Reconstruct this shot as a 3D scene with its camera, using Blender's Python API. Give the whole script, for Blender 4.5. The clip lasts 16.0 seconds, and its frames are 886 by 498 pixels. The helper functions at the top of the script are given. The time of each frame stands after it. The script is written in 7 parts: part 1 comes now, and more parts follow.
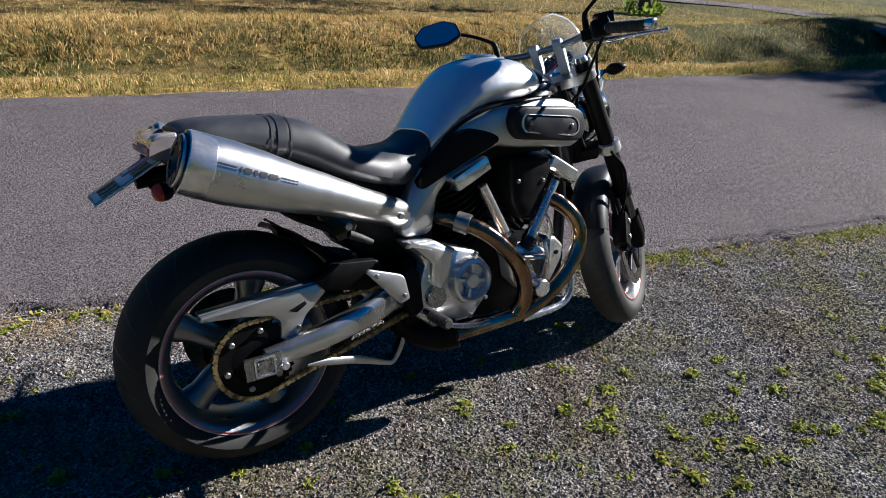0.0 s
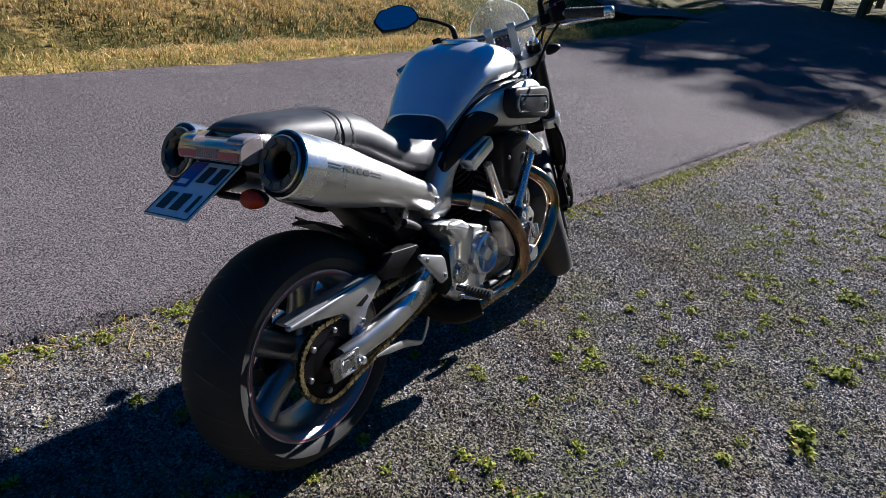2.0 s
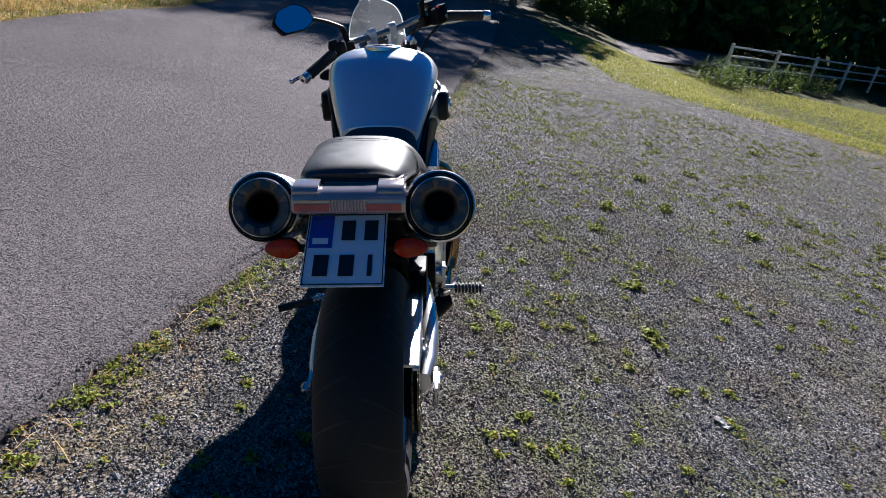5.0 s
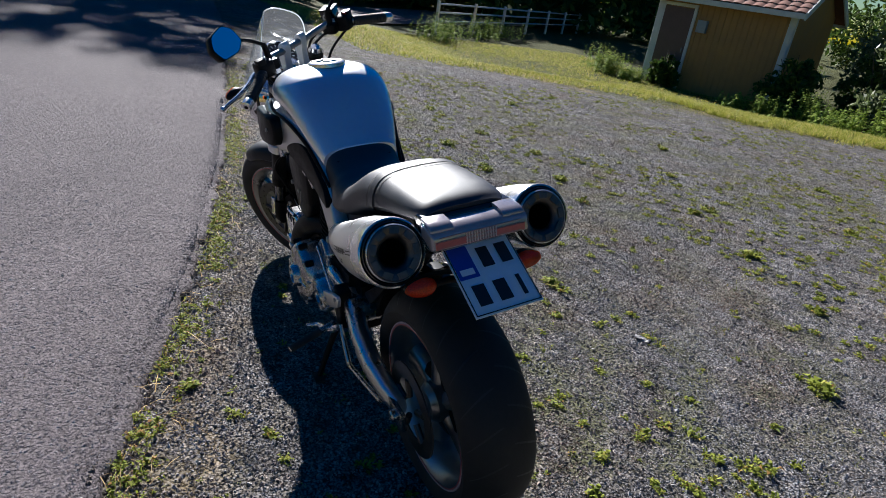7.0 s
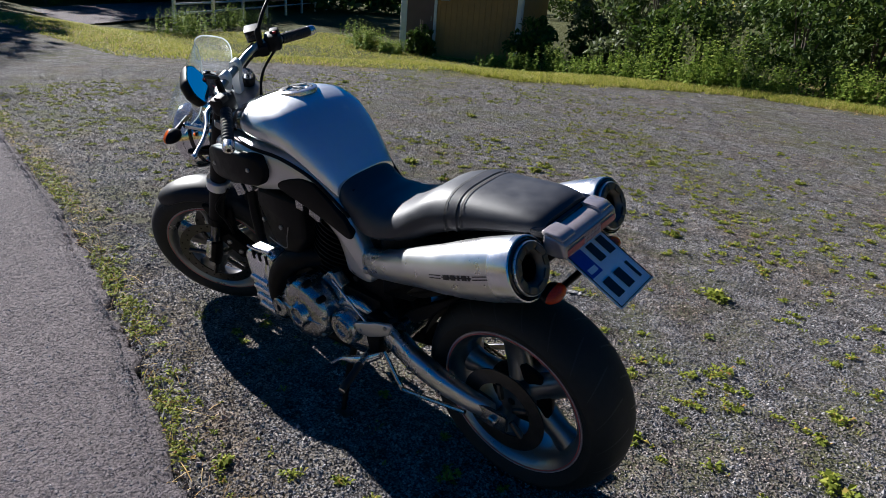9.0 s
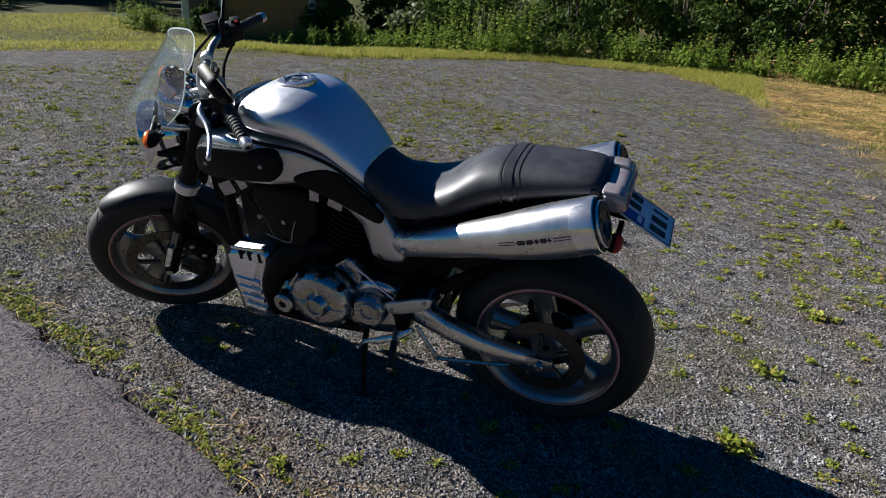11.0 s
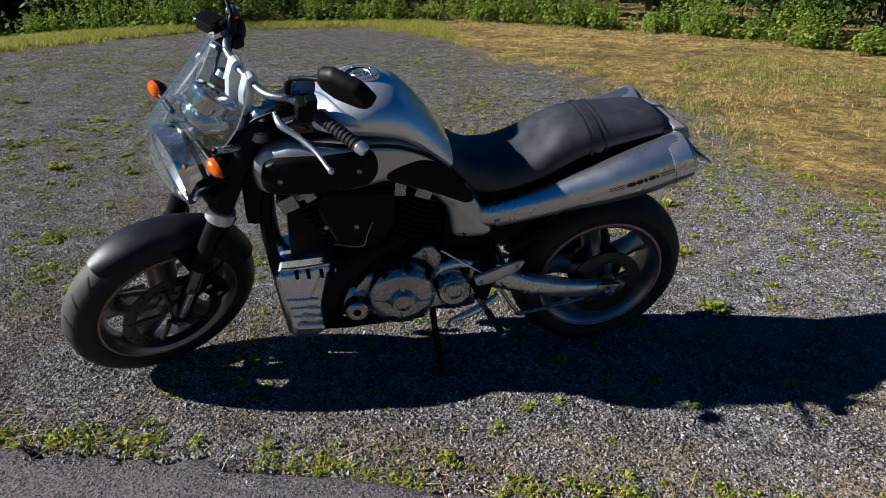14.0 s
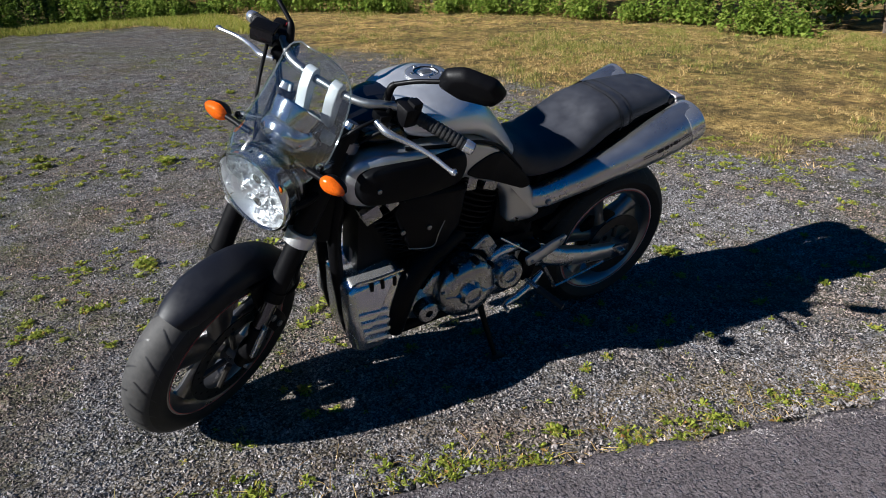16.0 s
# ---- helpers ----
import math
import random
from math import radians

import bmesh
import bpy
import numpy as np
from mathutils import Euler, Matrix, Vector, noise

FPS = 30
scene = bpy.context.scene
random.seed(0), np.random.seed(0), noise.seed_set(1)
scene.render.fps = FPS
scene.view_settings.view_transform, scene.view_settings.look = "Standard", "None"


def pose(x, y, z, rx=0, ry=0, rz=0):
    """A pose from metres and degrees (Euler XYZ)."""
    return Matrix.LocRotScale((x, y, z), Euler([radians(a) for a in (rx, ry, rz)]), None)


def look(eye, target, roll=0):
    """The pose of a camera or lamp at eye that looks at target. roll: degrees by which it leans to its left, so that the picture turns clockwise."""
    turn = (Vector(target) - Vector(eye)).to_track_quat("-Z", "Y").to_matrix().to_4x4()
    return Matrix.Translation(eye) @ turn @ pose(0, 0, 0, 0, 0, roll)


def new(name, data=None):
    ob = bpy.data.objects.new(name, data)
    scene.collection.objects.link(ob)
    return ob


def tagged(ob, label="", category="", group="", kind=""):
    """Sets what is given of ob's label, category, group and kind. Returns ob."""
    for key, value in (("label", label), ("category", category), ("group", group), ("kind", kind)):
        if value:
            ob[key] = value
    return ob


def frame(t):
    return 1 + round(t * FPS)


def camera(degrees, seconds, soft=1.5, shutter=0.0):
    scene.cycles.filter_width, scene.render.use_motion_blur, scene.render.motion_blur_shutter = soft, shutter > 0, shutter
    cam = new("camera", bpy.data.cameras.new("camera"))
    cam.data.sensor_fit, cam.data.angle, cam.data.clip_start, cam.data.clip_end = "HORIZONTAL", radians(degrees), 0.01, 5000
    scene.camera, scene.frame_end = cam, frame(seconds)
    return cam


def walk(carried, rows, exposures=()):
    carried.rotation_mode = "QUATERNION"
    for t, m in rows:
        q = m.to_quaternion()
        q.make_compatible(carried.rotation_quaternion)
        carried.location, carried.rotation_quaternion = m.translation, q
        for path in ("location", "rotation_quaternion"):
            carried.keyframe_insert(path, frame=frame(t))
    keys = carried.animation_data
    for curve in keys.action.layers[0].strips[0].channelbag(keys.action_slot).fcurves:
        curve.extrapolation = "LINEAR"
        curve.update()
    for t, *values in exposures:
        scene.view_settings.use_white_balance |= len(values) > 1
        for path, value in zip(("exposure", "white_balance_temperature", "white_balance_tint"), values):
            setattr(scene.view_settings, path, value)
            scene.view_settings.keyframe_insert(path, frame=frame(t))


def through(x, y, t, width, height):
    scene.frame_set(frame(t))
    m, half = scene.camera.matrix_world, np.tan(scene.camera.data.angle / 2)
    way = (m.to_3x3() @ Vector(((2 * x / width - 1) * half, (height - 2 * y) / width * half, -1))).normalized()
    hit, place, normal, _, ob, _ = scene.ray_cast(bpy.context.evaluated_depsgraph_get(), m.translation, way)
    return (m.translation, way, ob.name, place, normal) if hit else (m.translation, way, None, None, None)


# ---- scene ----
cam = camera(69.2, 16.0, soft=0.65)
PATH = [
    (0, (-0.269, -1.473, 1.326), (0.717, 0.042, 0.471), 3.7),
    (0.5, (-0.463, -1.38, 1.324), (0.7, 0.017, 0.49), 4.9),
    (1, (-0.652, -1.301, 1.332), (0.634, -0.018, 0.495), 4.6),
    (1.5, (-0.775, -1.161, 1.317), (0.623, -0.009, 0.47), 6.1),
    (2, (-0.87, -1.027, 1.325), (0.618, -0.02, 0.449), 6.7),
    (2.5, (-0.966, -0.881, 1.312), (0.604, -0.003, 0.439), 8.3),
    (3, (-1.108, -0.717, 1.316), (0.546, 0.007, 0.457), 8.1),
    (3.5, (-1.191, -0.557, 1.306), (0.524, -0.011, 0.433), 9.2),
    (4, (-1.235, -0.338, 1.315), (0.543, -0.036, 0.451), 9.0),
    (4.2, (-1.251, -0.268, 1.316), (0.547, -0.048, 0.469), 10.3),
    (6.3, (-1.219, 0.493, 1.325), (0.493, -0.099, 0.478), 11.1),
    (6.5, (-1.184, 0.568, 1.32), (0.51, -0.085, 0.481), 11.5),
    (7, (-1.135, 0.791, 1.319), (0.487, -0.09, 0.55), 9.4),
    (7.5, (-1.051, 0.96, 1.312), (0.52, -0.027, 0.565), 11.0),
    (8, (-0.905, 1.108, 1.309), (0.581, 0.002, 0.553), 7.6),
    (8.5, (-0.796, 1.225, 1.321), (0.589, 0.013, 0.537), 7.1),
    (9, (-0.71, 1.386, 1.331), (0.487, -0.031, 0.581), 4.8),
    (9.2, (-0.676, 1.46, 1.339), (0.472, 0.0, 0.596), 4.3),
    (11.3, (-0.12, 1.905, 1.323), (0.465, 0.157, 0.548), 3.8),
    (11.5, (-0.05, 1.958, 1.327), (0.492, 0.197, 0.551), 3.2),
    (12, (0.123, 2.032, 1.322), (0.569, 0.274, 0.48), 2.2),
    (12.5, (0.316, 2.02, 1.312), (0.558, 0.222, 0.47), 1.9),
    (13, (0.513, 2.018, 1.322), (0.678, 0.211, 0.48), 2.1),
    (13.5, (0.725, 2.029, 1.321), (0.642, 0.209, 0.497), 1.0),
    (14, (0.94, 2.038, 1.327), (0.664, 0.243, 0.49), 1.2),
    (14.5, (1.123, 1.961, 1.315), (0.744, 0.188, 0.472), 0.6),
    (15, (1.31, 1.884, 1.324), (0.812, 0.146, 0.469), 1.0),
    (15.5, (1.532, 1.849, 1.332), (0.835, 0.182, 0.475), -1.1),
    (16, (1.728, 1.799, 1.346), (0.861, 0.219, 0.48), -0.1),
]
walk(cam, [(t, look(eye, target, roll)) for t, eye, target, roll in PATH],
     exposures=[(0, 1.31, 6150, 10), (1.5, 1.35, 6060, 12), (3.5, 1.43, 5970, 14), (7, 1.39, 5960, 11), (9, 1.27, 6020, 11), (11.5, 1.09, 6100, 9), (16, 1.01, 5980, 9)])

# ---- world, sun, exposure ----
SUN_EL, SUN_AZ = radians(30.0), radians(-5.0)      # the sun stands ahead of the motorcycle
sun_from = Vector((math.cos(SUN_EL) * math.cos(SUN_AZ), math.cos(SUN_EL) * math.sin(SUN_AZ), math.sin(SUN_EL)))
world = bpy.data.worlds.new("sky")
scene.world = world
world.use_nodes = True
wn = world.node_tree.nodes
sky = wn.new("ShaderNodeTexSky")
sky.sky_type, sky.sun_disc = "NISHITA", False
sky.sun_elevation, sky.sun_rotation = SUN_EL, radians(90) - SUN_AZ
sky.air_density, sky.dust_density, sky.ozone_density = 1.0, 0.2, 2.0
wn["Background"].inputs["Strength"].default_value = 0.047
deep = wn.new("ShaderNodeHueSaturation")           # a clear, deep blue sky
deep.inputs["Hue"].default_value, deep.inputs["Saturation"].default_value, deep.inputs["Value"].default_value = 0.512, 2.25, 0.47
world.node_tree.links.new(sky.outputs[0], deep.inputs["Color"])
world.node_tree.links.new(deep.outputs[0], wn["Background"].inputs["Color"])
sun_data = bpy.data.lights.new("sun", "SUN")
sun_data.energy, sun_data.angle, sun_data.color = 5.0, radians(0.55), (1.0, 0.95, 0.87)
sun = new("sun", sun_data)
sun.matrix_world = look(sun_from * 60, (0, 0, 0))


# ---- materials ----
class Mat:
    """A node material: principled shader plus small helpers."""

    def __init__(self, name, color=(0.5, 0.5, 0.5), rough=0.5, metal=0.0, **more):
        self.m = bpy.data.materials.new(name)
        self.m.use_nodes = True
        self.t = self.m.node_tree
        self.b = self.t.nodes["Principled BSDF"]
        self.b.inputs["Base Color"].default_value = (*color, 1)
        self.b.inputs["Roughness"].default_value = rough
        self.b.inputs["Metallic"].default_value = metal
        for k, v in more.items():
            self.b.inputs[k.replace("_", " ")].default_value = v

    def node(self, kind, **props):
        n = self.t.nodes.new("ShaderNode" + kind)
        for k, v in props.items():
            if k in ("operation", "data_type", "blend_type", "feature", "attribute_name", "wave_type", "distance", "interpolation_type"):
                if k == "operation": n.operation = v
                if k == "data_type": n.data_type = v
                if k == "blend_type": n.blend_type = v
                if k == "feature": n.feature = v
                if k == "attribute_name": n.attribute_name = v
                if k == "wave_type": n.wave_type = v
            else:
                n.inputs[k].default_value = v
        return n

    def link(self, a, b):
        self.t.links.new(a, b)

    def coords(self):
        return self.node("TexCoord").outputs["Object"]

    def noise(self, scale, detail=4.0, rough=0.55, vec=None):
        n = self.node("TexNoise", Scale=scale, Detail=detail, Roughness=rough)
        self.link(vec or self.coords(), n.inputs["Vector"])
        return n.outputs["Fac"]

    def voronoi(self, scale, feature="F1", out="Distance", vec=None):
        n = self.node("TexVoronoi", Scale=scale, feature=feature)
        self.link(vec or self.coords(), n.inputs["Vector"])
        return n.outputs[out]

    def ramp(self, fac, stops):
        n = self.node("ValToRGB")
        e = n.color_ramp.elements
        while len(e) < len(stops):
            e.new(0.5)
        for el, (p, c) in zip(e, stops):
            el.position = p
            el.color = (*c, 1) if len(c) == 3 else c
        self.link(fac, n.inputs[0])
        return n.outputs[0]

    def mix(self, fac, a, b, mode="MIX"):
        n = self.node("Mix", data_type="RGBA", blend_type=mode)
        for v, i in ((fac, 0), (a, 6), (b, 7)):
            if hasattr(v, "is_linked"):
                self.link(v, n.inputs[i])
            else:
                n.inputs[i].default_value = v if not isinstance(v, tuple) or len(v) == 4 else (*v, 1)
        return n.outputs[2]

    def math(self, op, a, b=0.0):
        n = self.node("Math", operation=op)
        for v, i in ((a, 0), (b, 1)):
            if hasattr(v, "is_linked"):
                self.link(v, n.inputs[i])
            else:
                n.inputs[i].default_value = v
        return n.outputs[0]

    def color(self, out):
        self.link(out, self.b.inputs["Base Color"])

    def rough(self, out):
        self.link(out, self.b.inputs["Roughness"])

    def bump(self, height, strength=0.3, dist=0.01):
        n = self.node("Bump", Strength=strength, Distance=dist)
        self.link(height, n.inputs["Height"])
        self.link(n.outputs[0], self.b.inputs["Normal"])

    def vec(self, op, a, b):
        n = self.node("VectorMath", operation=op)
        for v, i in ((a, 0), (b, 1)):
            if hasattr(v, "is_linked"):
                self.link(v, n.inputs[i])
            else:
                n.inputs[i].default_value = v
        return n.outputs["Value" if op == "DOT_PRODUCT" else "Vector"]

    def warped(self, scale, amount):
        """Coordinates pushed about by noise, so that cells lose their round shape."""
        n = self.node("TexNoise", Scale=scale, Detail=2.0)
        self.link(self.coords(), n.inputs["Vector"])
        off = self.vec("MULTIPLY", self.vec("SUBTRACT", n.outputs["Color"], (0.5, 0.5, 0.5)), (amount, amount, amount))
        return self.vec("ADD", self.coords(), off)

    def chips(self, scale, vec, tilt=1.5):
        """Broken stone: cells that each tilt their own way. Gives height in metres, distance from the cell's middle, and three random values."""
        n = self.node("TexVoronoi", Scale=scale, feature="F1")
        self.link(vec, n.inputs["Vector"])
        lean = self.vec("DOT_PRODUCT", self.vec("SUBTRACT", vec, n.outputs["Position"]), self.vec("SUBTRACT", n.outputs["Color"], (0.5, 0.5, 0.5)))
        sep = self.node("SeparateColor")
        self.link(n.outputs["Color"], sep.inputs[0])
        high = self.math("SUBTRACT", self.math("MULTIPLY", lean, tilt), self.math("MULTIPLY", self.math("POWER", n.outputs["Distance"], 2.0), 0.55 / scale))
        return high, n.outputs["Distance"], sep.outputs

    def island(self):
        return self.node("NewGeometry").outputs["Random Per Island"]


def g3(v):
    return (v, v, v)


def worn(name, color, rough, metal=0.0, amount=0.25, scale=14.0, bump=0.0, **more):
    """A surface whose colour and gloss vary at two scales."""
    w = Mat(name, color, rough, metal, **more)
    a = w.noise(scale, 5)
    b = w.noise(scale * 9, 3)
    f = w.math("ADD", w.math("MULTIPLY", a, 0.7), w.math("MULTIPLY", b, 0.3))
    lo, hi = tuple(c * (1 - amount) for c in color), tuple(min(1, c * (1 + amount)) for c in color)
    w.color(w.ramp(f, [(0.3, lo), (0.7, hi)]))
    w.rough(w.ramp(f, [(0.3, g3(max(0.02, rough * 0.8))), (0.7, g3(min(1, rough * 1.3)))]))
    if bump:
        w.bump(b, bump, 0.002)
    return w.m


silver_paint = worn("silver_paint", (0.84, 0.85, 0.87), 0.40, 0.85, 0.04, 6, Coat_Weight=1.0, Coat_Roughness=0.04)
frame_paint = worn("silver_frame_paint", (0.56, 0.56, 0.57), 0.34, 0.88, 0.05, 4, Coat_Weight=0.4, Coat_Roughness=0.12)
satin_alloy = worn("satin_alloy", (0.74, 0.74, 0.75), 0.30, 0.85, 0.12, 16, 0.2)
dark_steel = worn("dark_brake_steel", (0.07, 0.065, 0.06), 0.35, 0.8, 0.3, 40)
silencer_metal = worn("brushed_silencer", (0.64, 0.64, 0.65), 0.29, 0.97, 0.04, 3)
cast_alloy = worn("cast_alloy", (0.38, 0.38, 0.39), 0.24, 0.97, 0.2, 20, 0.15)
bright_alloy = worn("bright_alloy", (0.76, 0.76, 0.77), 0.22, 0.90, 0.1, 18)
blasted_alloy = worn("blasted_alloy", (0.74, 0.74, 0.74), 0.5, 0.35, 0.06, 25)
chrome = worn("chrome", (0.72, 0.72, 0.72), 0.10, 1.0, 0.05, 12)
# A darker copy of the rear wheel's alloy: shade put into the colour.
front_wheel_alloy = worn("front_wheel_alloy", (0.24, 0.235, 0.24), 0.30, 0.9, 0.12, 9)
wheel_alloy = worn("wheel_alloy", (0.27, 0.275, 0.29), 0.32, 0.9, 0.12, 9)
black_plastic = worn("black_plastic", (0.004, 0.004, 0.005), 0.42, 0.0, 0.3, 30, 0.1, Specular_IOR_Level=0.14)
gloss_black = worn("gloss_black", (0.005, 0.005, 0.006), 0.18, 0.0, 0.2, 12, Coat_Weight=0.25)
matt_black = worn("matt_black_metal", (0.0032, 0.0032, 0.004), 0.45, 0.0, 0.3, 25, 0.2, Specular_IOR_Level=0.12)
satin_fender = worn("satin_fender", (0.006, 0.007, 0.012), 0.46, 0.0, 0.1, 9, Specular_IOR_Level=0.28)
steel = worn("dull_steel", (0.33, 0.33, 0.33), 0.35, 0.9, 0.2, 40)
dark_chrome = worn("dark_chrome", (0.14, 0.14, 0.15), 0.2, 1.0, 0.25, 30)
smoky_lens = worn("smoky_lens", (0.36, 0.32, 0.33), 0.16, 0.35, 0.2, 25, Coat_Weight=1.0)
sooty_chrome = worn("sooty_chrome", (0.105, 0.098, 0.095), 0.42, 0.9, 0.35, 40)


def make_lens(name, color, through=0.6):
    """Coloured plastic that glows with the light behind it."""
    w = Mat(name, color, 0.12, 0.0, Coat_Weight=0.7)
    n = w.voronoi(260)
    col = w.ramp(n, [(0.2, tuple(c * 0.75 for c in color)), (0.8, color)])
    w.color(col)
    w.bump(n, 0.25, 0.002)
    tr = w.node("BsdfTranslucent")
    w.link(col, tr.inputs["Color"])
    mx = w.node("MixShader")
    mx.inputs[0].default_value = through
    w.link(w.b.outputs[0], mx.inputs[1])
    w.link(tr.outputs[0], mx.inputs[2])
    w.link(mx.outputs[0], w.t.nodes["Material Output"].inputs[0])
    return w.m


red_orange_lens = make_lens("red_orange_lens", (0.85, 0.075, 0.012))
orange_lens = make_lens("orange_lens", (0.92, 0.17, 0.006), 0.35)
red_rear_lens = worn("clear_pink_lens", (0.40, 0.22, 0.23), 0.12, 0.0, 0.2, 60, Coat_Weight=0.6)
red_stripe = worn("red_stripe", (0.46, 0.10, 0.10), 0.35, 0.0, 0.2, 30)
pink_stripe = worn("pale_stripe", (0.55, 0.42, 0.42), 0.35, 0.0, 0.2, 30)
red_paint = worn("red_button", (0.5, 0.02, 0.02), 0.4)
plate_white = worn("plate_white", (0.82, 0.84, 0.86), 0.5, 0.0, 0.05, 30)
plate_blue = worn("plate_blue", (0.02, 0.06, 0.36), 0.35, 0.0, 0.1, 30)
grimy_paper = worn("grimy_paper", (0.42, 0.40, 0.39), 0.8, 0.0, 0.25, 40)
ink = worn("black_ink", (0.012, 0.012, 0.015), 0.45)
dial_face = worn("dial_face", (0.02, 0.02, 0.025), 0.25)
rubber_grip = worn("grip_rubber", (0.016, 0.016, 0.017), 0.6, 0.0, 0.3, 60, 0.4)


def make_leather():
    w = Mat("black_leather", (0.03, 0.032, 0.040), 0.5)
    v = w.voronoi(420, "F1")
    n = w.noise(18, 4)
    w.color(w.ramp(n, [(0.3, (0.018, 0.019, 0.025)), (0.7, (0.030, 0.032, 0.041))]))
    w.rough(w.ramp(n, [(0.3, g3(0.44)), (0.7, g3(0.58))]))
    w.bump(w.math("ADD", w.math("MULTIPLY", v, 0.5), n), 0.12, 0.002)
    w.b.inputs["Specular IOR Level"].default_value = 0.55
    return w.m


def make_tyre(name, lo, hi):
    w = Mat(name, hi, 0.72)
    n = w.noise(60, 6)
    m = w.noise(5, 3)
    w.color(w.ramp(w.math("ADD", w.math("MULTIPLY", n, 0.5), w.math("MULTIPLY", m, 0.5)), [(0.35, lo), (0.65, hi)]))
    w.bump(n, 0.25, 0.002)
    return w.m


def make_header_steel():
    """Heat-tinted chrome: gold and brown near the bends, blue beyond."""
    w = Mat("heat_tinted_chrome", (0.5, 0.4, 0.3), 0.14, 1.0)
    n = w.noise(7, 3)
    w.color(w.ramp(n, [(0.28, (0.46, 0.43, 0.42)), (0.42, (0.34, 0.25, 0.16)), (0.55, (0.24, 0.14, 0.09)), (0.66, (0.17, 0.12, 0.10)), (0.80, (0.24, 0.25, 0.30))]))
    d = w.noise(50, 4)
    w.rough(w.ramp(d, [(0.35, g3(0.08)), (0.7, g3(0.26))]))
    return w.m


def make_chain():
    w = Mat("gold_chain", (0.34, 0.26, 0.12), 0.42, 0.85)
    n = w.noise(90, 4)
    w.color(w.ramp(n, [(0.35, (0.10, 0.075, 0.04)), (0.65, (0.42, 0.33, 0.17))]))
    return w.m


def make_glass(name, tint=(1, 1, 1), rough=0.0, haze=0.0, gloss=0.045):
    m = bpy.data.materials.new(name)
    m.use_nodes = True
    t = m.node_tree
    t.nodes.remove(t.nodes["Principled BSDF"])
    a, g, x = t.nodes.new("ShaderNodeBsdfTransparent"), t.nodes.new("ShaderNodeBsdfGlossy"), t.nodes.new("ShaderNodeMixShader")
    w, k, f = t.nodes.new("ShaderNodeLayerWeight"), t.nodes.new("ShaderNodeMath"), t.nodes.new("ShaderNodeMath")
    w.inputs["Blend"].default_value = 0.5
    k.operation, f.operation = "POWER", "MULTIPLY_ADD"
    k.inputs[1].default_value, f.inputs[1].default_value, f.inputs[2].default_value = 2.8, 0.70, gloss
    t.links.new(w.outputs["Facing"], k.inputs[0])
    t.links.new(k.outputs[0], f.inputs[0])
    a.inputs["Color"].default_value = (*tint, 1)
    g.inputs["Roughness"].default_value = rough
    t.links.new(f.outputs[0], x.inputs[0])
    t.links.new(a.outputs[0], x.inputs[1])
    t.links.new(g.outputs[0], x.inputs[2])
    last = x.outputs[0]
    if haze:
        s, y = t.nodes.new("ShaderNodeBsdfTranslucent"), t.nodes.new("ShaderNodeMixShader")
        s.inputs["Color"].default_value = (0.85, 0.88, 0.9, 1)
        y.inputs[0].default_value = haze
        t.links.new(last, y.inputs[1])
        t.links.new(s.outputs[0], y.inputs[2])
        last = y.outputs[0]
    t.links.new(last, t.nodes["Material Output"].inputs[0])
    return m


leather, header_steel, chain_metal = make_leather(), make_header_steel(), make_chain()
tyre_rubber = make_tyre("tyre_rubber", g3(0.005), (0.012, 0.0116, 0.0116))
# Front tread only: dust, plus sunlight put into a paler rubber colour.
dusty_sunlit_rubber = make_tyre("dusty_sunlit_tyre_rubber", g3(0.022), (0.050, 0.047, 0.046))
clear_screen = make_glass("clear_screen", (0.87, 0.92, 0.945), 0.05, 0.04, 0.13)
screen_rim = make_glass("screen_rim", (0.75, 0.80, 0.80), 0.15, 0.25)
lamp_glass = make_glass("lamp_glass", (0.95, 0.97, 0.98), 0.02, 0.03, 0.06)
mirror_glass = Mat("mirror_glass", (0.85, 0.88, 0.92), 0.015, 1.0).m
reflector = worn("lamp_reflector", (0.92, 0.93, 0.95), 0.30, 0.85, 0.06, 45, 0.25)


def make_asphalt():
    w = Mat("asphalt", (0.11, 0.10, 0.10), 0.8)
    q = w.warped(55, 0.010)
    big = w.noise(0.7, 5, 0.6)
    high, v, rnd = w.chips(130, q, 2.0)
    crust = w.noise(46, 7, 0.75)
    fine = w.noise(260, 4, 0.7)
    chip = w.ramp(rnd[0], [(0.0, (0.090, 0.079, 0.085)), (0.55, (0.196, 0.173, 0.184)), (0.85, (0.330, 0.296, 0.310)), (1.0, (0.70, 0.66, 0.66))])
    tar = w.ramp(v, [(0.38, g3(1.0)), (0.72, g3(0.45))])
    col = w.mix(1.0, chip, tar, "MULTIPLY")
    wear = w.ramp(big, [(0.3, (0.72, 0.69, 0.70)), (0.7, (1.15, 1.10, 1.09))])
    col = w.mix(1.0, col, wear, "MULTIPLY")
    # Low parts of the crust are coloured darker, as their shade.
    col = w.mix(1.0, col, w.ramp(crust, [(0.36, g3(0.50)), (0.62, g3(1.22))]), "MULTIPLY")
    w.color(w.mix(0.30, col, w.ramp(fine, [(0.35, (0.057, 0.051, 0.055)), (0.65, (0.236, 0.215, 0.225))])))
    w.rough(w.ramp(rnd[1], [(0.0, g3(0.72)), (1.0, g3(0.95))]))
    w.b.inputs["Specular IOR Level"].default_value = 0.06
    w.bump(w.math("ADD", high, w.math("ADD", w.math("MULTIPLY", crust, 0.010), w.math("MULTIPLY", fine, 0.002))), 0.85, 1.0)
    return w.m


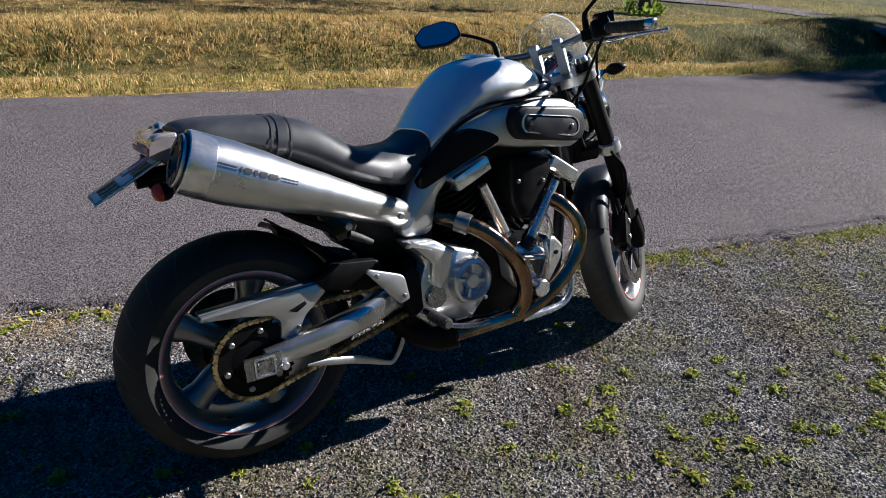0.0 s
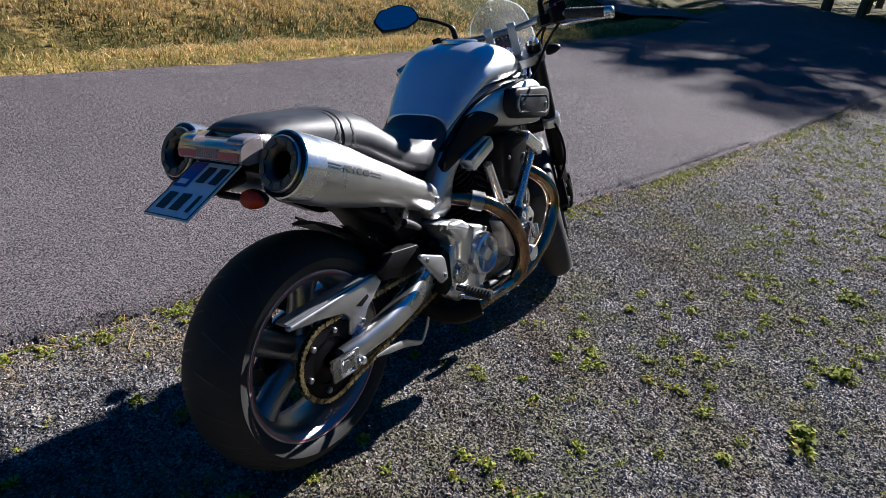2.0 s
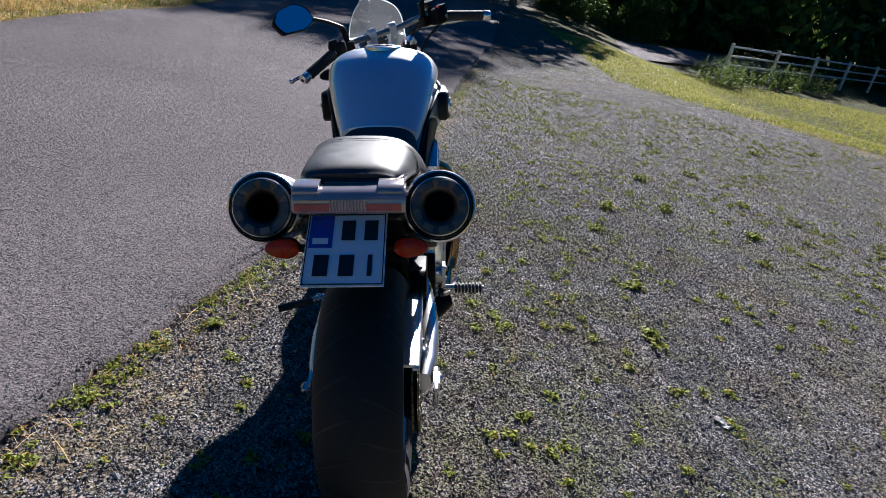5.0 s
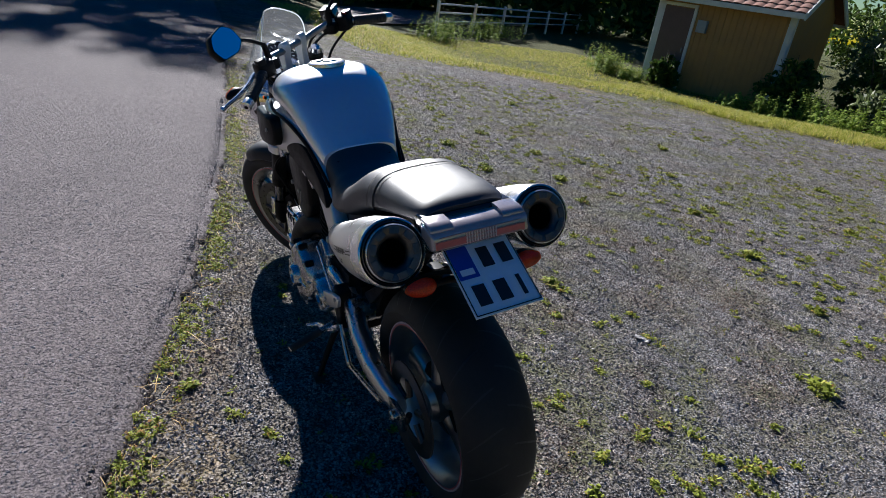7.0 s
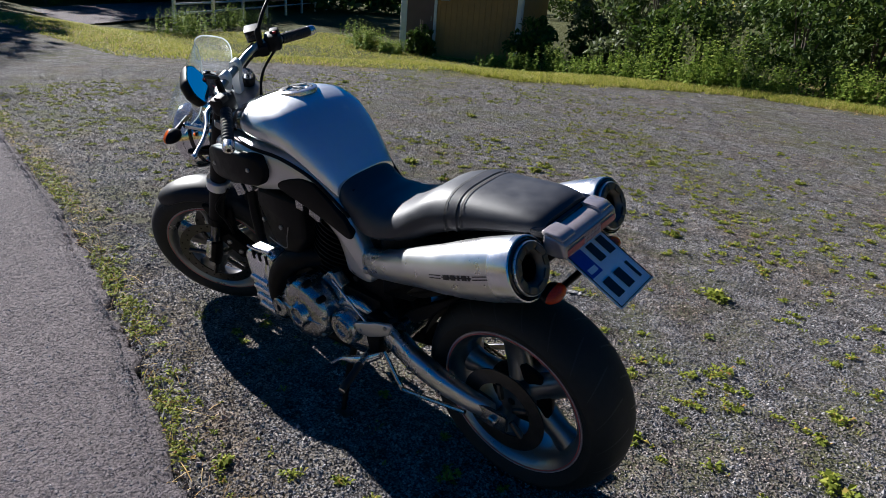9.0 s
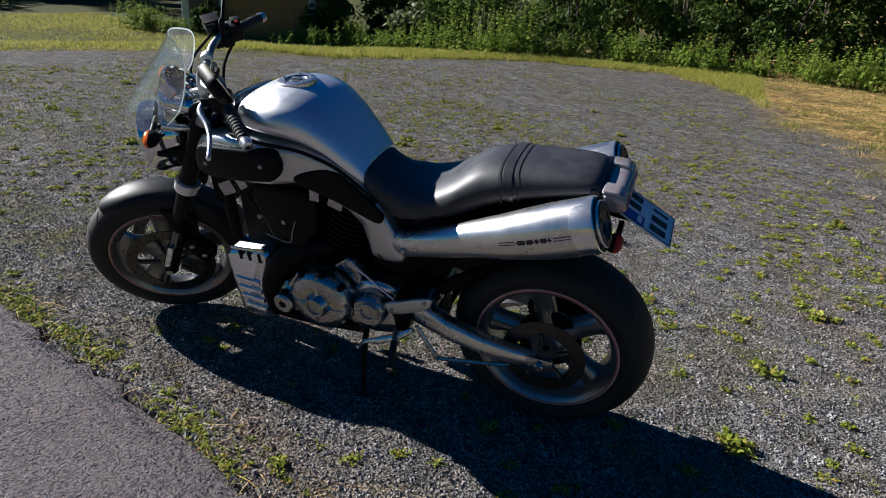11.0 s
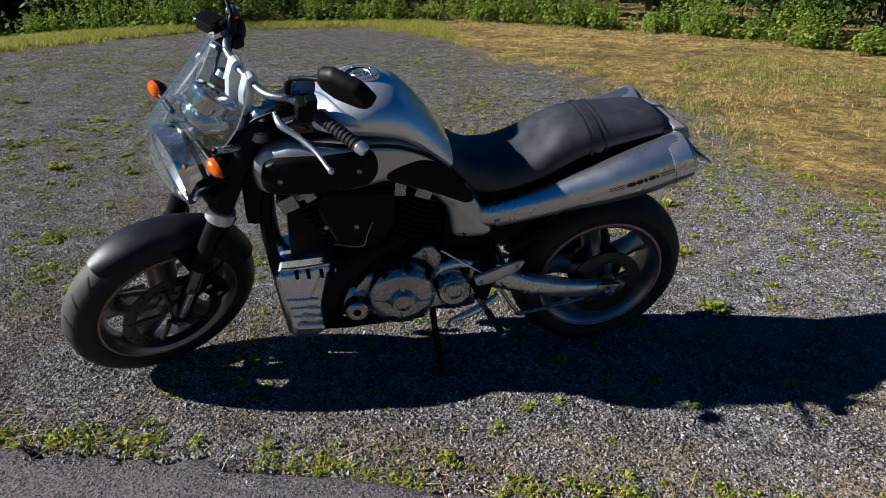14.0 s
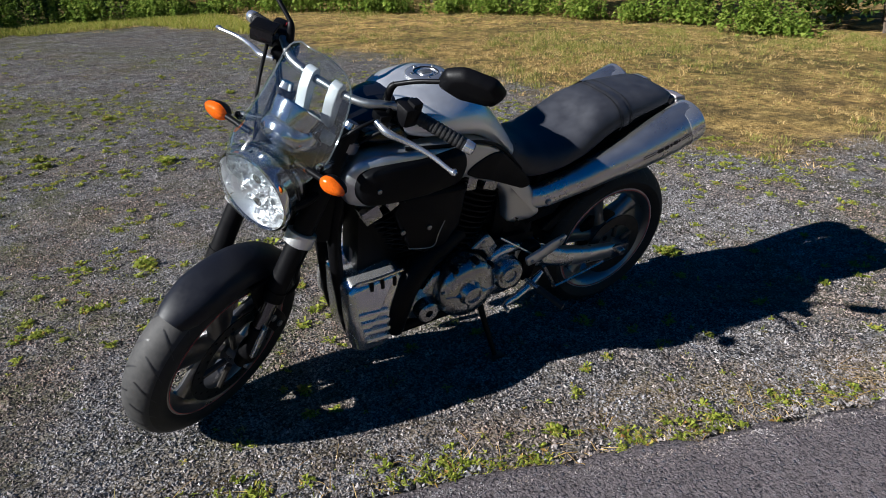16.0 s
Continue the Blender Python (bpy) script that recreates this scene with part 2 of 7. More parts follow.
def make_ground():
    """One sheet: crushed stone on the lot, mown straw and turf elsewhere, told apart by the mesh's own lot and lush values."""
    w = Mat("ground_cover", (0.150, 0.135, 0.112), 0.95)
    lot = w.node("Attribute", attribute_name="lot").outputs["Fac"]
    lush = w.node("Attribute", attribute_name="lush").outputs["Fac"]
    big = w.noise(0.55, 5, 0.65)
    mid = w.noise(4.0, 5, 0.65)
    high, v, rnd = w.chips(125, w.warped(80, 0.008), 2.6)
    fine = w.noise(300, 4, 0.7)
    stone = w.ramp(rnd[0], [(0.0, (0.085, 0.080, 0.083)), (0.25, (0.190, 0.168, 0.155)), (0.5, (0.200, 0.196, 0.208)), (0.7, (0.265, 0.250, 0.252)), (0.9, (0.300, 0.295, 0.310)), (1.0, (0.43, 0.415, 0.41))])
    # Shade between the stones, painted as a darker colour.
    gap_shade = w.ramp(v, [(0.32, g3(1.0)), (0.66, g3(0.18))])
    stone = w.mix(1.0, stone, gap_shade, "MULTIPLY")
    soil = w.ramp(fine, [(0.3, (0.041, 0.034, 0.026)), (0.7, (0.143, 0.124, 0.101))])
    gravel = w.mix(w.ramp(mid, [(0.48, g3(0.0)), (0.70, g3(0.6))]), stone, soil)
    brown = w.ramp(fine, [(0.35, (0.050, 0.036, 0.026)), (0.65, (0.165, 0.128, 0.095))])
    gravel = w.mix(w.math("MULTIPLY", w.ramp(w.noise(1.3, 6, 0.7), [(0.46, g3(0.0)), (0.64, g3(0.65))]), w.ramp(mid, [(0.40, g3(0.3)), (0.62, g3(1.0))])), gravel, brown)
    gravel = w.mix(1.0, gravel, w.math("MAXIMUM", w.math("ADD", w.math("MULTIPLY", w.noise(13.0, 6, 0.85), 5.5), -1.72), 0.20), "MULTIPLY")
    gravel = w.mix(1.0, gravel, w.math("MAXIMUM", w.math("ADD", w.math("MULTIPLY", w.noise(3.6, 9, 0.78), 3.6), -0.78), 0.35), "MULTIPLY")
    moss = w.mix(w.ramp(fine, [(0.35, g3(0.0)), (0.6, g3(1.0))]), (0.038, 0.041, 0.019), (0.105, 0.112, 0.041))
    gravel = w.mix(w.math("MULTIPLY", w.ramp(big, [(0.44, g3(0.0)), (0.62, g3(0.7))]), w.ramp(mid, [(0.42, g3(0.0)), (0.58, g3(1.0))])), gravel, moss)
    straw = w.ramp(w.math("ADD", w.math("MULTIPLY", mid, 0.5), w.math("MULTIPLY", fine, 0.5)), [(0.32, (0.110, 0.070, 0.034)), (0.5, (0.410, 0.262, 0.090)), (0.68, (0.660, 0.465, 0.180))])
    turf = w.ramp(w.math("ADD", w.math("MULTIPLY", mid, 0.5), w.math("MULTIPLY", fine, 0.5)), [(0.3, (0.018, 0.026, 0.007)), (0.5, (0.060, 0.064, 0.017)), (0.7, (0.120, 0.108, 0.034))])
    patch = w.noise(1.7, 6, 0.7)
    straw = w.mix(w.ramp(patch, [(0.44, g3(0.0)), (0.58, g3(0.7))]), straw, w.ramp(fine, [(0.35, (0.030, 0.018, 0.012)), (0.65, (0.120, 0.075, 0.045))]))
    straw = w.mix(w.ramp(big, [(0.52, g3(0.0)), (0.66, g3(0.7))]), straw, turf)
    straw = w.mix(1.0, straw, w.math("MAXIMUM", w.math("ADD", w.math("MULTIPLY", w.noise(8.0, 6, 0.85), 5.0), -1.38), 0.2), "MULTIPLY")
    grass = w.mix(lush, straw, turf)
    w.color(w.mix(lot, grass, gravel))
    w.b.inputs["Specular IOR Level"].default_value = 0.15
    w.bump(w.math("ADD", high, w.math("MULTIPLY", fine, 0.003)), 1.0, 1.0)
    return w.m


def island_mat(name, stops, rough=0.7, translucent=0.25, spec=0.3, dust=None):
    """Leaves, blades and stones: each island takes its own shade."""
    w = Mat(name, stops[0][1], rough)
    col = w.ramp(w.island(), stops)
    if dust:
        col = w.mix(1.0, col, w.math("MAXIMUM", w.math("ADD", w.math("MULTIPLY", w.noise(15.0, 6, 0.85), 5.0), -1.45), 0.35), "MULTIPLY")
        col = w.mix(w.ramp(w.noise(1.3, 6, 0.7), [(0.45, g3(0.0)), (0.62, g3(0.9))]), col, w.mix(1.0, col, dust, "MULTIPLY"))
    w.color(col)
    w.b.inputs["Specular IOR Level"].default_value = spec
    if translucent:
        tr = w.node("BsdfTranslucent")
        w.link(col, tr.inputs["Color"])
        mx = w.node("MixShader")
        mx.inputs[0].default_value = translucent
        w.link(w.b.outputs[0], mx.inputs[1])
        w.link(tr.outputs[0], mx.inputs[2])
        w.link(mx.outputs[0], w.t.nodes["Material Output"].inputs[0])
    return w.m


asphalt, ground_cover = make_asphalt(), make_ground()
stone_mat = island_mat("loose_stone", [(0.0, (0.075, 0.071, 0.074)), (0.22, (0.175, 0.154, 0.142)), (0.45, (0.165, 0.162, 0.174)), (0.65, (0.225, 0.212, 0.214)), (0.88, (0.250, 0.247, 0.262)), (1.0, (0.36, 0.345, 0.34))], 0.85, 0, 0.15, dust=(0.95, 0.74, 0.58))
weed_leaf = island_mat("weed_leaf", [(0.0, (0.085, 0.110, 0.016)), (0.45, (0.22, 0.26, 0.034)), (0.85, (0.36, 0.38, 0.070)), (1.0, (0.34, 0.17, 0.060))], 0.65, 0.35, 0.12)
dry_blade = island_mat("dry_grass", [(0.0, (0.20, 0.115, 0.050)), (0.4, (0.52, 0.34, 0.125)), (0.86, (0.80, 0.60, 0.28)), (0.94, (0.28, 0.24, 0.06)), (1.0, (0.14, 0.155, 0.035))], 0.7, 0.3)
mixed_blade = island_mat("verge_grass", [(0.0, (0.090, 0.115, 0.020)), (0.4, (0.20, 0.225, 0.036)), (0.7, (0.32, 0.29, 0.075)), (1.0, (0.46, 0.36, 0.15))], 0.65, 0.35)
lawn_blade = island_mat("lawn_grass", [(0.0, (0.14, 0.17, 0.022)), (0.45, (0.28, 0.30, 0.042)), (0.8, (0.42, 0.39, 0.085)), (1.0, (0.52, 0.40, 0.16))], 0.65, 0.4)
# Greener ditch grass, with the shade of the ditch put into its colour.
ditch_blade = island_mat("ditch_grass", [(0.0, (0.030, 0.042, 0.010)), (0.5, (0.075, 0.090, 0.020)), (0.9, (0.17, 0.17, 0.045)), (1.0, (0.30, 0.24, 0.09))], 0.65, 0.25, 0.15)
green_leaf = island_mat("green_leaf", [(0.0, (0.025, 0.05, 0.010)), (0.5, (0.055, 0.095, 0.018)), (1.0, (0.11, 0.15, 0.03))], 0.6, 0.3, 0.15)
bright_leaf = island_mat("nettle_leaf", [(0.0, (0.09, 0.15, 0.020)), (0.5, (0.19, 0.27, 0.040)), (1.0, (0.34, 0.40, 0.085))], 0.7, 0.45, 0.1)
grey_leaf = island_mat("willow_leaf", [(0.0, (0.06, 0.085, 0.035)), (0.5, (0.12, 0.15, 0.06)), (1.0, (0.22, 0.24, 0.12))], 0.5, 0.3)
bark = worn("bark", (0.10, 0.075, 0.055), 0.9, 0.0, 0.45, 8, 0.6)
ochre_wall = worn("ochre_boards", (0.36, 0.20, 0.07), 0.75, 0.0, 0.18, 3, 0.2)
white_trim = worn("white_trim", (0.62, 0.61, 0.58), 0.6, 0.0, 0.12, 6)
door_brown = worn("brown_door", (0.13, 0.075, 0.06), 0.55, 0.0, 0.2, 4)
roof_tile = worn("red_roof_tile", (0.19, 0.075, 0.05), 0.85, 0.0, 0.35, 7, 0.3)
galvanised = worn("galvanised_rail", (0.52, 0.54, 0.56), 0.45, 0.6, 0.15, 9)
grey_box = worn("grey_meter_box", (0.30, 0.32, 0.34), 0.5, 0.0, 0.1, 9)


# ---- mesh helpers ----
def mesh_of(name, bm, material, smooth=38):
    bmesh.ops.remove_doubles(bm, verts=bm.verts, dist=1e-6)
    bmesh.ops.recalc_face_normals(bm, faces=bm.faces)
    me = bpy.data.meshes.new(name)
    bm.to_mesh(me)
    bm.free()
    me.materials.append(material)
    if smooth:
        me.shade_smooth()
        me.set_sharp_from_angle(angle=radians(smooth))
    return me


def part(name, bm, material, parent, label="", smooth=38):
    """One mesh object under a thing or under a part, three levels at most."""
    ob = new(name, mesh_of(name, bm, material, smooth))
    deep = parent.parent is not None and parent.parent.parent is not None
    ob.parent = parent.parent if deep else parent
    return tagged(ob, label=label)


def raw_mesh(name, verts, faces, material, smooth=False):
    me = bpy.data.meshes.new(name)
    me.from_pydata([tuple(v) for v in verts], [], [tuple(f) for f in faces])
    me.materials.append(material)
    if smooth:
        me.shade_smooth()
    return me


def add_rings(bm, rings, closed=True, cap=True):
    """Skin rows of points; every row has the same count."""
    vs = [[bm.verts.new(p) for p in r] for r in rings]
    n = len(rings[0])
    for a, b in zip(vs, vs[1:]):
        for i in range(n if closed else n - 1):
            j = (i + 1) % n
            bm.faces.new((a[i], a[j], b[j], b[i]))
    if cap and closed:
        bm.faces.new(vs[0][::-1])
        bm.faces.new(vs[-1])
    return vs


def lathe(profile, centre=(0, 0, 0), n=48, arc=(0.0, 360.0), closed_profile=False):
    """Turn (radius, y) rows about the y axis."""
    bm = bmesh.new()
    full = abs(arc[1] - arc[0]) > 359.9
    angles = [radians(arc[0] + (arc[1] - arc[0]) * i / n) for i in range(n if full else n + 1)]
    vs = [[bm.verts.new((centre[0] + r * math.cos(a), centre[1] + y, centre[2] + r * math.sin(a))) for r, y in profile] for a in angles]
    m = len(profile)
    for i in range(len(angles) if full else len(angles) - 1):
        p, q = vs[i], vs[(i + 1) % len(angles)]
        for k in range(m if closed_profile else m - 1):
            l = (k + 1) % m
            bm.faces.new((p[k], p[l], q[l], q[k]))
    if closed_profile and not full:
        bm.faces.new(vs[0])
        bm.faces.new(vs[-1][::-1])
    return bm


def smooth_path(points, steps=6):
    """Catmull-Rom through the points."""
    p = [Vector(q) for q in points]
    p = [p[0] * 2 - p[1]] + p + [p[-1] * 2 - p[-2]]
    out = []
    for i in range(1, len(p) - 2):
        for k in range(steps):
            t = k / steps
            out.append(0.5 * ((2 * p[i]) + (p[i + 1] - p[i - 1]) * t + (2 * p[i - 1] - 5 * p[i] + 4 * p[i + 1] - p[i + 2]) * t * t + (3 * p[i] - p[i - 1] - 3 * p[i + 1] + p[i + 2]) * t ** 3))
    out.append(p[-2])
    return out


def tube(points, radius, n=12, steps=6, bm=None, flat=1.0, ease=True):
    """A round (or flattened) tube along a smooth path; radius may be a list along the points."""
    bm = bm or bmesh.new()
    path = smooth_path(points, steps) if ease else [Vector(q) for q in points]
    rad = radius if isinstance(radius, (list, tuple)) else [radius] * len(points)
    rings, ref = [], Vector((0, 0, 1))
    for i, p in enumerate(path):
        d = (path[min(i + 1, len(path) - 1)] - path[max(i - 1, 0)]).normalized()
        if abs(d.dot(ref)) > 0.95:
            ref = Vector((1, 0, 0)) if abs(d.x) < 0.8 else Vector((0, 1, 0))
        s = d.cross(ref).normalized()
        u = s.cross(d).normalized()
        ref = u
        f = i / (len(path) - 1) * (len(rad) - 1)
        k = min(int(f), len(rad) - 2) if len(rad) > 1 else 0
        r = rad[k] + (rad[k + 1] - rad[k]) * (f - k) if len(rad) > 1 else rad[0]
        rings.append([p + s * (r * math.cos(a) * flat) + u * (r * math.sin(a)) for a in (2 * math.pi * j / n for j in range(n))])
    add_rings(bm, rings)
    return bm


def rod(a, b, r, n=14, bm=None, r2=None):
    return tube([a, b], [r, r2 if r2 is not None else r], n, 1, bm, ease=False)


def round_outline(pts, r=0.008, n=3):
    """Round the corners of a 2D outline."""
    out, m = [], len(pts)
    for i in range(m):
        a, b, c = Vector(pts[i - 1]), Vector(pts[i]), Vector(pts[(i + 1) % m])
        k = min(r, (a - b).length * 0.45, (c - b).length * 0.45)
        p, q = b + (a - b).normalized() * k, b + (c - b).normalized() * k
        for j in range(n + 1):
            t = j / n
            out.append(p * (1 - t) ** 2 + b * 2 * t * (1 - t) + q * t * t)
    return out


def plate(outline, y0, y1, edge=0.004, side=1, fy=None, corner=0.008, extra=()):
    """A side plate: an outline in x and z between y0 (inside) and y1 (outside), with a rounded outer rim. fy(x, z) bends it sideways."""
    bm = bmesh.new()
    pts = round_outline(outline, corner) if corner else [Vector(p) for p in outline]
    lower = [bm.verts.new((p[0], y0, p[1])) for p in pts]
    face = bm.faces.new(lower)
    ret = bmesh.ops.extrude_face_region(bm, geom=[face])
    top = [g for g in ret["geom"] if isinstance(g, bmesh.types.BMFace)][0]
    for v in top.verts:
        v.co.y = y1 - edge
    for thick, dy in ((edge * 0.35, edge * 0.65), (edge * 0.65, edge * 0.35), *extra):
        bmesh.ops.inset_region(bm, faces=[top], thickness=thick, use_even_offset=True)
        for v in top.verts:
            v.co.y += dy
    bmesh.ops.triangulate(bm, faces=[f for f in bm.faces if len(f.verts) > 4])
    for v in bm.verts:
        if fy:
            v.co.y += fy(v.co.x, v.co.z)
        v.co.y *= side
    return bm


def block(size, centre=(0, 0, 0), bevel=0.004, m=None, seg=2):
    bm = bmesh.new()
    bmesh.ops.create_cube(bm, size=1)
    bmesh.ops.scale(bm, vec=size, verts=bm.verts)
    if bevel:
        bmesh.ops.bevel(bm, geom=bm.edges[:], offset=bevel, segments=seg, profile=0.7, affect="EDGES")
    if m:
        bmesh.ops.transform(bm, matrix=m, verts=bm.verts)
    bmesh.ops.translate(bm, vec=centre, verts=bm.verts)
    return bm


def merge(*bms):
    out = bmesh.new()
    for b in bms:
        me = bpy.data.meshes.new("joint")
        b.to_mesh(me)
        b.free()
        out.from_mesh(me)
        bpy.data.meshes.remove(me)
    return out


def moved(bm, m):
    bmesh.ops.transform(bm, matrix=m, verts=bm.verts)
    return bm


def disc_bolt(centre, r, depth, side=1, n=16):
    """A domed bolt head that faces sideways."""
    return lathe([(0, depth * side), (r * 0.7, depth * side), (r, depth * 0.6 * side), (r, -depth * side)], centre, n)


# ---- the motorcycle ----
# built upright: x ahead, y to its left, z up from the rear tyre's foot; the fork, bars and front wheel are turned to the left stop
bike = new("motorcycle")
bike.matrix_world = pose(0.013, -0.026, 0.004, 0, 0, 1.9) @ pose(0, 0, 0, -11.2, 0, 0)
tagged(bike, "silver and black naked motorcycle leaning on its side stand on gravel", "motorcycle")
RAKE = radians(25)
AXIS_FOOT = Vector((1.648, 0, 0))
AXIS = Vector((-math.sin(RAKE), 0, math.cos(RAKE)))
STEER = Matrix.Translation(AXIS_FOOT) @ Matrix.Rotation(radians(32), 4, AXIS) @ Matrix.Translation(-AXIS_FOOT)


def steer_part(name, bm, material, parent=bike, label="", smooth=38):
    return part(name, moved(bm, STEER), material, parent, label, smooth)


# -- wheels --
def tyre_profile(rad, half, bead):
    rows = []
    for k in range(-8, 9):
        a = k / 8 * radians(78)
        rows.append((rad - (rad - bead) * 0.80 * (1 - math.cos(a)) ** 1.0, half * math.sin(a) / math.sin(radians(78))))
    rows = [(bead, -half * 0.80), (bead + 0.012, -half * 0.93)] + rows + [(bead + 0.012, half * 0.93), (bead, half * 0.80)]
    inner = [(bead - 0.004, half * 0.72), (bead + 0.03, 0), (bead - 0.004, -half * 0.72)]
    return rows + inner


def rim_bm(c, bead, half, hub, spokes=5, phase=18, broad=1.0):
    ring = lathe([(bead + 0.004, half), (bead + 0.004, half - 0.007), (bead - 0.010, half - 0.014), (bead - 0.016, half - 0.03), (bead - 0.026, half * 0.35),
                  (bead - 0.026, -half * 0.35), (bead - 0.016, -half + 0.03), (bead - 0.010, -half + 0.014), (bead + 0.004, -half + 0.007), (bead + 0.004, -half),
                  (bead - 0.004, -half - 0.001), (bead - 0.020, -half + 0.010), (bead - 0.034, -half * 0.35), (bead - 0.034, half * 0.35), (bead - 0.020, half - 0.010), (bead - 0.004, half + 0.001)],
                 c, 72, closed_profile=True)
    hubm = lathe([(0.012, half * 0.9), (hub * 0.75, half * 0.9), (hub, half * 0.7), (hub, -half * 0.7), (hub * 0.75, -half * 0.9), (0.012, -half * 0.9)], c, 32, closed_profile=True)
    pieces = [ring, hubm]
    for k in range(spokes):
        m = Matrix.Translation(c) @ Matrix.Rotation(-radians(phase + 360 / spokes * k), 4, "Y")
        rows = []
        for r, w, t in ((hub * 0.8, 0.034, half * 0.60), (0.09, 0.031 * broad, half * 0.48), (0.15, 0.030 * broad, half * 0.42), (bead - 0.028, 0.042 * broad, half * 0.48)):
            rows.append([(r, t * math.sin(a) * (1 if abs(math.sin(a)) < 0.8 else 1), w * math.cos(a)) for a in (2 * math.pi * j / 12 for j in range(12))])
        b = bmesh.new()
        add_rings(b, rows)
        pieces.append(moved(b, m))
    return pieces


def wheel(name, pieces, label, make, alloy):
    """A cast wheel: rim, hub and each spoke."""
    whole = make(name, pieces[0], alloy, bike, label)
    make("hub", pieces[1], alloy, whole)
    for b in pieces[2:]:
        make("spoke", b, alloy, whole)
    return whole


def grooves(c, rad, half, bead, count, sweep):
    """Curved tread cuts, as thin dark ribbons laid on the tread."""
    verts, faces = [], []
    for k in range(count):
        for sgn in (-1, 1):
            a0 = 2 * math.pi * (k + (0.5 if sgn > 0 else 0)) / count
            rows = []
            for j in range(9):
                f = j / 8
                b = radians(6 + 60 * f) * sgn
                r = rad - (rad - bead) * 0.80 * (1 - math.cos(b)) + 0.0014
                y = half * math.sin(b) / math.sin(radians(78))
                w = 0.0032 * (1 - abs(f - 0.4)) / rad
                a = a0 + sweep * f ** 1.3
                rows.append([(c[0] + r * math.cos(a + q), c[1] + y, c[2] + r * math.sin(a + q)) for q in (-w, w)])
            base = len(verts)
            for q in rows:
                verts += q
            faces += [(base + 2 * j, base + 2 * j + 1, base + 2 * j + 3, base + 2 * j + 2) for j in range(8)]
    return verts, faces


def stripe(c, r0, r1, y, t=0.0012):
    return lathe([(r0, y), (r1, y), (r1, y + t), (r0, y + t)], c, 72, closed_profile=True)


RA = Vector((0.070, 0, 0.313))       # rear axle
FA = Vector((1.545, 0, 0.303))       # front axle before steering
rear_wheel = wheel("rear_wheel", rim_bm(RA, 0.222, 0.080, 0.055, 5, 4, 1.15), "dark silver five-spoke rear wheel", part, wheel_alloy)
part("tyre", lathe(tyre_profile(0.315, 0.097, 0.224), RA, 88, closed_profile=True), tyre_rubber, rear_wheel, "wide black rear tyre")
part("rim_stripe", merge(stripe(RA, 0.2165, 0.2195, 0.0815), stripe(RA, 0.2165, 0.2195, -0.0828)), red_stripe, rear_wheel, "red stripe round the rim")
part("rim_stripe", merge(stripe(RA, 0.2215, 0.2245, 0.0815), stripe(RA, 0.2215, 0.2245, -0.0828)), pink_stripe, rear_wheel, "pale stripe round the rim")

part("wheel_carrier", lathe([(0.0, 0.030), (0.095, 0.030), (0.102, 0.026), (0.102, 0.014), (0.0, 0.012)], RA, 48), matt_black, rear_wheel, "black brake disc carrier")


def sprocket_bm(c, r, y, teeth=39):
    bm = bmesh.new()
    rows = []
    for yy in (y - 0.0035, y + 0.0035):
        rows.append([(c[0] + (r + (0.004 if j % 2 else -0.003)) * math.cos(math.pi * j / teeth), yy, c[2] + (r + (0.004 if j % 2 else -0.003)) * math.sin(math.pi * j / teeth)) for j in range(2 * teeth)])
    inner = [[(c[0] + 0.062 * math.cos(math.pi * j / teeth), yy, c[2] + 0.062 * math.sin(math.pi * j / teeth)) for j in range(2 * teeth)] for yy in (y + 0.0035, y - 0.0035)]
    vs = add_rings(bm, rows + inner, cap=False)
    n = 2 * teeth
    for j in range(n):
        bm.faces.new((vs[-1][j], vs[-1][(j + 1) % n], vs[0][(j + 1) % n], vs[0][j]))
    return bm


part("sprocket", sprocket_bm(RA, 0.104, -0.118), matt_black, rear_wheel, "dark steel rear sprocket")
for k in range(6):
    a = radians(60 * k + 15)
    part("sprocket_bolt", disc_bolt((RA.x + 0.078 * math.cos(a), -0.124, RA.z + 0.078 * math.sin(a)), 0.008, 0.005, -1), steel, rear_wheel)
part("sprocket_carrier", lathe([(0.02, -0.085), (0.075, -0.088), (0.085, -0.11), (0.05, -0.118), (0.02, -0.118)], RA, 32), matt_black, rear_wheel)


def brake_disc_bm(c, r0, r1, y, t=0.004, holes=26):
    """A disc with a drilled look: rings of small recessed cups."""
    parts_ = [lathe([(r0, y - t / 2), (r1, y - t / 2), (r1, y + t / 2), (r0, y + t / 2)], c, 64, closed_profile=True)]
    for k in range(5):
        a = radians(72 * k + 10)
        p = Vector((c[0] + (r0 + 0.004) * math.cos(a), y, c[2] + (r0 + 0.004) * math.sin(a)))
        q = Vector((c[0] + 0.04 * math.cos(a), y, c[2] + 0.04 * math.sin(a)))
        parts_.append(rod(q, p, 0.009, 8))
    return merge(*parts_)


def drill_marks(c, r0, r1, ys, count=30):
    pieces = []
    for k in range(count):
        a = 2 * math.pi * k / count
        r = r0 + (r1 - r0) * (0.25 + 0.25 * (k % 3))
        for y, s in ys:
            pieces.append(lathe([(0, y + 0.0006 * s), (0.0042, y + 0.0006 * s), (0.0042, y - 0.001 * s)], (c[0] + r * math.cos(a), c[1], c[2] + r * math.sin(a)), 8))
    return merge(*pieces)


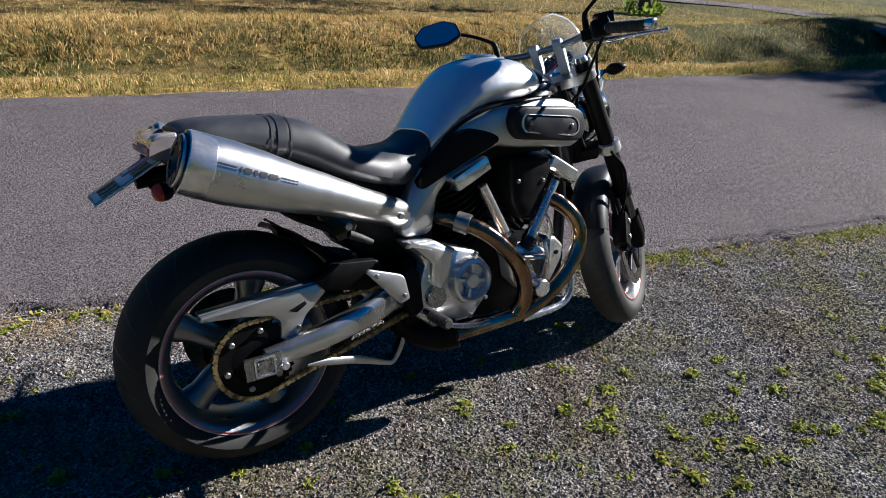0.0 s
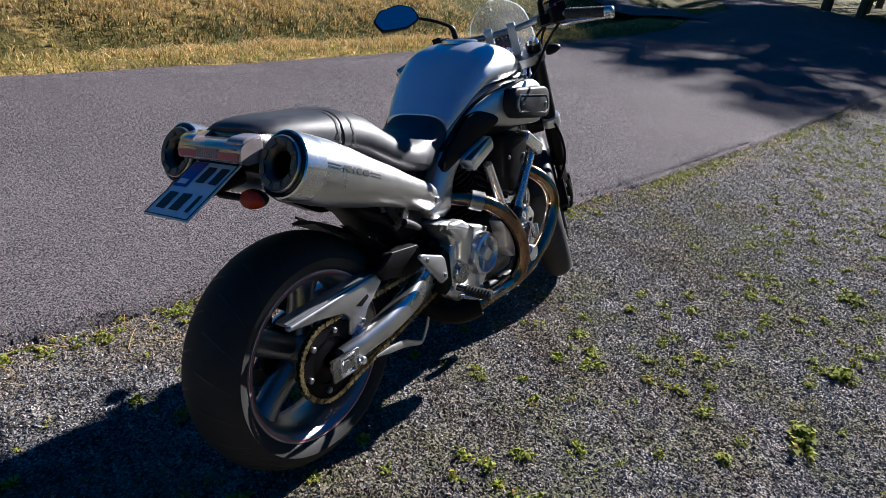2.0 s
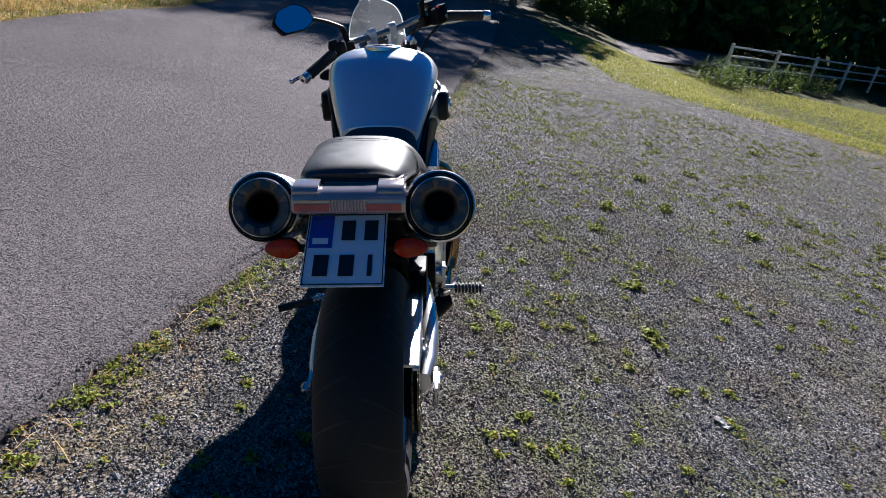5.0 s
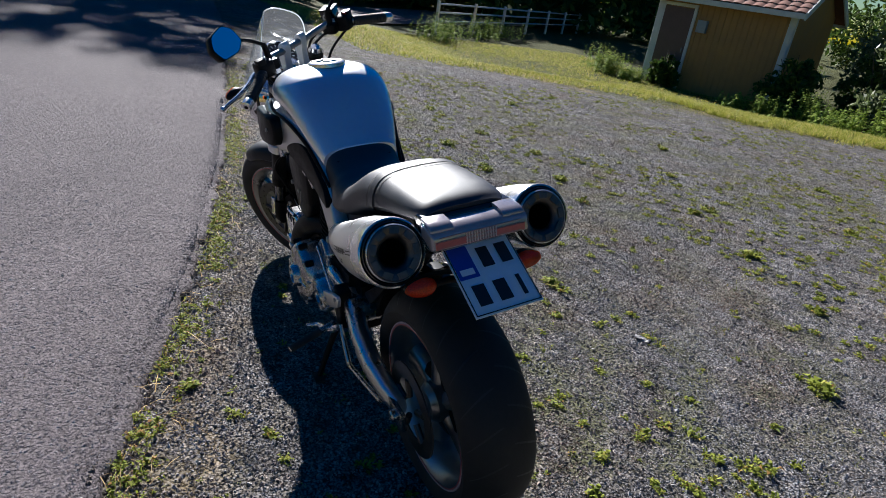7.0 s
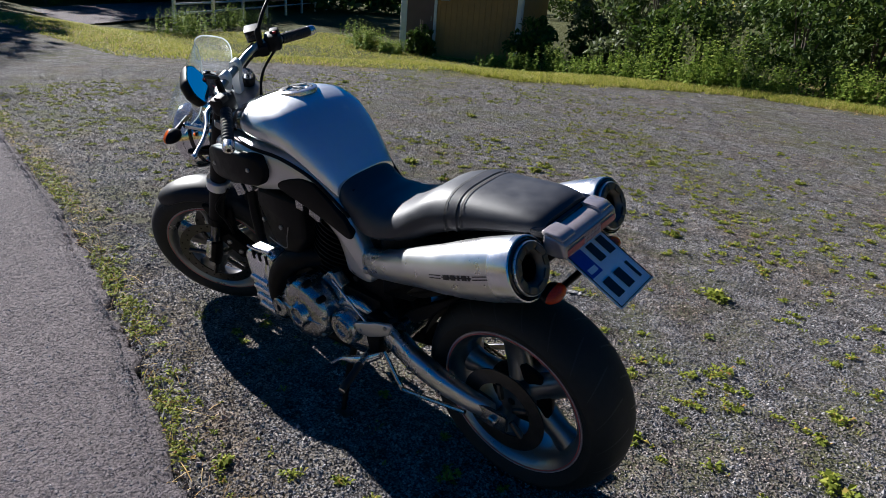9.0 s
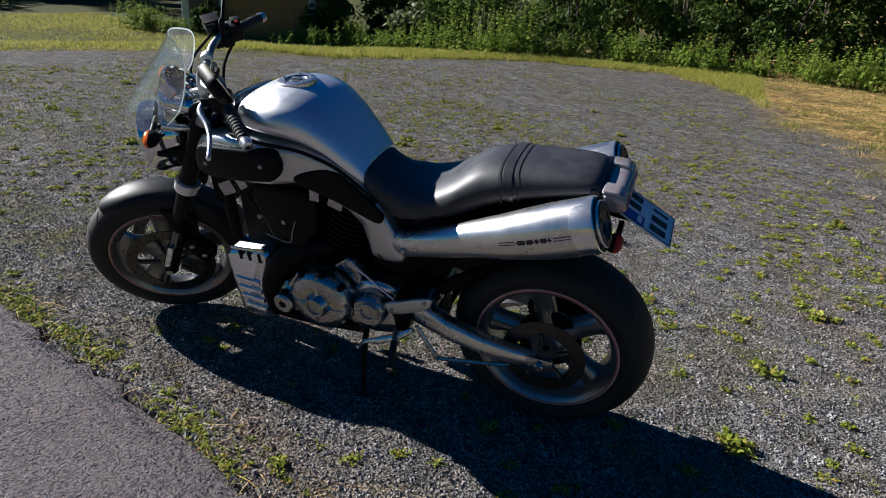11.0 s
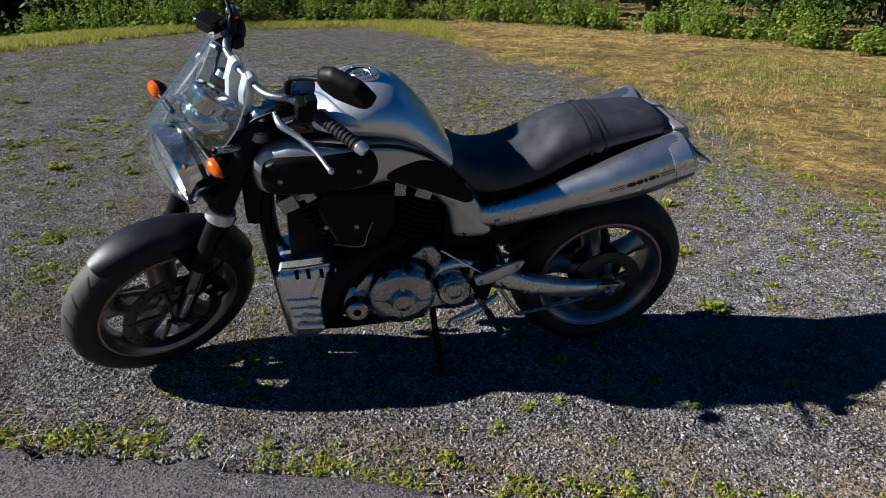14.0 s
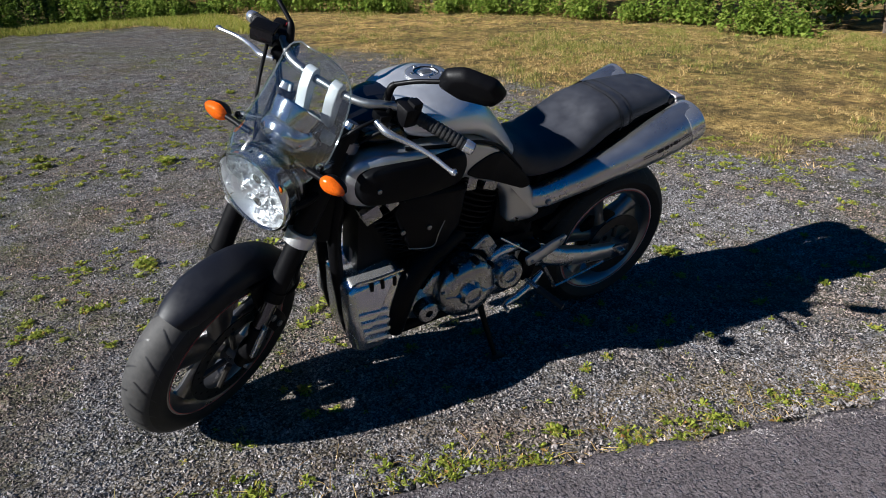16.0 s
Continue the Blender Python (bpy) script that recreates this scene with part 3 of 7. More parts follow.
part("brake_disc", brake_disc_bm(RA, 0.085, 0.130, 0.112), dark_steel, rear_wheel, "drilled steel rear brake disc")
front_wheel = wheel("front_wheel", rim_bm(FA, 0.220, 0.050, 0.042, 5, 22, 1.5), "dark silver five-spoke front wheel", steer_part, front_wheel_alloy)
steer_part("tyre", lathe(tyre_profile(0.303, 0.062, 0.222), FA, 88, closed_profile=True), tyre_rubber, front_wheel, "black front tyre with curved grooves")
steer_part("tread", lathe([(0.303 - (0.303 - 0.222) * 0.80 * (1 - math.cos(a)) + 0.0006, 0.062 * math.sin(a) / math.sin(radians(78))) for a in (radians(-52 + 104 * k / 12) for k in range(13))], FA, 88), dusty_sunlit_rubber, front_wheel, "dusty grey tread, its colour lightened for the sun on it")
steer_part("rim_stripe", merge(stripe(FA, 0.2155, 0.2180, 0.0515), stripe(FA, 0.2155, 0.2180, -0.0528)), red_stripe, front_wheel, "red stripe round the rim")
for s in (1, -1):
    steer_part("brake_disc", brake_disc_bm(FA, 0.118, 0.158, 0.070 * s), dark_steel, front_wheel, "drilled steel brake disc")
    tagged(steer_part("disc_holes", drill_marks(FA, 0.118, 0.158, ((0.070 * s + 0.002, 1), (0.070 * s - 0.002, -1))), matt_black, front_wheel), kind="stuff")
for wheel, c, rr, hh, bb, mm, nn in ((rear_wheel, RA, 0.315, 0.097, 0.224, Matrix(), 22), (front_wheel, FA, 0.303, 0.062, 0.222, STEER, 24)):
    vs, fs = grooves(c, rr, hh, bb, nn, 0.16 if wheel is rear_wheel else -0.20)
    ob = new("tread_groove", raw_mesh("tread_groove", [mm @ Vector(v) for v in vs], fs, ink))
    ob.parent = wheel
part("drive_chain_adjuster", merge(block((0.095, 0.012, 0.060), (0.075, -0.165, 0.309), 0.005), lathe([(0.0, -0.176), (0.014, -0.176), (0.017, -0.172), (0.017, -0.16)], RA, 6)), cast_alloy, bike, "alloy chain adjuster block with axle nut")
part("chain_adjuster_frame", merge(block((0.052, 0.005, 0.006), (0.078, -0.173, 0.333)), block((0.052, 0.005, 0.006), (0.078, -0.173, 0.287)), block((0.006, 0.005, 0.05), (0.053, -0.173, 0.31)), block((0.006, 0.005, 0.05), (0.103, -0.173, 0.31))), bright_alloy, bike)
part("axle_block", merge(block((0.10, 0.014, 0.055), (0.08, 0.150, 0.311), 0.006), lathe([(0.0, 0.172), (0.012, 0.172), (0.016, 0.168), (0.016, 0.15)], RA, 16)), cast_alloy, bike, "alloy axle block with axle head")

# -- chain --
def chain_links():
    """Rollers and plates along the upper and lower run and round the sprocket."""
    path = []
    c2, r1, r2 = Vector((0.585, -0.118, 0.385)), 0.104, 0.045
    d = (Vector((c2.x, 0, c2.z)) - Vector((RA.x, 0, RA.z)))
    base, off = math.atan2(d.z, d.x), math.acos((r1 - r2) / d.length)
    def on(c, r, a):
        return Vector((c.x + r * math.cos(a), -0.118, c.z + r * math.sin(a)))
    up0, up1 = on(RA, r1, base + off), on(c2, r2, base + off)
    lo0, lo1 = on(RA, r1, base - off), on(c2, r2, base - off)
    seg = lambda a, b, n: [a.lerp(b, i / n) for i in range(n)]
    arc = lambda c, r, a, b, n: [on(c, r, a + (b - a) * i / n) for i in range(n)]
    path += seg(up1, up0, 32) + arc(RA, r1, base + off, base + off + (2 * math.pi - 2 * off), 26)
    path += seg(lo0, lo1, 32) + arc(c2, r2, base - off, base + off, 8)
    return path


cp = chain_links()
vs, fs = [], []
for i in range(len(cp)):
    a, b = cp[i], cp[(i + 1) % len(cp)]
    d = (b - a).normalized()
    u = Vector((-d.z, 0, d.x))
    w = 0.0075
    y = 0.0085 if i % 2 else 0.0065
    for yy in (-y, y):
        k = len(vs)
        for t in (-0.0012, 0.0012):
            for q in (a - d * 0.004 + u * w, a - d * 0.006 - u * 0, a - d * 0.004 - u * w, (a + b) / 2 - u * w * 0.6, b + d * 0.004 - u * w, b + d * 0.006, b + d * 0.004 + u * w, (a + b) / 2 + u * w * 0.6):
                vs.append((q.x, q.y + yy + t, q.z))
        fs.append([k + j for j in range(7, -1, -1)])
        fs.append([k + 8 + j for j in range(8)])
        fs += [(k + j, k + (j + 1) % 8, k + 8 + (j + 1) % 8, k + 8 + j) for j in range(8)]
chain_ob = new("drive_chain", raw_mesh("drive_chain", vs, fs, chain_metal))
chain_ob.parent = bike
tagged(chain_ob, label="worn gold drive chain", kind="stuff")

# -- swingarm, guards --
def arm(side):
    rows = ((0.09, 0.135, 0.313, 0.018, 0.026), (0.15, 0.143, 0.322, 0.024, 0.029), (0.25, 0.147, 0.338, 0.028, 0.033), (0.36, 0.140, 0.358, 0.030, 0.037), (0.47, 0.120, 0.385, 0.030, 0.046), (0.56, 0.095, 0.405, 0.030, 0.052))
    b = bmesh.new()
    add_rings(b, [[(x, side * (y + w * math.copysign(abs(math.cos(a)) ** 0.7, math.cos(a))), z + h * math.copysign(abs(math.sin(a)) ** 0.7, math.sin(a))) for a in (2 * math.pi * j / 20 for j in range(20))] for x, y, z, w, h in rows])
    return b


swing = part("swingarm", merge(arm(1), arm(-1), tube([(0.47, -0.13, 0.39), (0.47, 0.13, 0.39)], 0.045, 16, 1, ease=False)), silencer_metal, bike, "broad silver alloy swingarm")
part("adjuster_bolt", disc_bolt((0.128, -0.17, 0.298), 0.012, 0.012, -1), bright_alloy, swing)
guard = part("chain_guard", plate([(-0.054, 0.448), (-0.050, 0.460), (0.268, 0.482), (0.276, 0.452), (0.213, 0.400), (0.189, 0.358), (0.165, 0.340), (0.140, 0.352), (0.146, 0.398), (0.126, 0.420), (0.050, 0.436)], 0.114, 0.131, 0.004, -1, corner=0.006), frame_paint, bike, "silver chain guard")
part("guard_lip", plate([(-0.050, 0.456), (-0.049, 0.463), (0.268, 0.485), (0.268, 0.477)], 0.080, 0.121, 0.002, -1, corner=0), frame_paint, guard)
part("guard_slot", plate([(0.168, 0.424), (0.214, 0.441), (0.219, 0.432), (0.190, 0.415)], 0.125, 0.1322, 0.0005, -1, corner=0.002), black_plastic, guard, "dark slot in the guard")
for p in ((0.190, 0.374), (0.160, 0.352)):
    part("guard_bolt", disc_bolt((p[0], -0.133, p[1]), 0.006, 0.004, -1), steel, guard)
part("upper_chain_cover", plate([(0.245, 0.492), (0.30, 0.527), (0.43, 0.512), (0.46, 0.45), (0.40, 0.43), (0.27, 0.458)], 0.10, 0.142, 0.004, -1), matt_black, bike)
part("mudguard", lathe([(0.322, -0.085), (0.334, -0.06), (0.338, 0), (0.334, 0.06), (0.322, 0.085), (0.316, 0.08), (0.331, 0), (0.316, -0.08)], RA, 20, (18, 70), True), matt_black, bike, "short black rear hugger")
for s in (1, -1):
    part("mudguard_stay", plate([(0.20, 0.628), (0.36, 0.52), (0.44, 0.46), (0.40, 0.44), (0.33, 0.50)], 0.07, 0.094, 0.004, s), matt_black, bike)

# -- silencers --
SIL = ((-0.030, 0.178, 0.838, 0.070, 0.074), (0.05, 0.178, 0.806, 0.070, 0.075), (0.12, 0.177, 0.779, 0.067, 0.070), (0.20, 0.172, 0.748, 0.060, 0.061), (0.28, 0.165, 0.720, 0.052, 0.053), (0.38, 0.150, 0.678, 0.045, 0.046), (0.50, 0.124, 0.630, 0.040, 0.042), (0.532, 0.107, 0.617, 0.039, 0.041), (0.550, 0.102, 0.611, 0.034, 0.036))
sil_dir = Vector((-0.93, 0.0, 0.366)).normalized()


def sil_frame(side):
    """From lathe space (y along the silencer) to its rear end."""
    c = Vector((-0.033, 0.178 * side, 0.839))
    z = Vector((0.366, 0, 0.93))
    x = Vector((0, 1, 0))
    return Matrix.Translation(c) @ Matrix(((x.x, sil_dir.x, z.x, 0), (x.y, sil_dir.y, z.y, 0), (x.z, sil_dir.z, z.z, 0), (0, 0, 0, 1)))


def silencer(side):
    b = bmesh.new()
    rows = []
    for x, y, z, w, h in SIL:
        n = Vector((0.366, 0, 0.93))
        rows.append([Vector((x, side * y, z)) + Vector((0, 1, 0)) * w * math.cos(a) + n * h * math.sin(a) for a in (2 * math.pi * j / 40 for j in range(40))])
    add_rings(b, rows, cap=False)
    body = part("silencer", b, silencer_metal, bike, "large brushed silver silencer")
    m = sil_frame(side)
    part("end_collar", moved(lathe([(0.0705, -0.045), (0.0735, -0.043), (0.0740, 0.004), (0.0725, 0.012), (0.069, 0.014), (0.067, 0.010), (0.066, -0.01)], n=56), m), bright_alloy, body, "polished end collar")
    part("end_rim", moved(lathe([(0.0665, 0.002), (0.066, 0.015), (0.0635, 0.018), (0.0605, 0.014), (0.060, -0.004)], n=56), m), gloss_black, body, "black rim")
    part("end_cap", moved(lathe([(0.0608, 0.008), (0.0596, 0.021), (0.055, 0.027), (0.044, 0.026), (0.034, 0.020), (0.0290, 0.010), (0.0285, -0.02)], n=56), m), sooty_chrome, body, "dark chromed end cap with petal pads")
    part("cap_ring", moved(lathe([(0.0600, 0.016), (0.0600, 0.0225), (0.0580, 0.0245), (0.0565, 0.0225)], n=56), m), satin_alloy, body)
    for k in range(9):
        part("cap_pad", moved(block((0.015, 0.005, 0.022), (0.0465, 0.0255, 0), 0.0024, None, 3), m @ Matrix.Rotation(2 * math.pi * (k + 0.5) / 9, 4, "Y")), sooty_chrome, body)
    part("outlet_bore", moved(lathe([(0.0288, 0.010), (0.027, -0.10), (0.0, -0.10)], n=32), m), matt_black, body, "sooty outlet bore")
    part("mount_bolt", disc_bolt((0.500, side * 0.164, 0.627), 0.010, 0.007, side), steel, body)
    # badge: thin dark strips and dark bars that follow the shell
    xs_, rest = [q[0] for q in SIL], list(zip(*SIL))
    def shell(x, off, lift):
        yc, zc, w, h = (float(np.interp(x, xs_, rest[i])) for i in (1, 2, 3, 4))
        sn = max(-0.9, min(0.9, off / h))
        return Vector((x, side * (yc + (w + lift) * math.sqrt(1 - sn * sn)), zc)) + Vector((0.366, 0, 0.93)) * off
    def strip(x0, x1, h0, h1, lift):
        bb = bmesh.new()
        add_rings(bb, [[shell(x0 + (x1 - x0) * i / 8, h0 + (h1 - h0) * j / 3, lift) for j in range(4)] for i in range(9)], closed=False)
        return bb
    hb = 0.010 if side > 0 else 0.016
    part("badge_strip", merge(*[strip(x0, x1, hb + h, hb + h + 0.0022, 0.0010) for x0, x1 in ((0.190, 0.148), (0.050, 0.004)) for h in (-0.0035, 0.0035)], strip(0.145, 0.053, hb - 0.0005, hb + 0.0025, 0.0010)), ink, body, "black printed badge strip")
    part("badge_bar", merge(*[strip(x0, x0 - w_, hb - 0.0045, hb + 0.0075, 0.0015) for x0, w_ in ((0.140, 0.020), (0.115, 0.015), (0.094, 0.007), (0.081, 0.015), (0.061, 0.004))]), ink, body, "black bars of a badge")
    return body


for s in (1, -1):
    silencer(s)
    part("silencer_stay", plate([(0.16, 0.70), (0.30, 0.66), (0.36, 0.60), (0.30, 0.61), (0.20, 0.665)], 0.10, 0.16, 0.004, s), matt_black, bike)
part("under_seat_box", merge(plate([(0.50, 0.72), (0.30, 0.76), (0.05, 0.87), (-0.04, 0.88), (-0.05, 0.82), (0.16, 0.73), (0.34, 0.60), (0.40, 0.52), (0.52, 0.50)], 0.0, 0.10, 0.01, 1), plate([(0.50, 0.72), (0.30, 0.76), (0.05, 0.87), (-0.04, 0.88), (-0.05, 0.82), (0.16, 0.73), (0.34, 0.60), (0.40, 0.52), (0.52, 0.50)], 0.0, 0.10, 0.01, -1)), matt_black, bike)

# -- tail: lamp, plate, indicators --
lamp = part("tail_lamp", plate([(0.015, 0.896), (-0.036, 0.899), (-0.040, 0.842), (0.01, 0.86)], -0.106, 0.106, 0.006, 1), gloss_black, bike, "wide tail lamp with clear pinkish lens")
part("lens", plate([(-0.034, 0.893), (-0.072, 0.891), (-0.090, 0.882), (-0.097, 0.850), (-0.080, 0.842), (-0.034, 0.844)], -0.112, 0.112, 0.007, 1), smoky_lens, lamp, "clear smoky lens, faintly pink")
for s in (1, -1):
    part("lens_shoulder", plate([(-0.030, 0.901), (-0.070, 0.899), (-0.084, 0.891), (-0.084, 0.884), (-0.030, 0.889)], 0.058, 0.110, 0.004, s), smoky_lens, lamp)
    part("lens_strip", moved(block((0.003, 0.068, 0.016), (-0.0952, 0.070 * s, 0.861), 0.001), Matrix()), red_stripe, lamp, "red reflector strip behind the lens")
part("lens_ribs", merge(*[moved(block((0.003, 0.0018, 0.022), (0, -0.034 + 0.0062 * k, 0), 0), pose(-0.0955, 0, 0.865, 0, 9, 0)) for k in range(12)]), pink_stripe, lamp)
for k in range(4):
    part("lens_line", moved(block((0.002, 0.190, 0.0022), (0, 0, -0.012 + 0.0075 * k), 0), pose(-0.0948, 0, 0.866, 0, 9, 0)), red_rear_lens, lamp)
# plate space: x out of the plate, y across, z up along it


def flat_bar(y0, y1, z0, z1, lift=0.0036):
    return block((0.0012, y1 - y0, z1 - z0), (-lift, (y0 + y1) / 2, (z0 + z1) / 2), 0)


PL = Matrix.Translation((-0.143, 0.003, 0.795)) @ Matrix.Rotation(radians(61), 4, "Y")
number_plate = part("number_plate", moved(block((0.003, 0.155, 0.172), (0, 0, 0), 0.001), PL), plate_white, bike, "white number plate with blue corner, tilted flat")
part("plate_border", moved(merge(flat_bar(-0.075, 0.075, 0.081, 0.083), flat_bar(-0.075, 0.075, -0.083, -0.081), flat_bar(-0.075, -0.073, -0.083, 0.083), flat_bar(0.073, 0.075, -0.083, 0.083)), PL), ink, number_plate)
part("plate_corner", moved(flat_bar(0.026, 0.071, 0.002, 0.079, 0.0026), PL), plate_blue, number_plate, "blue corner field with a pale bar")
part("corner_bar", moved(merge(flat_bar(0.034, 0.064, 0.010, 0.024, 0.0042)), PL), plate_white, number_plate)
for yc, zc, w_ in ((-0.004, 0.043, 0.026), (-0.048, 0.043, 0.026), (0.043, -0.040, 0.028), (-0.005, -0.040, 0.028), (-0.049, -0.040, 0.009)):
    part("plate_bar", moved(flat_bar(yc - w_ / 2, yc + w_ / 2, zc - 0.024, zc + 0.024), PL), ink, number_plate)
part("plate_holder", moved(block((0.006, 0.10, 0.15), (0.005, 0, 0.02), 0.002), PL), black_plastic, bike)
part("plate_bracket", tube([(-0.02, 0, 0.80), (-0.07, 0, 0.795), (-0.12, 0, 0.79)], 0.022, 10), black_plastic, bike)


def indicator(p, out, ahead, m=None, label="orange lens indicator on a short black stalk", stalk=0.07, glass=None):
    """A pointed turn signal: stalk from the body, black bowl, orange lens."""
    p, out, ahead = Vector(p), Vector(out).normalized(), Vector(ahead).normalized()
    up = ahead.cross(out)
    up.normalize()
    m = m or Matrix()
    holder = part("indicator", moved(rod(p - out * (0.035 + stalk), p - out * 0.02, 0.008, 10), m), black_plastic, bike, label)
    b, l = bmesh.new(), bmesh.new()
    for bmx, s, rows in ((b, -1, ((0.0, 1.0), (0.010, 0.97), (0.020, 0.8), (0.027, 0.4))), (l, 1, ((0.0, 1.0), (0.007, 0.95), (0.014, 0.75), (0.018, 0.4)))):
        rings = []
        for d, f in rows:
            rings.append([p + ahead * (s * d) + out * (0.035 * f * math.copysign(abs(math.cos(a)) ** 1.25, math.cos(a)) * (1.25 if math.cos(a) > 0 else 0.80)) + up * (0.0215 * f * math.sin(a)) for a in (2 * math.pi * j / 20 for j in range(20))])
        add_rings(bmx, rings)
    part("bowl", moved(b, m), black_plastic, holder)
    part("lens", moved(l, m), glass or orange_lens, holder, "orange lens")


indicator((-0.086, 0.130, 0.772), (0, 1, 0), (-1, 0, 0), label="red-orange lens indicator on a short black stalk", glass=red_orange_lens)
indicator((-0.086, -0.112, 0.772), (0, -1, 0), (-1, 0, 0), label="red-orange lens indicator on a short black stalk", glass=red_orange_lens)
indicator((1.385, 0.182, 0.940), (0, 1, 0), (1, 0, 0.1), STEER)
indicator((1.392, -0.165, 0.948), (0, -1, 0), (1, 0, 0.1), STEER)

# -- seat --
def section(x, zb, zt, w, belly=0.6, n=28, power=2.6, top_w=0.75, tuck=0.0):
    """A rounded cross-section between zb and zt; widest near the bottom."""
    out = []
    for j in range(n):
        a = 2 * math.pi * j / n - math.pi / 2
        c, s = math.cos(a), math.sin(a)
        cc = math.copysign(abs(c) ** (2 / power), c)
        ss = math.copysign(abs(s) ** (2 / power), s)
        zz = (zb + zt) / 2 + (zt - zb) / 2 * ss
        f = (zz - zb) / max(zt - zb, 1e-6)
        out.append((x, w * cc * (1 - (1 - top_w) * max(0, f - (1 - belly)) / belly) * (1 - tuck * max(0, 0.5 - f) / 0.5), zz))
    return out


def loft_x(rows, steps=5, **k):
    """Skin rows of (x, zb, zt, w) smoothly along x."""
    pts = smooth_path([(r[0], r[1], r[2]) for r in rows], steps)
    ws = smooth_path([(r[3], r[4] if len(r) > 4 else 0.75, 0) for r in rows], steps)
    b = bmesh.new()
    add_rings(b, [section(p.x, p.y, p.z, max(w.x, 0.005), top_w=w.y, **k) for p, w in zip(pts, ws)])
    return b


seat = part("seat", loft_x([(0.648, 0.750, 0.838, 0.106, 0.92), (0.634, 0.730, 0.837, 0.1150, 0.91), (0.605, 0.703, 0.820, 0.116, 0.89), (0.570, 0.690, 0.808, 0.122, 0.86), (0.535, 0.690, 0.805, 0.134, 0.84), (0.500, 0.697, 0.803, 0.143, 0.82), (0.460, 0.708, 0.807, 0.149, 0.83), (0.420, 0.720, 0.820, 0.150, 0.85), (0.365, 0.738, 0.852, 0.149, 0.85), (0.315, 0.760, 0.888, 0.143, 0.80), (0.270, 0.785, 0.906, 0.137, 0.78),
                            (0.210, 0.810, 0.916, 0.131, 0.80), (0.130, 0.835, 0.921, 0.124, 0.82), (0.050, 0.856, 0.924, 0.117, 0.82), (0.000, 0.868, 0.920, 0.108, 0.84), (-0.026, 0.880, 0.908, 0.094, 0.88)], 5, power=3.2), leather, bike, "black leather stepped double seat")
def seat_band(x, lift, w):
    prof = {0.222: (0.808, 0.9165, 0.1322), 0.196: (0.815, 0.9185, 0.1304), 0.245: (0.795, 0.9125, 0.1345)}[x]
    rows = []
    for dx in (-w, w):
        rows.append([(x + dx + 0.025 * (q[2] - 0.93) / 0.12, q[1] * (1 + lift / 0.13), q[2] + lift * 0.9) for q in section(x, prof[0], prof[1], prof[2], top_w=0.79, power=3.2)])
    b = bmesh.new()
    add_rings(b, rows, cap=False)
    return b


part("seat_strap", seat_band(0.222, 0.0022, 0.012), leather, seat, "leather grab strap across the seat")
part("seat_piping", merge(seat_band(0.245, 0.0018, 0.0025), seat_band(0.196, 0.0018, 0.0025)), rubber_grip, seat)

# -- tank --
tank = part("fuel_tank", loft_x([(1.062, 0.928, 0.965, 0.078, 0.83), (1.037, 0.915, 0.995, 0.130, 0.82), (0.985, 0.905, 1.020, 0.168, 0.81), (0.92, 0.899, 1.033, 0.181, 0.80), (0.86, 0.893, 1.033, 0.179, 0.80), (0.80, 0.880, 1.012, 0.169, 0.82), (0.745, 0.852, 0.966, 0.155, 0.84), (0.70, 0.818, 0.918, 0.141, 0.86), (0.668, 0.794, 0.880, 0.129, 0.88), (0.646, 0.778, 0.850, 0.120, 0.89), (0.640, 0.780, 0.842, 0.116, 0.9)], 6, power=2.9, belly=0.6, n=40, tuck=0.04), silver_paint, bike, "broad silver painted fuel tank")
filler = part("filler_cap", moved(lathe([(0.0, 0.007), (0.020, 0.007), (0.022, 0.004), (0.030, 0.004), (0.034, 0.009), (0.052, 0.010), (0.058, 0.006), (0.059, -0.004)], n=40), Matrix.Translation((0.900, 0, 1.031)) @ Matrix.Rotation(radians(4), 4, "Y") @ Matrix.Rotation(radians(90), 4, "X")), bright_alloy, tank, "round alloy filler cap")
part("cap_key_flap", moved(block((0.030, 0.006, 0.016), (0, 0.009, 0), 0.002), Matrix.Translation((0.900, 0, 1.031)) @ Matrix.Rotation(radians(4), 4, "Y") @ Matrix.Rotation(radians(90), 4, "X")), steel, filler)
part("cap_ring", moved(lathe([(0.031, 0.0042), (0.0335, 0.0095), (0.035, 0.0096)], n=40), Matrix.Translation((0.900, 0, 1.031)) @ Matrix.Rotation(radians(4), 4, "Y") @ Matrix.Rotation(radians(90), 4, "X")), matt_black, filler)
for k in range(5):
    a = radians(72 * k)
    part("cap_bolt", moved(lathe([(0, 0.0125), (0.003, 0.0125), (0.0035, 0.009)], (0.044 * math.cos(a), 0, 0.044 * math.sin(a)), 10), Matrix.Translation((0.900, 0, 1.031)) @ Matrix.Rotation(radians(4), 4, "Y") @ Matrix.Rotation(radians(90), 4, "X")), steel, filler)
part("tank_front_cover", loft_x([(1.17, 0.895, 0.945, 0.07), (1.12, 0.892, 0.972, 0.112), (1.07, 0.89, 0.994, 0.136), (1.035, 0.89, 1.004, 0.140), (1.01, 0.89, 1.006, 0.130)], 4, power=3.0), gloss_black, bike, "black cover ahead of the tank")

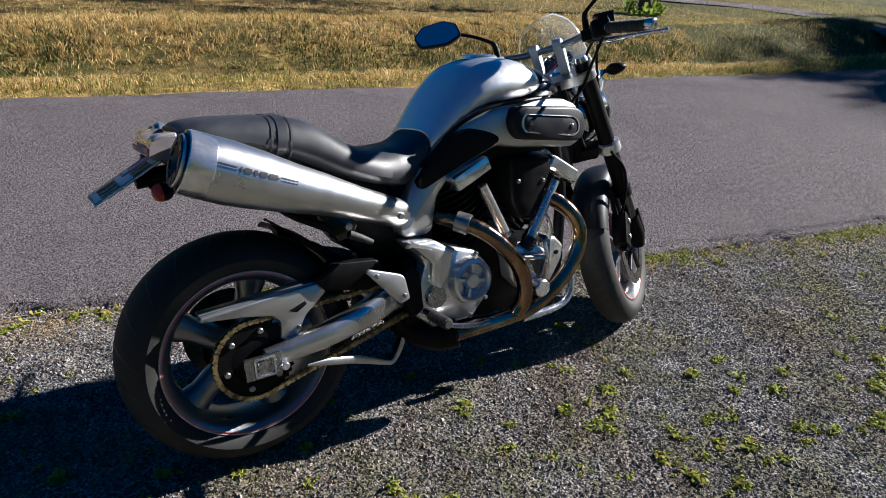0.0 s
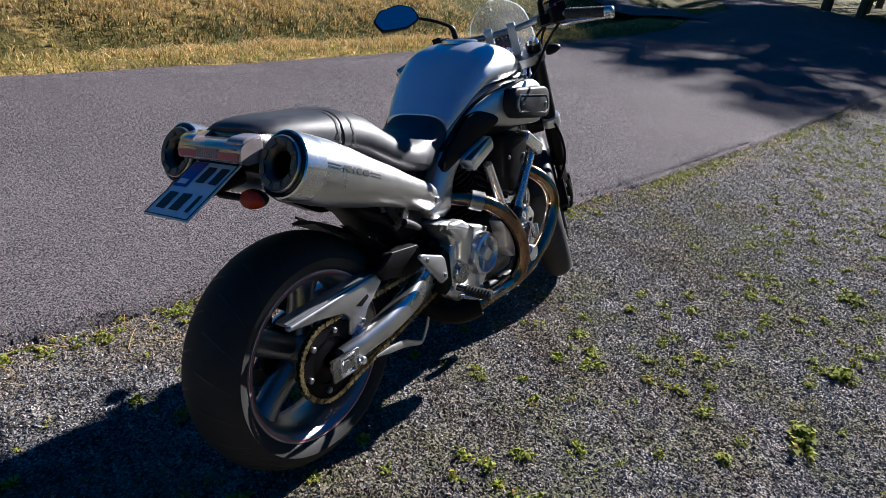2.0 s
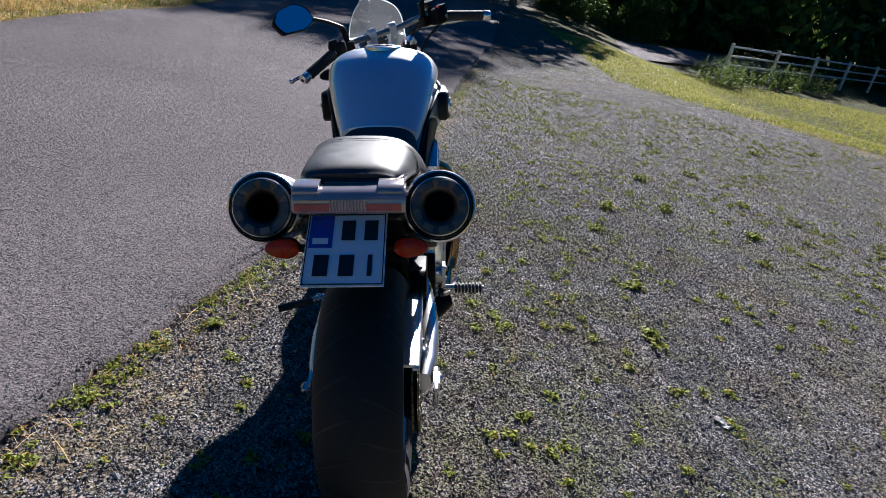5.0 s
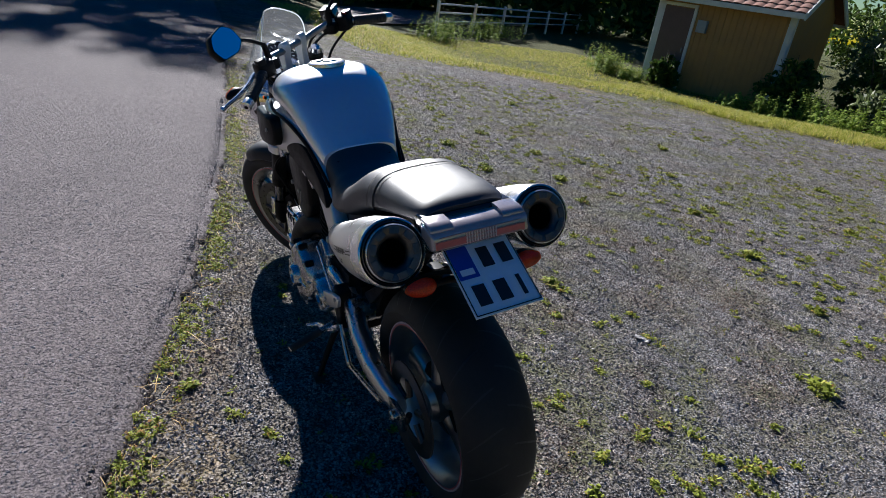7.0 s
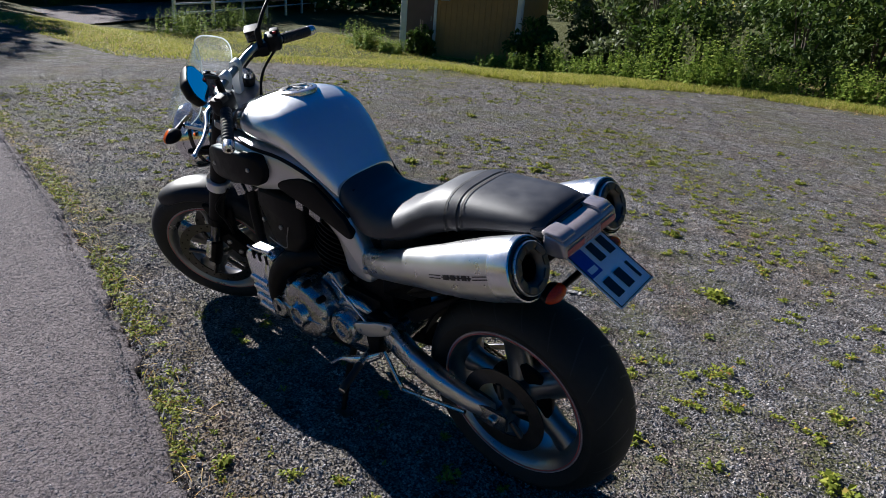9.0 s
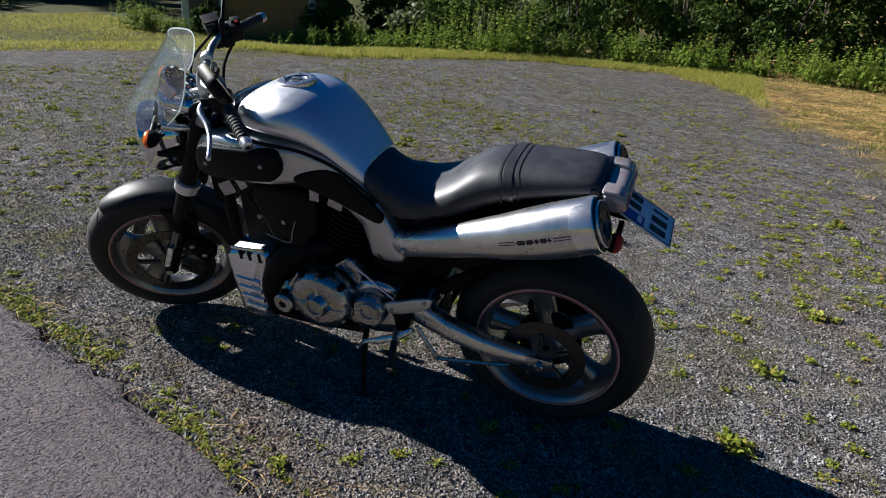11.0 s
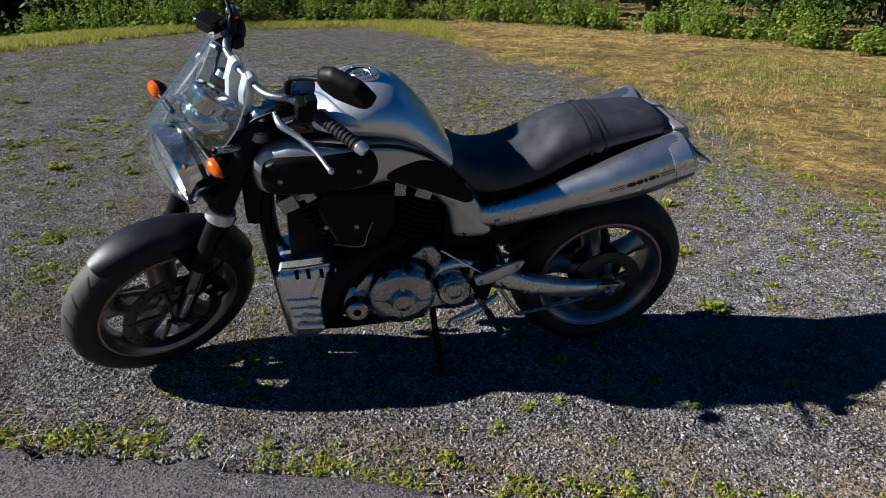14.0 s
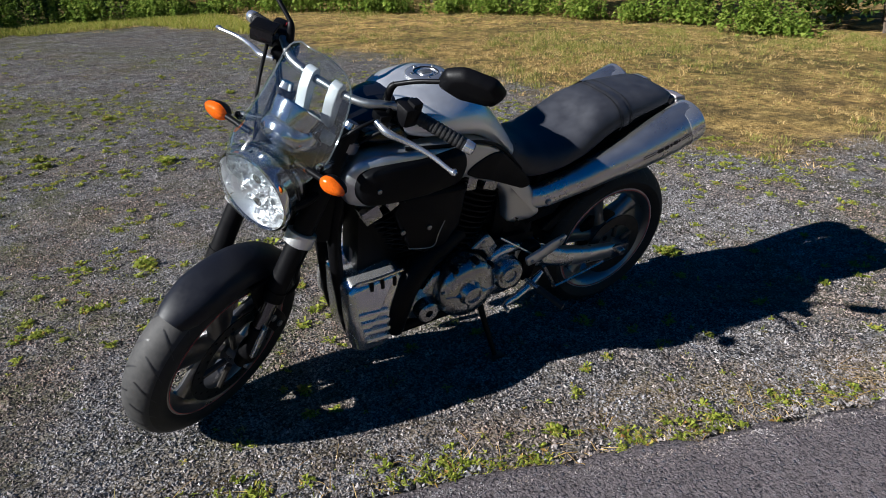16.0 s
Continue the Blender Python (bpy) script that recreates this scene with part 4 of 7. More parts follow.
# -- side covers --
def flank(x, z):
    """How far out the side covers stand."""
    pts = ((0.48, -0.045), (0.53, -0.058), (0.60, -0.068), (0.68, -0.060), (0.76, -0.046), (0.84, -0.030), (0.92, -0.014), (1.0, -0.010), (1.1, -0.025), (1.18, -0.045), (1.30, -0.07))
    for (a, p), (b, q) in zip(pts, pts[1:]):
        if x <= b:
            return p + (q - p) * (x - a) / (b - a)
    return pts[-1][1]


COVER = [(1.198, 0.845), (1.165, 0.880), (1.10, 0.899), (1.00, 0.906), (0.91, 0.902), (0.82, 0.896), (0.75, 0.873), (0.70, 0.843), (0.65, 0.795), (0.59, 0.734), (0.546, 0.666), (0.512, 0.600), (0.505, 0.575), (0.53, 0.552), (0.60, 0.544), (0.628, 0.560), (0.636, 0.610), (0.650, 0.660), (0.69, 0.705), (0.762, 0.745), (0.838, 0.780), (0.91, 0.768), (1.03, 0.758), (1.15, 0.745), (1.19, 0.757), (1.202, 0.80)]
INSERT = [(0.838, 0.808), (0.818, 0.821), (0.782, 0.833), (0.746, 0.841), (0.706, 0.833), (0.658, 0.792), (0.605, 0.744), (0.573, 0.707), (0.575, 0.689), (0.598, 0.682), (0.664, 0.713), (0.743, 0.751), (0.804, 0.776), (0.838, 0.795)]
OVAL = [(0.905, 0.892), (0.876, 0.888), (0.865, 0.866), (0.862, 0.848), (0.868, 0.820), (0.888, 0.797), (0.96, 0.789), (1.08, 0.773), (1.15, 0.767), (1.172, 0.783), (1.178, 0.815), (1.168, 0.852), (1.14, 0.868), (1.10, 0.876)]
OVAL_IN = [(0.898, 0.853), (0.908, 0.868), (1.10, 0.846), (1.128, 0.828), (1.130, 0.800), (1.10, 0.789), (0.908, 0.817), (0.898, 0.833)]



def racetrack(outline, grow, y0, y1, side):
    """A thin raised ring that follows an outline."""
    c = sum((Vector(p) for p in outline), Vector((0, 0))) / len(outline)
    pts = round_outline(outline, 0.03, 4)
    rows = []
    for g, y in ((0, y0), (0, y1), (grow, y1), (grow, y0)):
        rows.append([((c + (p - c).normalized() * ((p - c).length + g)).x, y, (c + (p - c).normalized() * ((p - c).length + g)).y) for p in pts])
    rows.append(rows[0])
    b = bmesh.new()
    vs_ = add_rings(b, rows[:4], cap=False)
    n = len(pts)
    for i in range(n):
        j = (i + 1) % n
        b.faces.new((vs_[3][i], vs_[3][j], vs_[0][j], vs_[0][i]))
    for v in b.verts:
        v.co.y = (v.co.y + flank(v.co.x, v.co.z)) * side
    return b


for s in (1, -1):
    cover = part("side_cover", plate(COVER, 0.13, 0.198, 0.016, s, flank, 0.012, ((0.012, 0.004),)), frame_paint, bike, "silver side cover under the tank")
    part("insert_panel", plate(INSERT, 0.185, 0.206, 0.003, s, flank, 0.012), black_plastic, cover, "black triangular insert panel")
    intake = part("air_intake", plate(OVAL, 0.15, 0.230, 0.009, s, flank, 0.03), satin_fender if s < 0 else black_plastic, bike, "black oval intake cover with silver ring" if s < 0 else "plain black oval intake cover")
    if s < 0:
        part("intake_ring", racetrack(OVAL_IN, 0.007, 0.226, 0.2355, s), bright_alloy, intake, "silver ring on the intake cover")
        part("intake_panel", plate(OVAL_IN, 0.222, 0.2325, 0.002, s, flank, 0.03), satin_fender, intake)
    for x, z in ((0.915, 0.846), (1.125, 0.815)) if s > 0 else ((0.922, 0.843), (1.096, 0.818)):
        part("intake_bolt", disc_bolt((x, s * (0.2330 - (0.003 if s > 0 else 0.0) + flank(x, z)), z), 0.007, 0.004, s), steel, intake)
    part("tank_seam", tube([(0.60, s * 0.116, 0.742), (0.65, s * 0.128, 0.792), (0.70, s * 0.141, 0.838), (0.75, s * 0.155, 0.869), (0.82, s * 0.171, 0.895), (0.92, s * 0.182, 0.904), (1.04, s * 0.166, 0.908)], 0.0055, 8, 5), black_plastic, bike)
# Two holes in the cover foot: flat black discs stand in for their dark.
for z in (0.574, 0.548):
    part("cover_hole_disc", disc_bolt((0.590, 0.199 + flank(0.590, z), z), 0.010, 0.002, 1), matt_black, cover if s > 0 else bike)
part("frame_core", merge(block((0.36, 0.24, 0.17), (0.90, 0, 0.82), 0.03), block((0.14, 0.18, 0.28), (0.58, 0, 0.62), 0.03), block((0.16, 0.18, 0.12), (0.68, 0, 0.76), 0.03), block((0.13, 0.17, 0.16), (0.545, 0.01, 0.50), 0.03), block((0.07, 0.13, 0.22), (1.215, 0, 0.70), 0.028), block((0.12, 0.10, 0.16), (1.15, 0, 0.85), 0.03)), matt_black, bike)

# -- engine --
engine = part("engine_block", merge(block((0.50, 0.24, 0.22), (0.76, 0.0, 0.38), 0.04), block((0.26, 0.18, 0.16), (0.93, 0.0, 0.30), 0.04), block((0.20, 0.20, 0.14), (0.56, 0, 0.40), 0.04)), matt_black, bike, "black air-cooled V-twin engine")


def cylinder(foot, head, r):
    """A finned barrel with a head."""
    a, b = Vector(foot), Vector(head)
    d = (b - a)
    q = Vector((0, 1, 0)).rotation_difference(d.normalized()).to_matrix().to_4x4()
    prof = [(r * 0.8, 0)]
    n = 13
    for k in range(n):
        y = d.length * (0.12 + 0.80 * k / n)
        prof += [(r * 0.78, y), (r, y + 0.002), (r, y + 0.007), (r * 0.78, y + 0.009)]
    prof += [(r * 0.85, d.length), (0, d.length)]
    return moved(lathe(prof, n=28), Matrix.Translation(a) @ q)


for foot, head in (((0.86, 0, 0.44), (1.055, 0, 0.735)), ((0.80, 0, 0.45), (0.695, 0, 0.745))):
    cyl = part("cylinder", cylinder(foot, head, 0.115), matt_black, engine, "finned black cylinder")
    d = (Vector(head) - Vector(foot)).normalized()
    ang = math.degrees(math.atan2(d.x, d.z))
    part("rocker_cover", moved(block((0.13, 0.20, 0.05), (0, 0, 0), 0.012), pose(head[0], 0, head[2], 0, ang, 0)), cast_alloy, cyl, "alloy rocker cover")
part("air_box", merge(plate([(0.888, 0.735), (1.05, 0.728), (1.052, 0.68), (1.00, 0.565), (0.965, 0.535), (0.925, 0.545), (0.895, 0.60)], 0.02, 0.165, 0.014, -1)), black_plastic, engine, "black plastic centre cover")
part("air_box", merge(plate([(0.80, 0.735), (1.02, 0.735), (1.04, 0.68), (0.98, 0.545), (0.93, 0.52), (0.86, 0.53), (0.81, 0.60)], 0.02, 0.135, 0.014, 1)), black_plastic, engine, "black plastic centre cover")
for p in ((0.915, 0.665), (1.015, 0.655)):
    part("cover_bolt", disc_bolt((p[0], -0.166, p[1]), 0.007, 0.004, -1), steel, engine)
for p in ((1.012, 0.620), (0.924, 0.617)):
    part("cover_bolt", disc_bolt((p[0], 0.137, p[1]), 0.008, 0.004, 1), steel, engine)
for a, b in (((0.778, -0.165, 0.672), (0.858, -0.165, 0.510)), ((1.066, -0.165, 0.648), (0.962, -0.165, 0.488))):
    tube_ob = part("pushrod_tube", rod(a, b, 0.0150, 16, r2=0.0185), bright_alloy, engine, "bright pushrod tube")
    e = Vector(b) + (Vector(b) - Vector(a)).normalized() * 0.006
    part("tube_collar", rod(Vector(b) - (Vector(b) - Vector(a)).normalized() * 0.012, e, 0.022, 16), chrome, tube_ob)
    u = (Vector(b) - Vector(a)).normalized()
    part("ribbed_base", merge(*[rod(Vector(b) + u * (0.008 + 0.010 * k), Vector(b) + u * (0.0145 + 0.010 * k), 0.026 - 0.001 * (k % 2), 16) for k in range(4)], rod(Vector(b), Vector(b) + u * 0.05, 0.020, 14)), gloss_black, tube_ob, "ribbed black tube base")
part("rocker_arm_cover", moved(block((0.135, 0.05, 0.045), (0, 0, 0), 0.014), pose(0.742, -0.150, 0.712, 0, -24, 0)), bright_alloy, engine, "bright alloy rocker cover")
part("rocker_arm_cover", moved(block((0.135, 0.06, 0.046), (0, 0, 0), 0.016, None, 3), pose(1.115, -0.130, 0.676, 0, 31, 0)), bright_alloy, engine, "bright alloy rocker cover")
for x, z, w, h, r in ((1.115, 0.705, 0.055, 0.045, 25), (1.058, 0.735, 0.034, 0.045, 32), (0.795, 0.742, 0.034, 0.045, -4), (0.725, 0.728, 0.050, 0.040, -18)):
    part("cylinder_head_lug", moved(block((w, 0.05, h), (0, 0, 0), 0.005), pose(x, 0.118, z, 0, r, 0)), cast_alloy, engine, "small alloy lug on the cylinder head")
part("engine_cradle", merge(block((0.34, 0.10, 0.20), (0.78, 0.02, 0.62), 0.03), block((0.14, 0.12, 0.26), (1.06, 0.02, 0.58), 0.03)), matt_black, engine)
part("fin_edge", merge(*[rod((1.105 - 0.012 * k, 0.06, 0.640 - 0.022 * k), (1.035 - 0.010 * k, 0.125, 0.655 - 0.022 * k), 0.003, 6) for k in range(6)]), matt_black, engine)
# right side
# Paler copy of the left casings' alloy: the brighter light is in the colour.
side_cast = part("sprocket_cover", plate([(0.512, 0.545), (0.590, 0.540), (0.648, 0.512), (0.745, 0.482), (0.792, 0.428), (0.788, 0.330), (0.725, 0.268), (0.590, 0.270), (0.535, 0.32), (0.542, 0.41), (0.570, 0.468), (0.548, 0.508)], 0.08, 0.165, 0.012, -1), satin_alloy, engine, "cast alloy clutch side casing")
part("casing_ridge", plate([(0.508, 0.550), (0.590, 0.545), (0.660, 0.502), (0.636, 0.430), (0.604, 0.392), (0.574, 0.42), (0.582, 0.478), (0.545, 0.512)], 0.155, 0.190, 0.010, -1), satin_alloy, side_cast)
clutch = part("clutch_cover", lathe([(0.0, -0.160), (0.050, -0.160), (0.052, -0.190), (0.058, -0.198), (0.067, -0.194), (0.071, -0.180), (0.072, -0.14)], (0.713, 0, 0.397), 48), satin_alloy, engine, "round alloy clutch cover with a four-arm star")
part("cover_dish", lathe([(0.0, -0.1615), (0.0495, -0.1615)], (0.713, 0, 0.397), 40), dark_chrome, clutch, "dark polished dish")
part("cover_star", merge(lathe([(0, -0.196), (0.020, -0.196), (0.024, -0.190), (0.024, -0.16)], (0.713, 0, 0.397), 24), *[moved(block((0.042, 0.018, 0.011), (0.034, -0.176, 0), 0.004), Matrix.Translation((0.713, 0, 0.397)) @ Matrix.Rotation(radians(90 * k + 12), 4, "Y")) for k in range(4)]), satin_alloy, clutch)
for x, z in ((0.530, 0.536), (0.640, 0.505), (0.745, 0.470), (0.782, 0.400), (0.775, 0.325), (0.715, 0.280), (0.610, 0.284), (0.548, 0.335)):
    part("casing_bolt", disc_bolt((x, -0.166, z), 0.0075, 0.007, -1, 10), steel, side_cast)
part("shaft_cap", lathe([(0, -0.186), (0.030, -0.184), (0.034, -0.176), (0.034, -0.16)], (0.592, 0, 0.372), 28), cast_alloy, side_cast)
part("tappet_block", plate([(0.850, 0.462), (0.885, 0.470), (0.985, 0.450), (1.02, 0.43), (1.01, 0.40), (0.985, 0.35), (0.925, 0.31), (0.875, 0.36), (0.868, 0.42)], 0.06, 0.175, 0.012, -1), satin_alloy, engine, "bright cast tappet block")
tri_bracket = part("pipe_bracket", plate([(0.900, 0.440), (0.995, 0.424), (0.990, 0.404), (0.962, 0.345), (0.938, 0.340), (0.910, 0.405)], 0.17, 0.205, 0.006, -1), cast_alloy, engine, "triangular alloy bracket")
part("bracket_opening", plate([(0.920, 0.424), (0.976, 0.414), (0.950, 0.366)], 0.19, 0.2065, 0.001, -1, corner=0.004), sooty_chrome, tri_bracket)
part("oil_cap", lathe([(0, -0.240), (0.024, -0.240), (0.028, -0.236), (0.028, -0.19)], (0.948, 0, 0.330), 32), bright_alloy, engine, "round polished oil cap")
front_case = part("crankcase_front", plate([(1.040, 0.470), (1.075, 0.462), (1.112, 0.425), (1.104, 0.380), (1.050, 0.305), (1.000, 0.320), (1.005, 0.390)], 0.05, 0.160, 0.014, -1), bright_alloy, engine, "bright cast front end of the crankcase")
part("case_bore", disc_bolt((1.075, -0.161, 0.408), 0.008, 0.003, -1, 12), matt_black, front_case)
part("case_web", merge(*[rod((0.985 + 0.020 * k, -0.163, 0.458 - 0.004 * k), (1.006 + 0.016 * k, -0.163, 0.395 - 0.008 * k), 0.0045, 8) for k in range(3)]), bright_alloy, front_case)
part("feed_pipe", tube([(0.985, -0.150, 0.560), (1.020, -0.165, 0.545), (1.044, -0.165, 0.505), (1.046, -0.160, 0.460)], 0.0065, 8, 4), chrome, engine, "thin chromed feed pipe")
part("black_fins_front", cylinder((1.02, -0.05, 0.50), (1.12, -0.05, 0.66), 0.055), matt_black, engine)
# left side
gen = part("generator_cover", lathe([(0.0, 0.222), (0.030, 0.222), (0.033, 0.216), (0.036, 0.208), (0.060, 0.212), (0.090, 0.206), (0.104, 0.194), (0.108, 0.176), (0.108, 0.10)], (0.790, 0, 0.378), 56), cast_alloy, engine, "round cast generator cover with a star")


def star_arms(cx, cz, y, r0, r1, half, high, turn):
    """Four tapering ridges that run out from a hub."""
    b = bmesh.new()
    for k in range(4):
        a = radians(90 * k + turn)
        u, w = Vector((math.cos(a), 0, math.sin(a))), Vector((-math.sin(a), 0, math.cos(a)))
        c = Vector((cx, y, cz))
        p = [c + u * r0 - w * half, c + u * r0 + w * half, c + u * r0 + Vector((0, high, 0)), c + u * r1 + Vector((0, 0.001, 0)), c + u * (r0 + 0.018) - w * half * 0.42, c + u * (r0 + 0.018) + w * half * 0.42, c + u * (r0 + 0.018) + Vector((0, high * 0.7, 0))]
        v = [b.verts.new(q) for q in p]
        for f in ((0, 4, 6, 2), (2, 6, 5, 1), (4, 3, 6), (6, 3, 5), (0, 2, 1)):
            b.faces.new([v[n] for n in f])
    bmesh.ops.recalc_face_normals(b, faces=b.faces)
    return b


for k in range(9):
    a = radians(40 * k + 12)
    part("cover_bolt", disc_bolt((0.790 + 0.099 * math.cos(a), 0.196, 0.378 + 0.099 * math.sin(a)), 0.0065, 0.007, 1, 10), steel, gen)
for a in (58, 100, 138):
    part("cover_notch", disc_bolt((0.790 + 0.108 * math.cos(radians(a)), 0.184, 0.378 + 0.108 * math.sin(radians(a))), 0.011, 0.014, 1, 14), matt_black, gen)
part("cover_star", merge(lathe([(0.0, 0.223), (0.024, 0.223), (0.026, 0.230), (0.033, 0.230), (0.036, 0.225), (0.044, 0.209), (0.046, 0.201)], (0.790, 0, 0.378), 40), star_arms(0.790, 0.378, 0.2065, 0.036, 0.097, 0.018, 0.013, 3)), cast_alloy, gen)
part("gear_cover", lathe([(0.0, 0.194), (0.012, 0.194), (0.013, 0.201), (0.030, 0.201), (0.036, 0.196), (0.038, 0.16), (0.06, 0.145), (0.066, 0.10)], (0.932, 0, 0.333), 36), cast_alloy, engine, "small round alloy cover")
part("gear_bore", lathe([(0.0, 0.1955), (0.0115, 0.1955)], (0.932, 0, 0.333), 20), matt_black, engine)
part("output_cover", lathe([(0.0, 0.186), (0.022, 0.186), (0.024, 0.192), (0.034, 0.192), (0.036, 0.186), (0.048, 0.189), (0.056, 0.180), (0.060, 0.12)], (0.620, 0, 0.379), 44), cast_alloy, engine, "ringed alloy output cover")
part("left_casing", merge(plate([(0.96, 0.36), (0.90, 0.44), (0.85, 0.455), (0.80, 0.40), (0.80, 0.27), (0.90, 0.275), (0.95, 0.31)], 0.06, 0.155, 0.014, 1), plate([(0.72, 0.33), (0.70, 0.282), (0.62, 0.272), (0.545, 0.285), (0.52, 0.33), (0.56, 0.38), (0.66, 0.39)], 0.06, 0.155, 0.014, 1)), cast_alloy, engine, "left crankcase casing")
part("casing_bracket", plate([(0.760, 0.490), (0.712, 0.530), (0.690, 0.528), (0.660, 0.490), (0.664, 0.433), (0.678, 0.430), (0.712, 0.474)], 0.10, 0.138, 0.006, 1, corner=0.008), cast_alloy, engine, "pointed alloy bracket behind the generator cover")
for x, z in ((0.716, 0.508), (0.668, 0.482)):
    part("cover_bolt", disc_bolt((x, 0.139, z), 0.006, 0.004, 1), steel, engine)
part("casing_arch", tube([(0.682, 0.125, 0.395), (0.666, 0.130, 0.430), (0.625, 0.132, 0.452), (0.575, 0.130, 0.450), (0.535, 0.120, 0.430)], [0.012, 0.017, 0.019, 0.017, 0.010], 12, 4), bright_alloy, engine, "polished shoulder over the output cover")
part("lug_wire", tube([(0.992, 0.142, 0.562), (0.950, 0.142, 0.551), (0.905, 0.142, 0.550), (0.893, 0.142, 0.590), (0.876, 0.142, 0.634)], 0.0018, 6, 4), steel, engine, "thin bare wire along the centre cover")
part("breather_hose", tube([(0.780, 0.085, 0.535), (0.860, 0.110, 0.515), (0.925, 0.122, 0.482), (0.980, 0.132, 0.420), (1.008, 0.134, 0.335), (1.010, 0.120, 0.235)], [0.030, 0.036, 0.040, 0.042, 0.040, 0.032], 16, 5), matt_black, engine, "thick black hose curving round the casing")
box = part("oil_tank", plate([(1.182, 0.440), (1.160, 0.462), (1.030, 0.494), (1.000, 0.470), (1.015, 0.380), (1.034, 0.215), (1.056, 0.192), (1.130, 0.188), (1.154, 0.206), (1.174, 0.330)], -0.06, 0.148, 0.022, 1), bright_alloy, bike, "ribbed silver oil tank ahead of the engine")
for k in range(4):
    z = 0.352 - 0.036 * k
    part("tank_rib", moved(block((0.098 - 0.004 * k, 0.030, 0.013), (0, 0, 0), 0.004), pose(1.100 - 0.006 * k, 0.143, z, 14, -3, 0)), bright_alloy, box)
for x in (1.11, 1.075, 1.035):
    part("tank_notch", moved(block((0.013, 0.010, 0.035), (0, 0, 0), 0.005), pose(x, 0.146, 0.458, 0, 6, 0)), matt_black, box)
part("tank_top_edge", tube([(1.155, 0.135, 0.470), (1.09, 0.146, 0.482), (1.01, 0.146, 0.492)], 0.006, 8), bright_alloy, box)
part("down_tube", tube([(1.17, 0.05, 0.74), (1.19, 0.055, 0.60), (1.175, 0.06, 0.42), (1.13, 0.07, 0.22), (1.00, 0.08, 0.19), (0.7, 0.09, 0.22)], 0.02, 12), matt_black, bike)
part("down_tube", tube([(1.17, -0.05, 0.74), (1.19, -0.055, 0.60), (1.175, -0.06, 0.42), (1.13, -0.07, 0.22), (1.00, -0.08, 0.19), (0.7, -0.09, 0.22)], 0.02, 12), matt_black, bike)
part("lower_cowl_loop", tube([(1.158, -0.13, 0.36), (1.156, -0.145, 0.290), (1.142, -0.15, 0.240), (1.098, -0.15, 0.212), (1.02, -0.15, 0.205), (0.94, -0.14, 0.20)], 0.013, 10), bright_alloy, bike)

# -- exhaust headers --
part("header_pipe", tube([(0.660, -0.10, 0.585), (0.698, -0.165, 0.575), (0.748, -0.203, 0.546), (0.805, -0.222, 0.494), (0.857, -0.228, 0.425), (0.882, -0.228, 0.355), (0.878, -0.222, 0.298), (0.858, -0.212, 0.262)], 0.0245, 20, 6), header_steel, bike, "heat-tinted chrome header pipe")
part("header_pipe", tube([(1.010, -0.08, 0.615), (1.040, -0.150, 0.600), (1.082, -0.200, 0.560), (1.112, -0.222, 0.500), (1.106, -0.228, 0.432), (1.050, -0.226, 0.352), (0.980, -0.214, 0.294), (0.910, -0.206, 0.262), (0.83, -0.200, 0.253), (0.74, -0.195, 0.250), (0.64, -0.188, 0.246)], 0.0245, 20, 6), header_steel, bike, "heat-tinted chrome header pipe")
part("header_clamp", tube([(0.690, -0.152, 0.578), (0.716, -0.182, 0.566)], 0.031, 16, 1, ease=False), steel, bike)
part("collector", tube([(0.655, -0.185, 0.246), (0.60, -0.14, 0.235), (0.55, -0.07, 0.26), (0.50, -0.03, 0.36), (0.48, 0.0, 0.48), (0.50, 0, 0.58)], 0.045, 14), matt_black, bike)
for s in (1, -1):
    part("silencer_joint", tube([(0.50, 0, 0.55), (0.53, s * 0.05, 0.59), (0.540, s * 0.090, 0.610), (0.50, s * 0.115, 0.630)], 0.030, 14), matt_black, bike)

# -- pegs, plates, stand, levers --
fold = part("passenger_peg", plate([(0.252, 0.676), (0.305, 0.682), (0.352, 0.652), (0.368, 0.628), (0.352, 0.600), (0.310, 0.590), (0.300, 0.610), (0.332, 0.622), (0.318, 0.645), (0.262, 0.652)], 0.120, 0.172, 0.006, -1, corner=0.006), gloss_black, bike, "folded black passenger peg bracket")
part("peg_hinge", rod((0.338, -0.178, 0.628), (0.338, -0.11, 0.628), 0.010, 12), steel, fold)
part("peg_bar", tube([(0.340, -0.170, 0.606), (0.372, -0.172, 0.590), (0.405, -0.168, 0.572)], [0.012, 0.011, 0.008], 10, 3), rubber_grip, fold)
heel_r = part("heel_plate", plate([(0.366, 0.500), (0.378, 0.506), (0.472, 0.472), (0.484, 0.460), (0.496, 0.396), (0.464, 0.387), (0.408, 0.452)], 0.185, 0.195, 0.003, -1), frame_paint, bike, "silver heel plate")
for p in ((0.398, 0.483), (0.478, 0.410)):
    part("heel_bolt", disc_bolt((p[0], -0.196, p[1]), 0.007, 0.004, -1), steel, heel_r)
part("peg_bracket", merge(plate([(0.485, 0.46), (0.52, 0.48), (0.55, 0.45), (0.56, 0.34), (0.52, 0.32), (0.495, 0.38)], 0.13, 0.165, 0.006, -1)), matt_black, bike)
peg_r = part("footpeg", rod((0.545, -0.19, 0.345), (0.540, -0.315, 0.343), 0.010, 12), cast_alloy, bike, "ribbed rider footpeg")
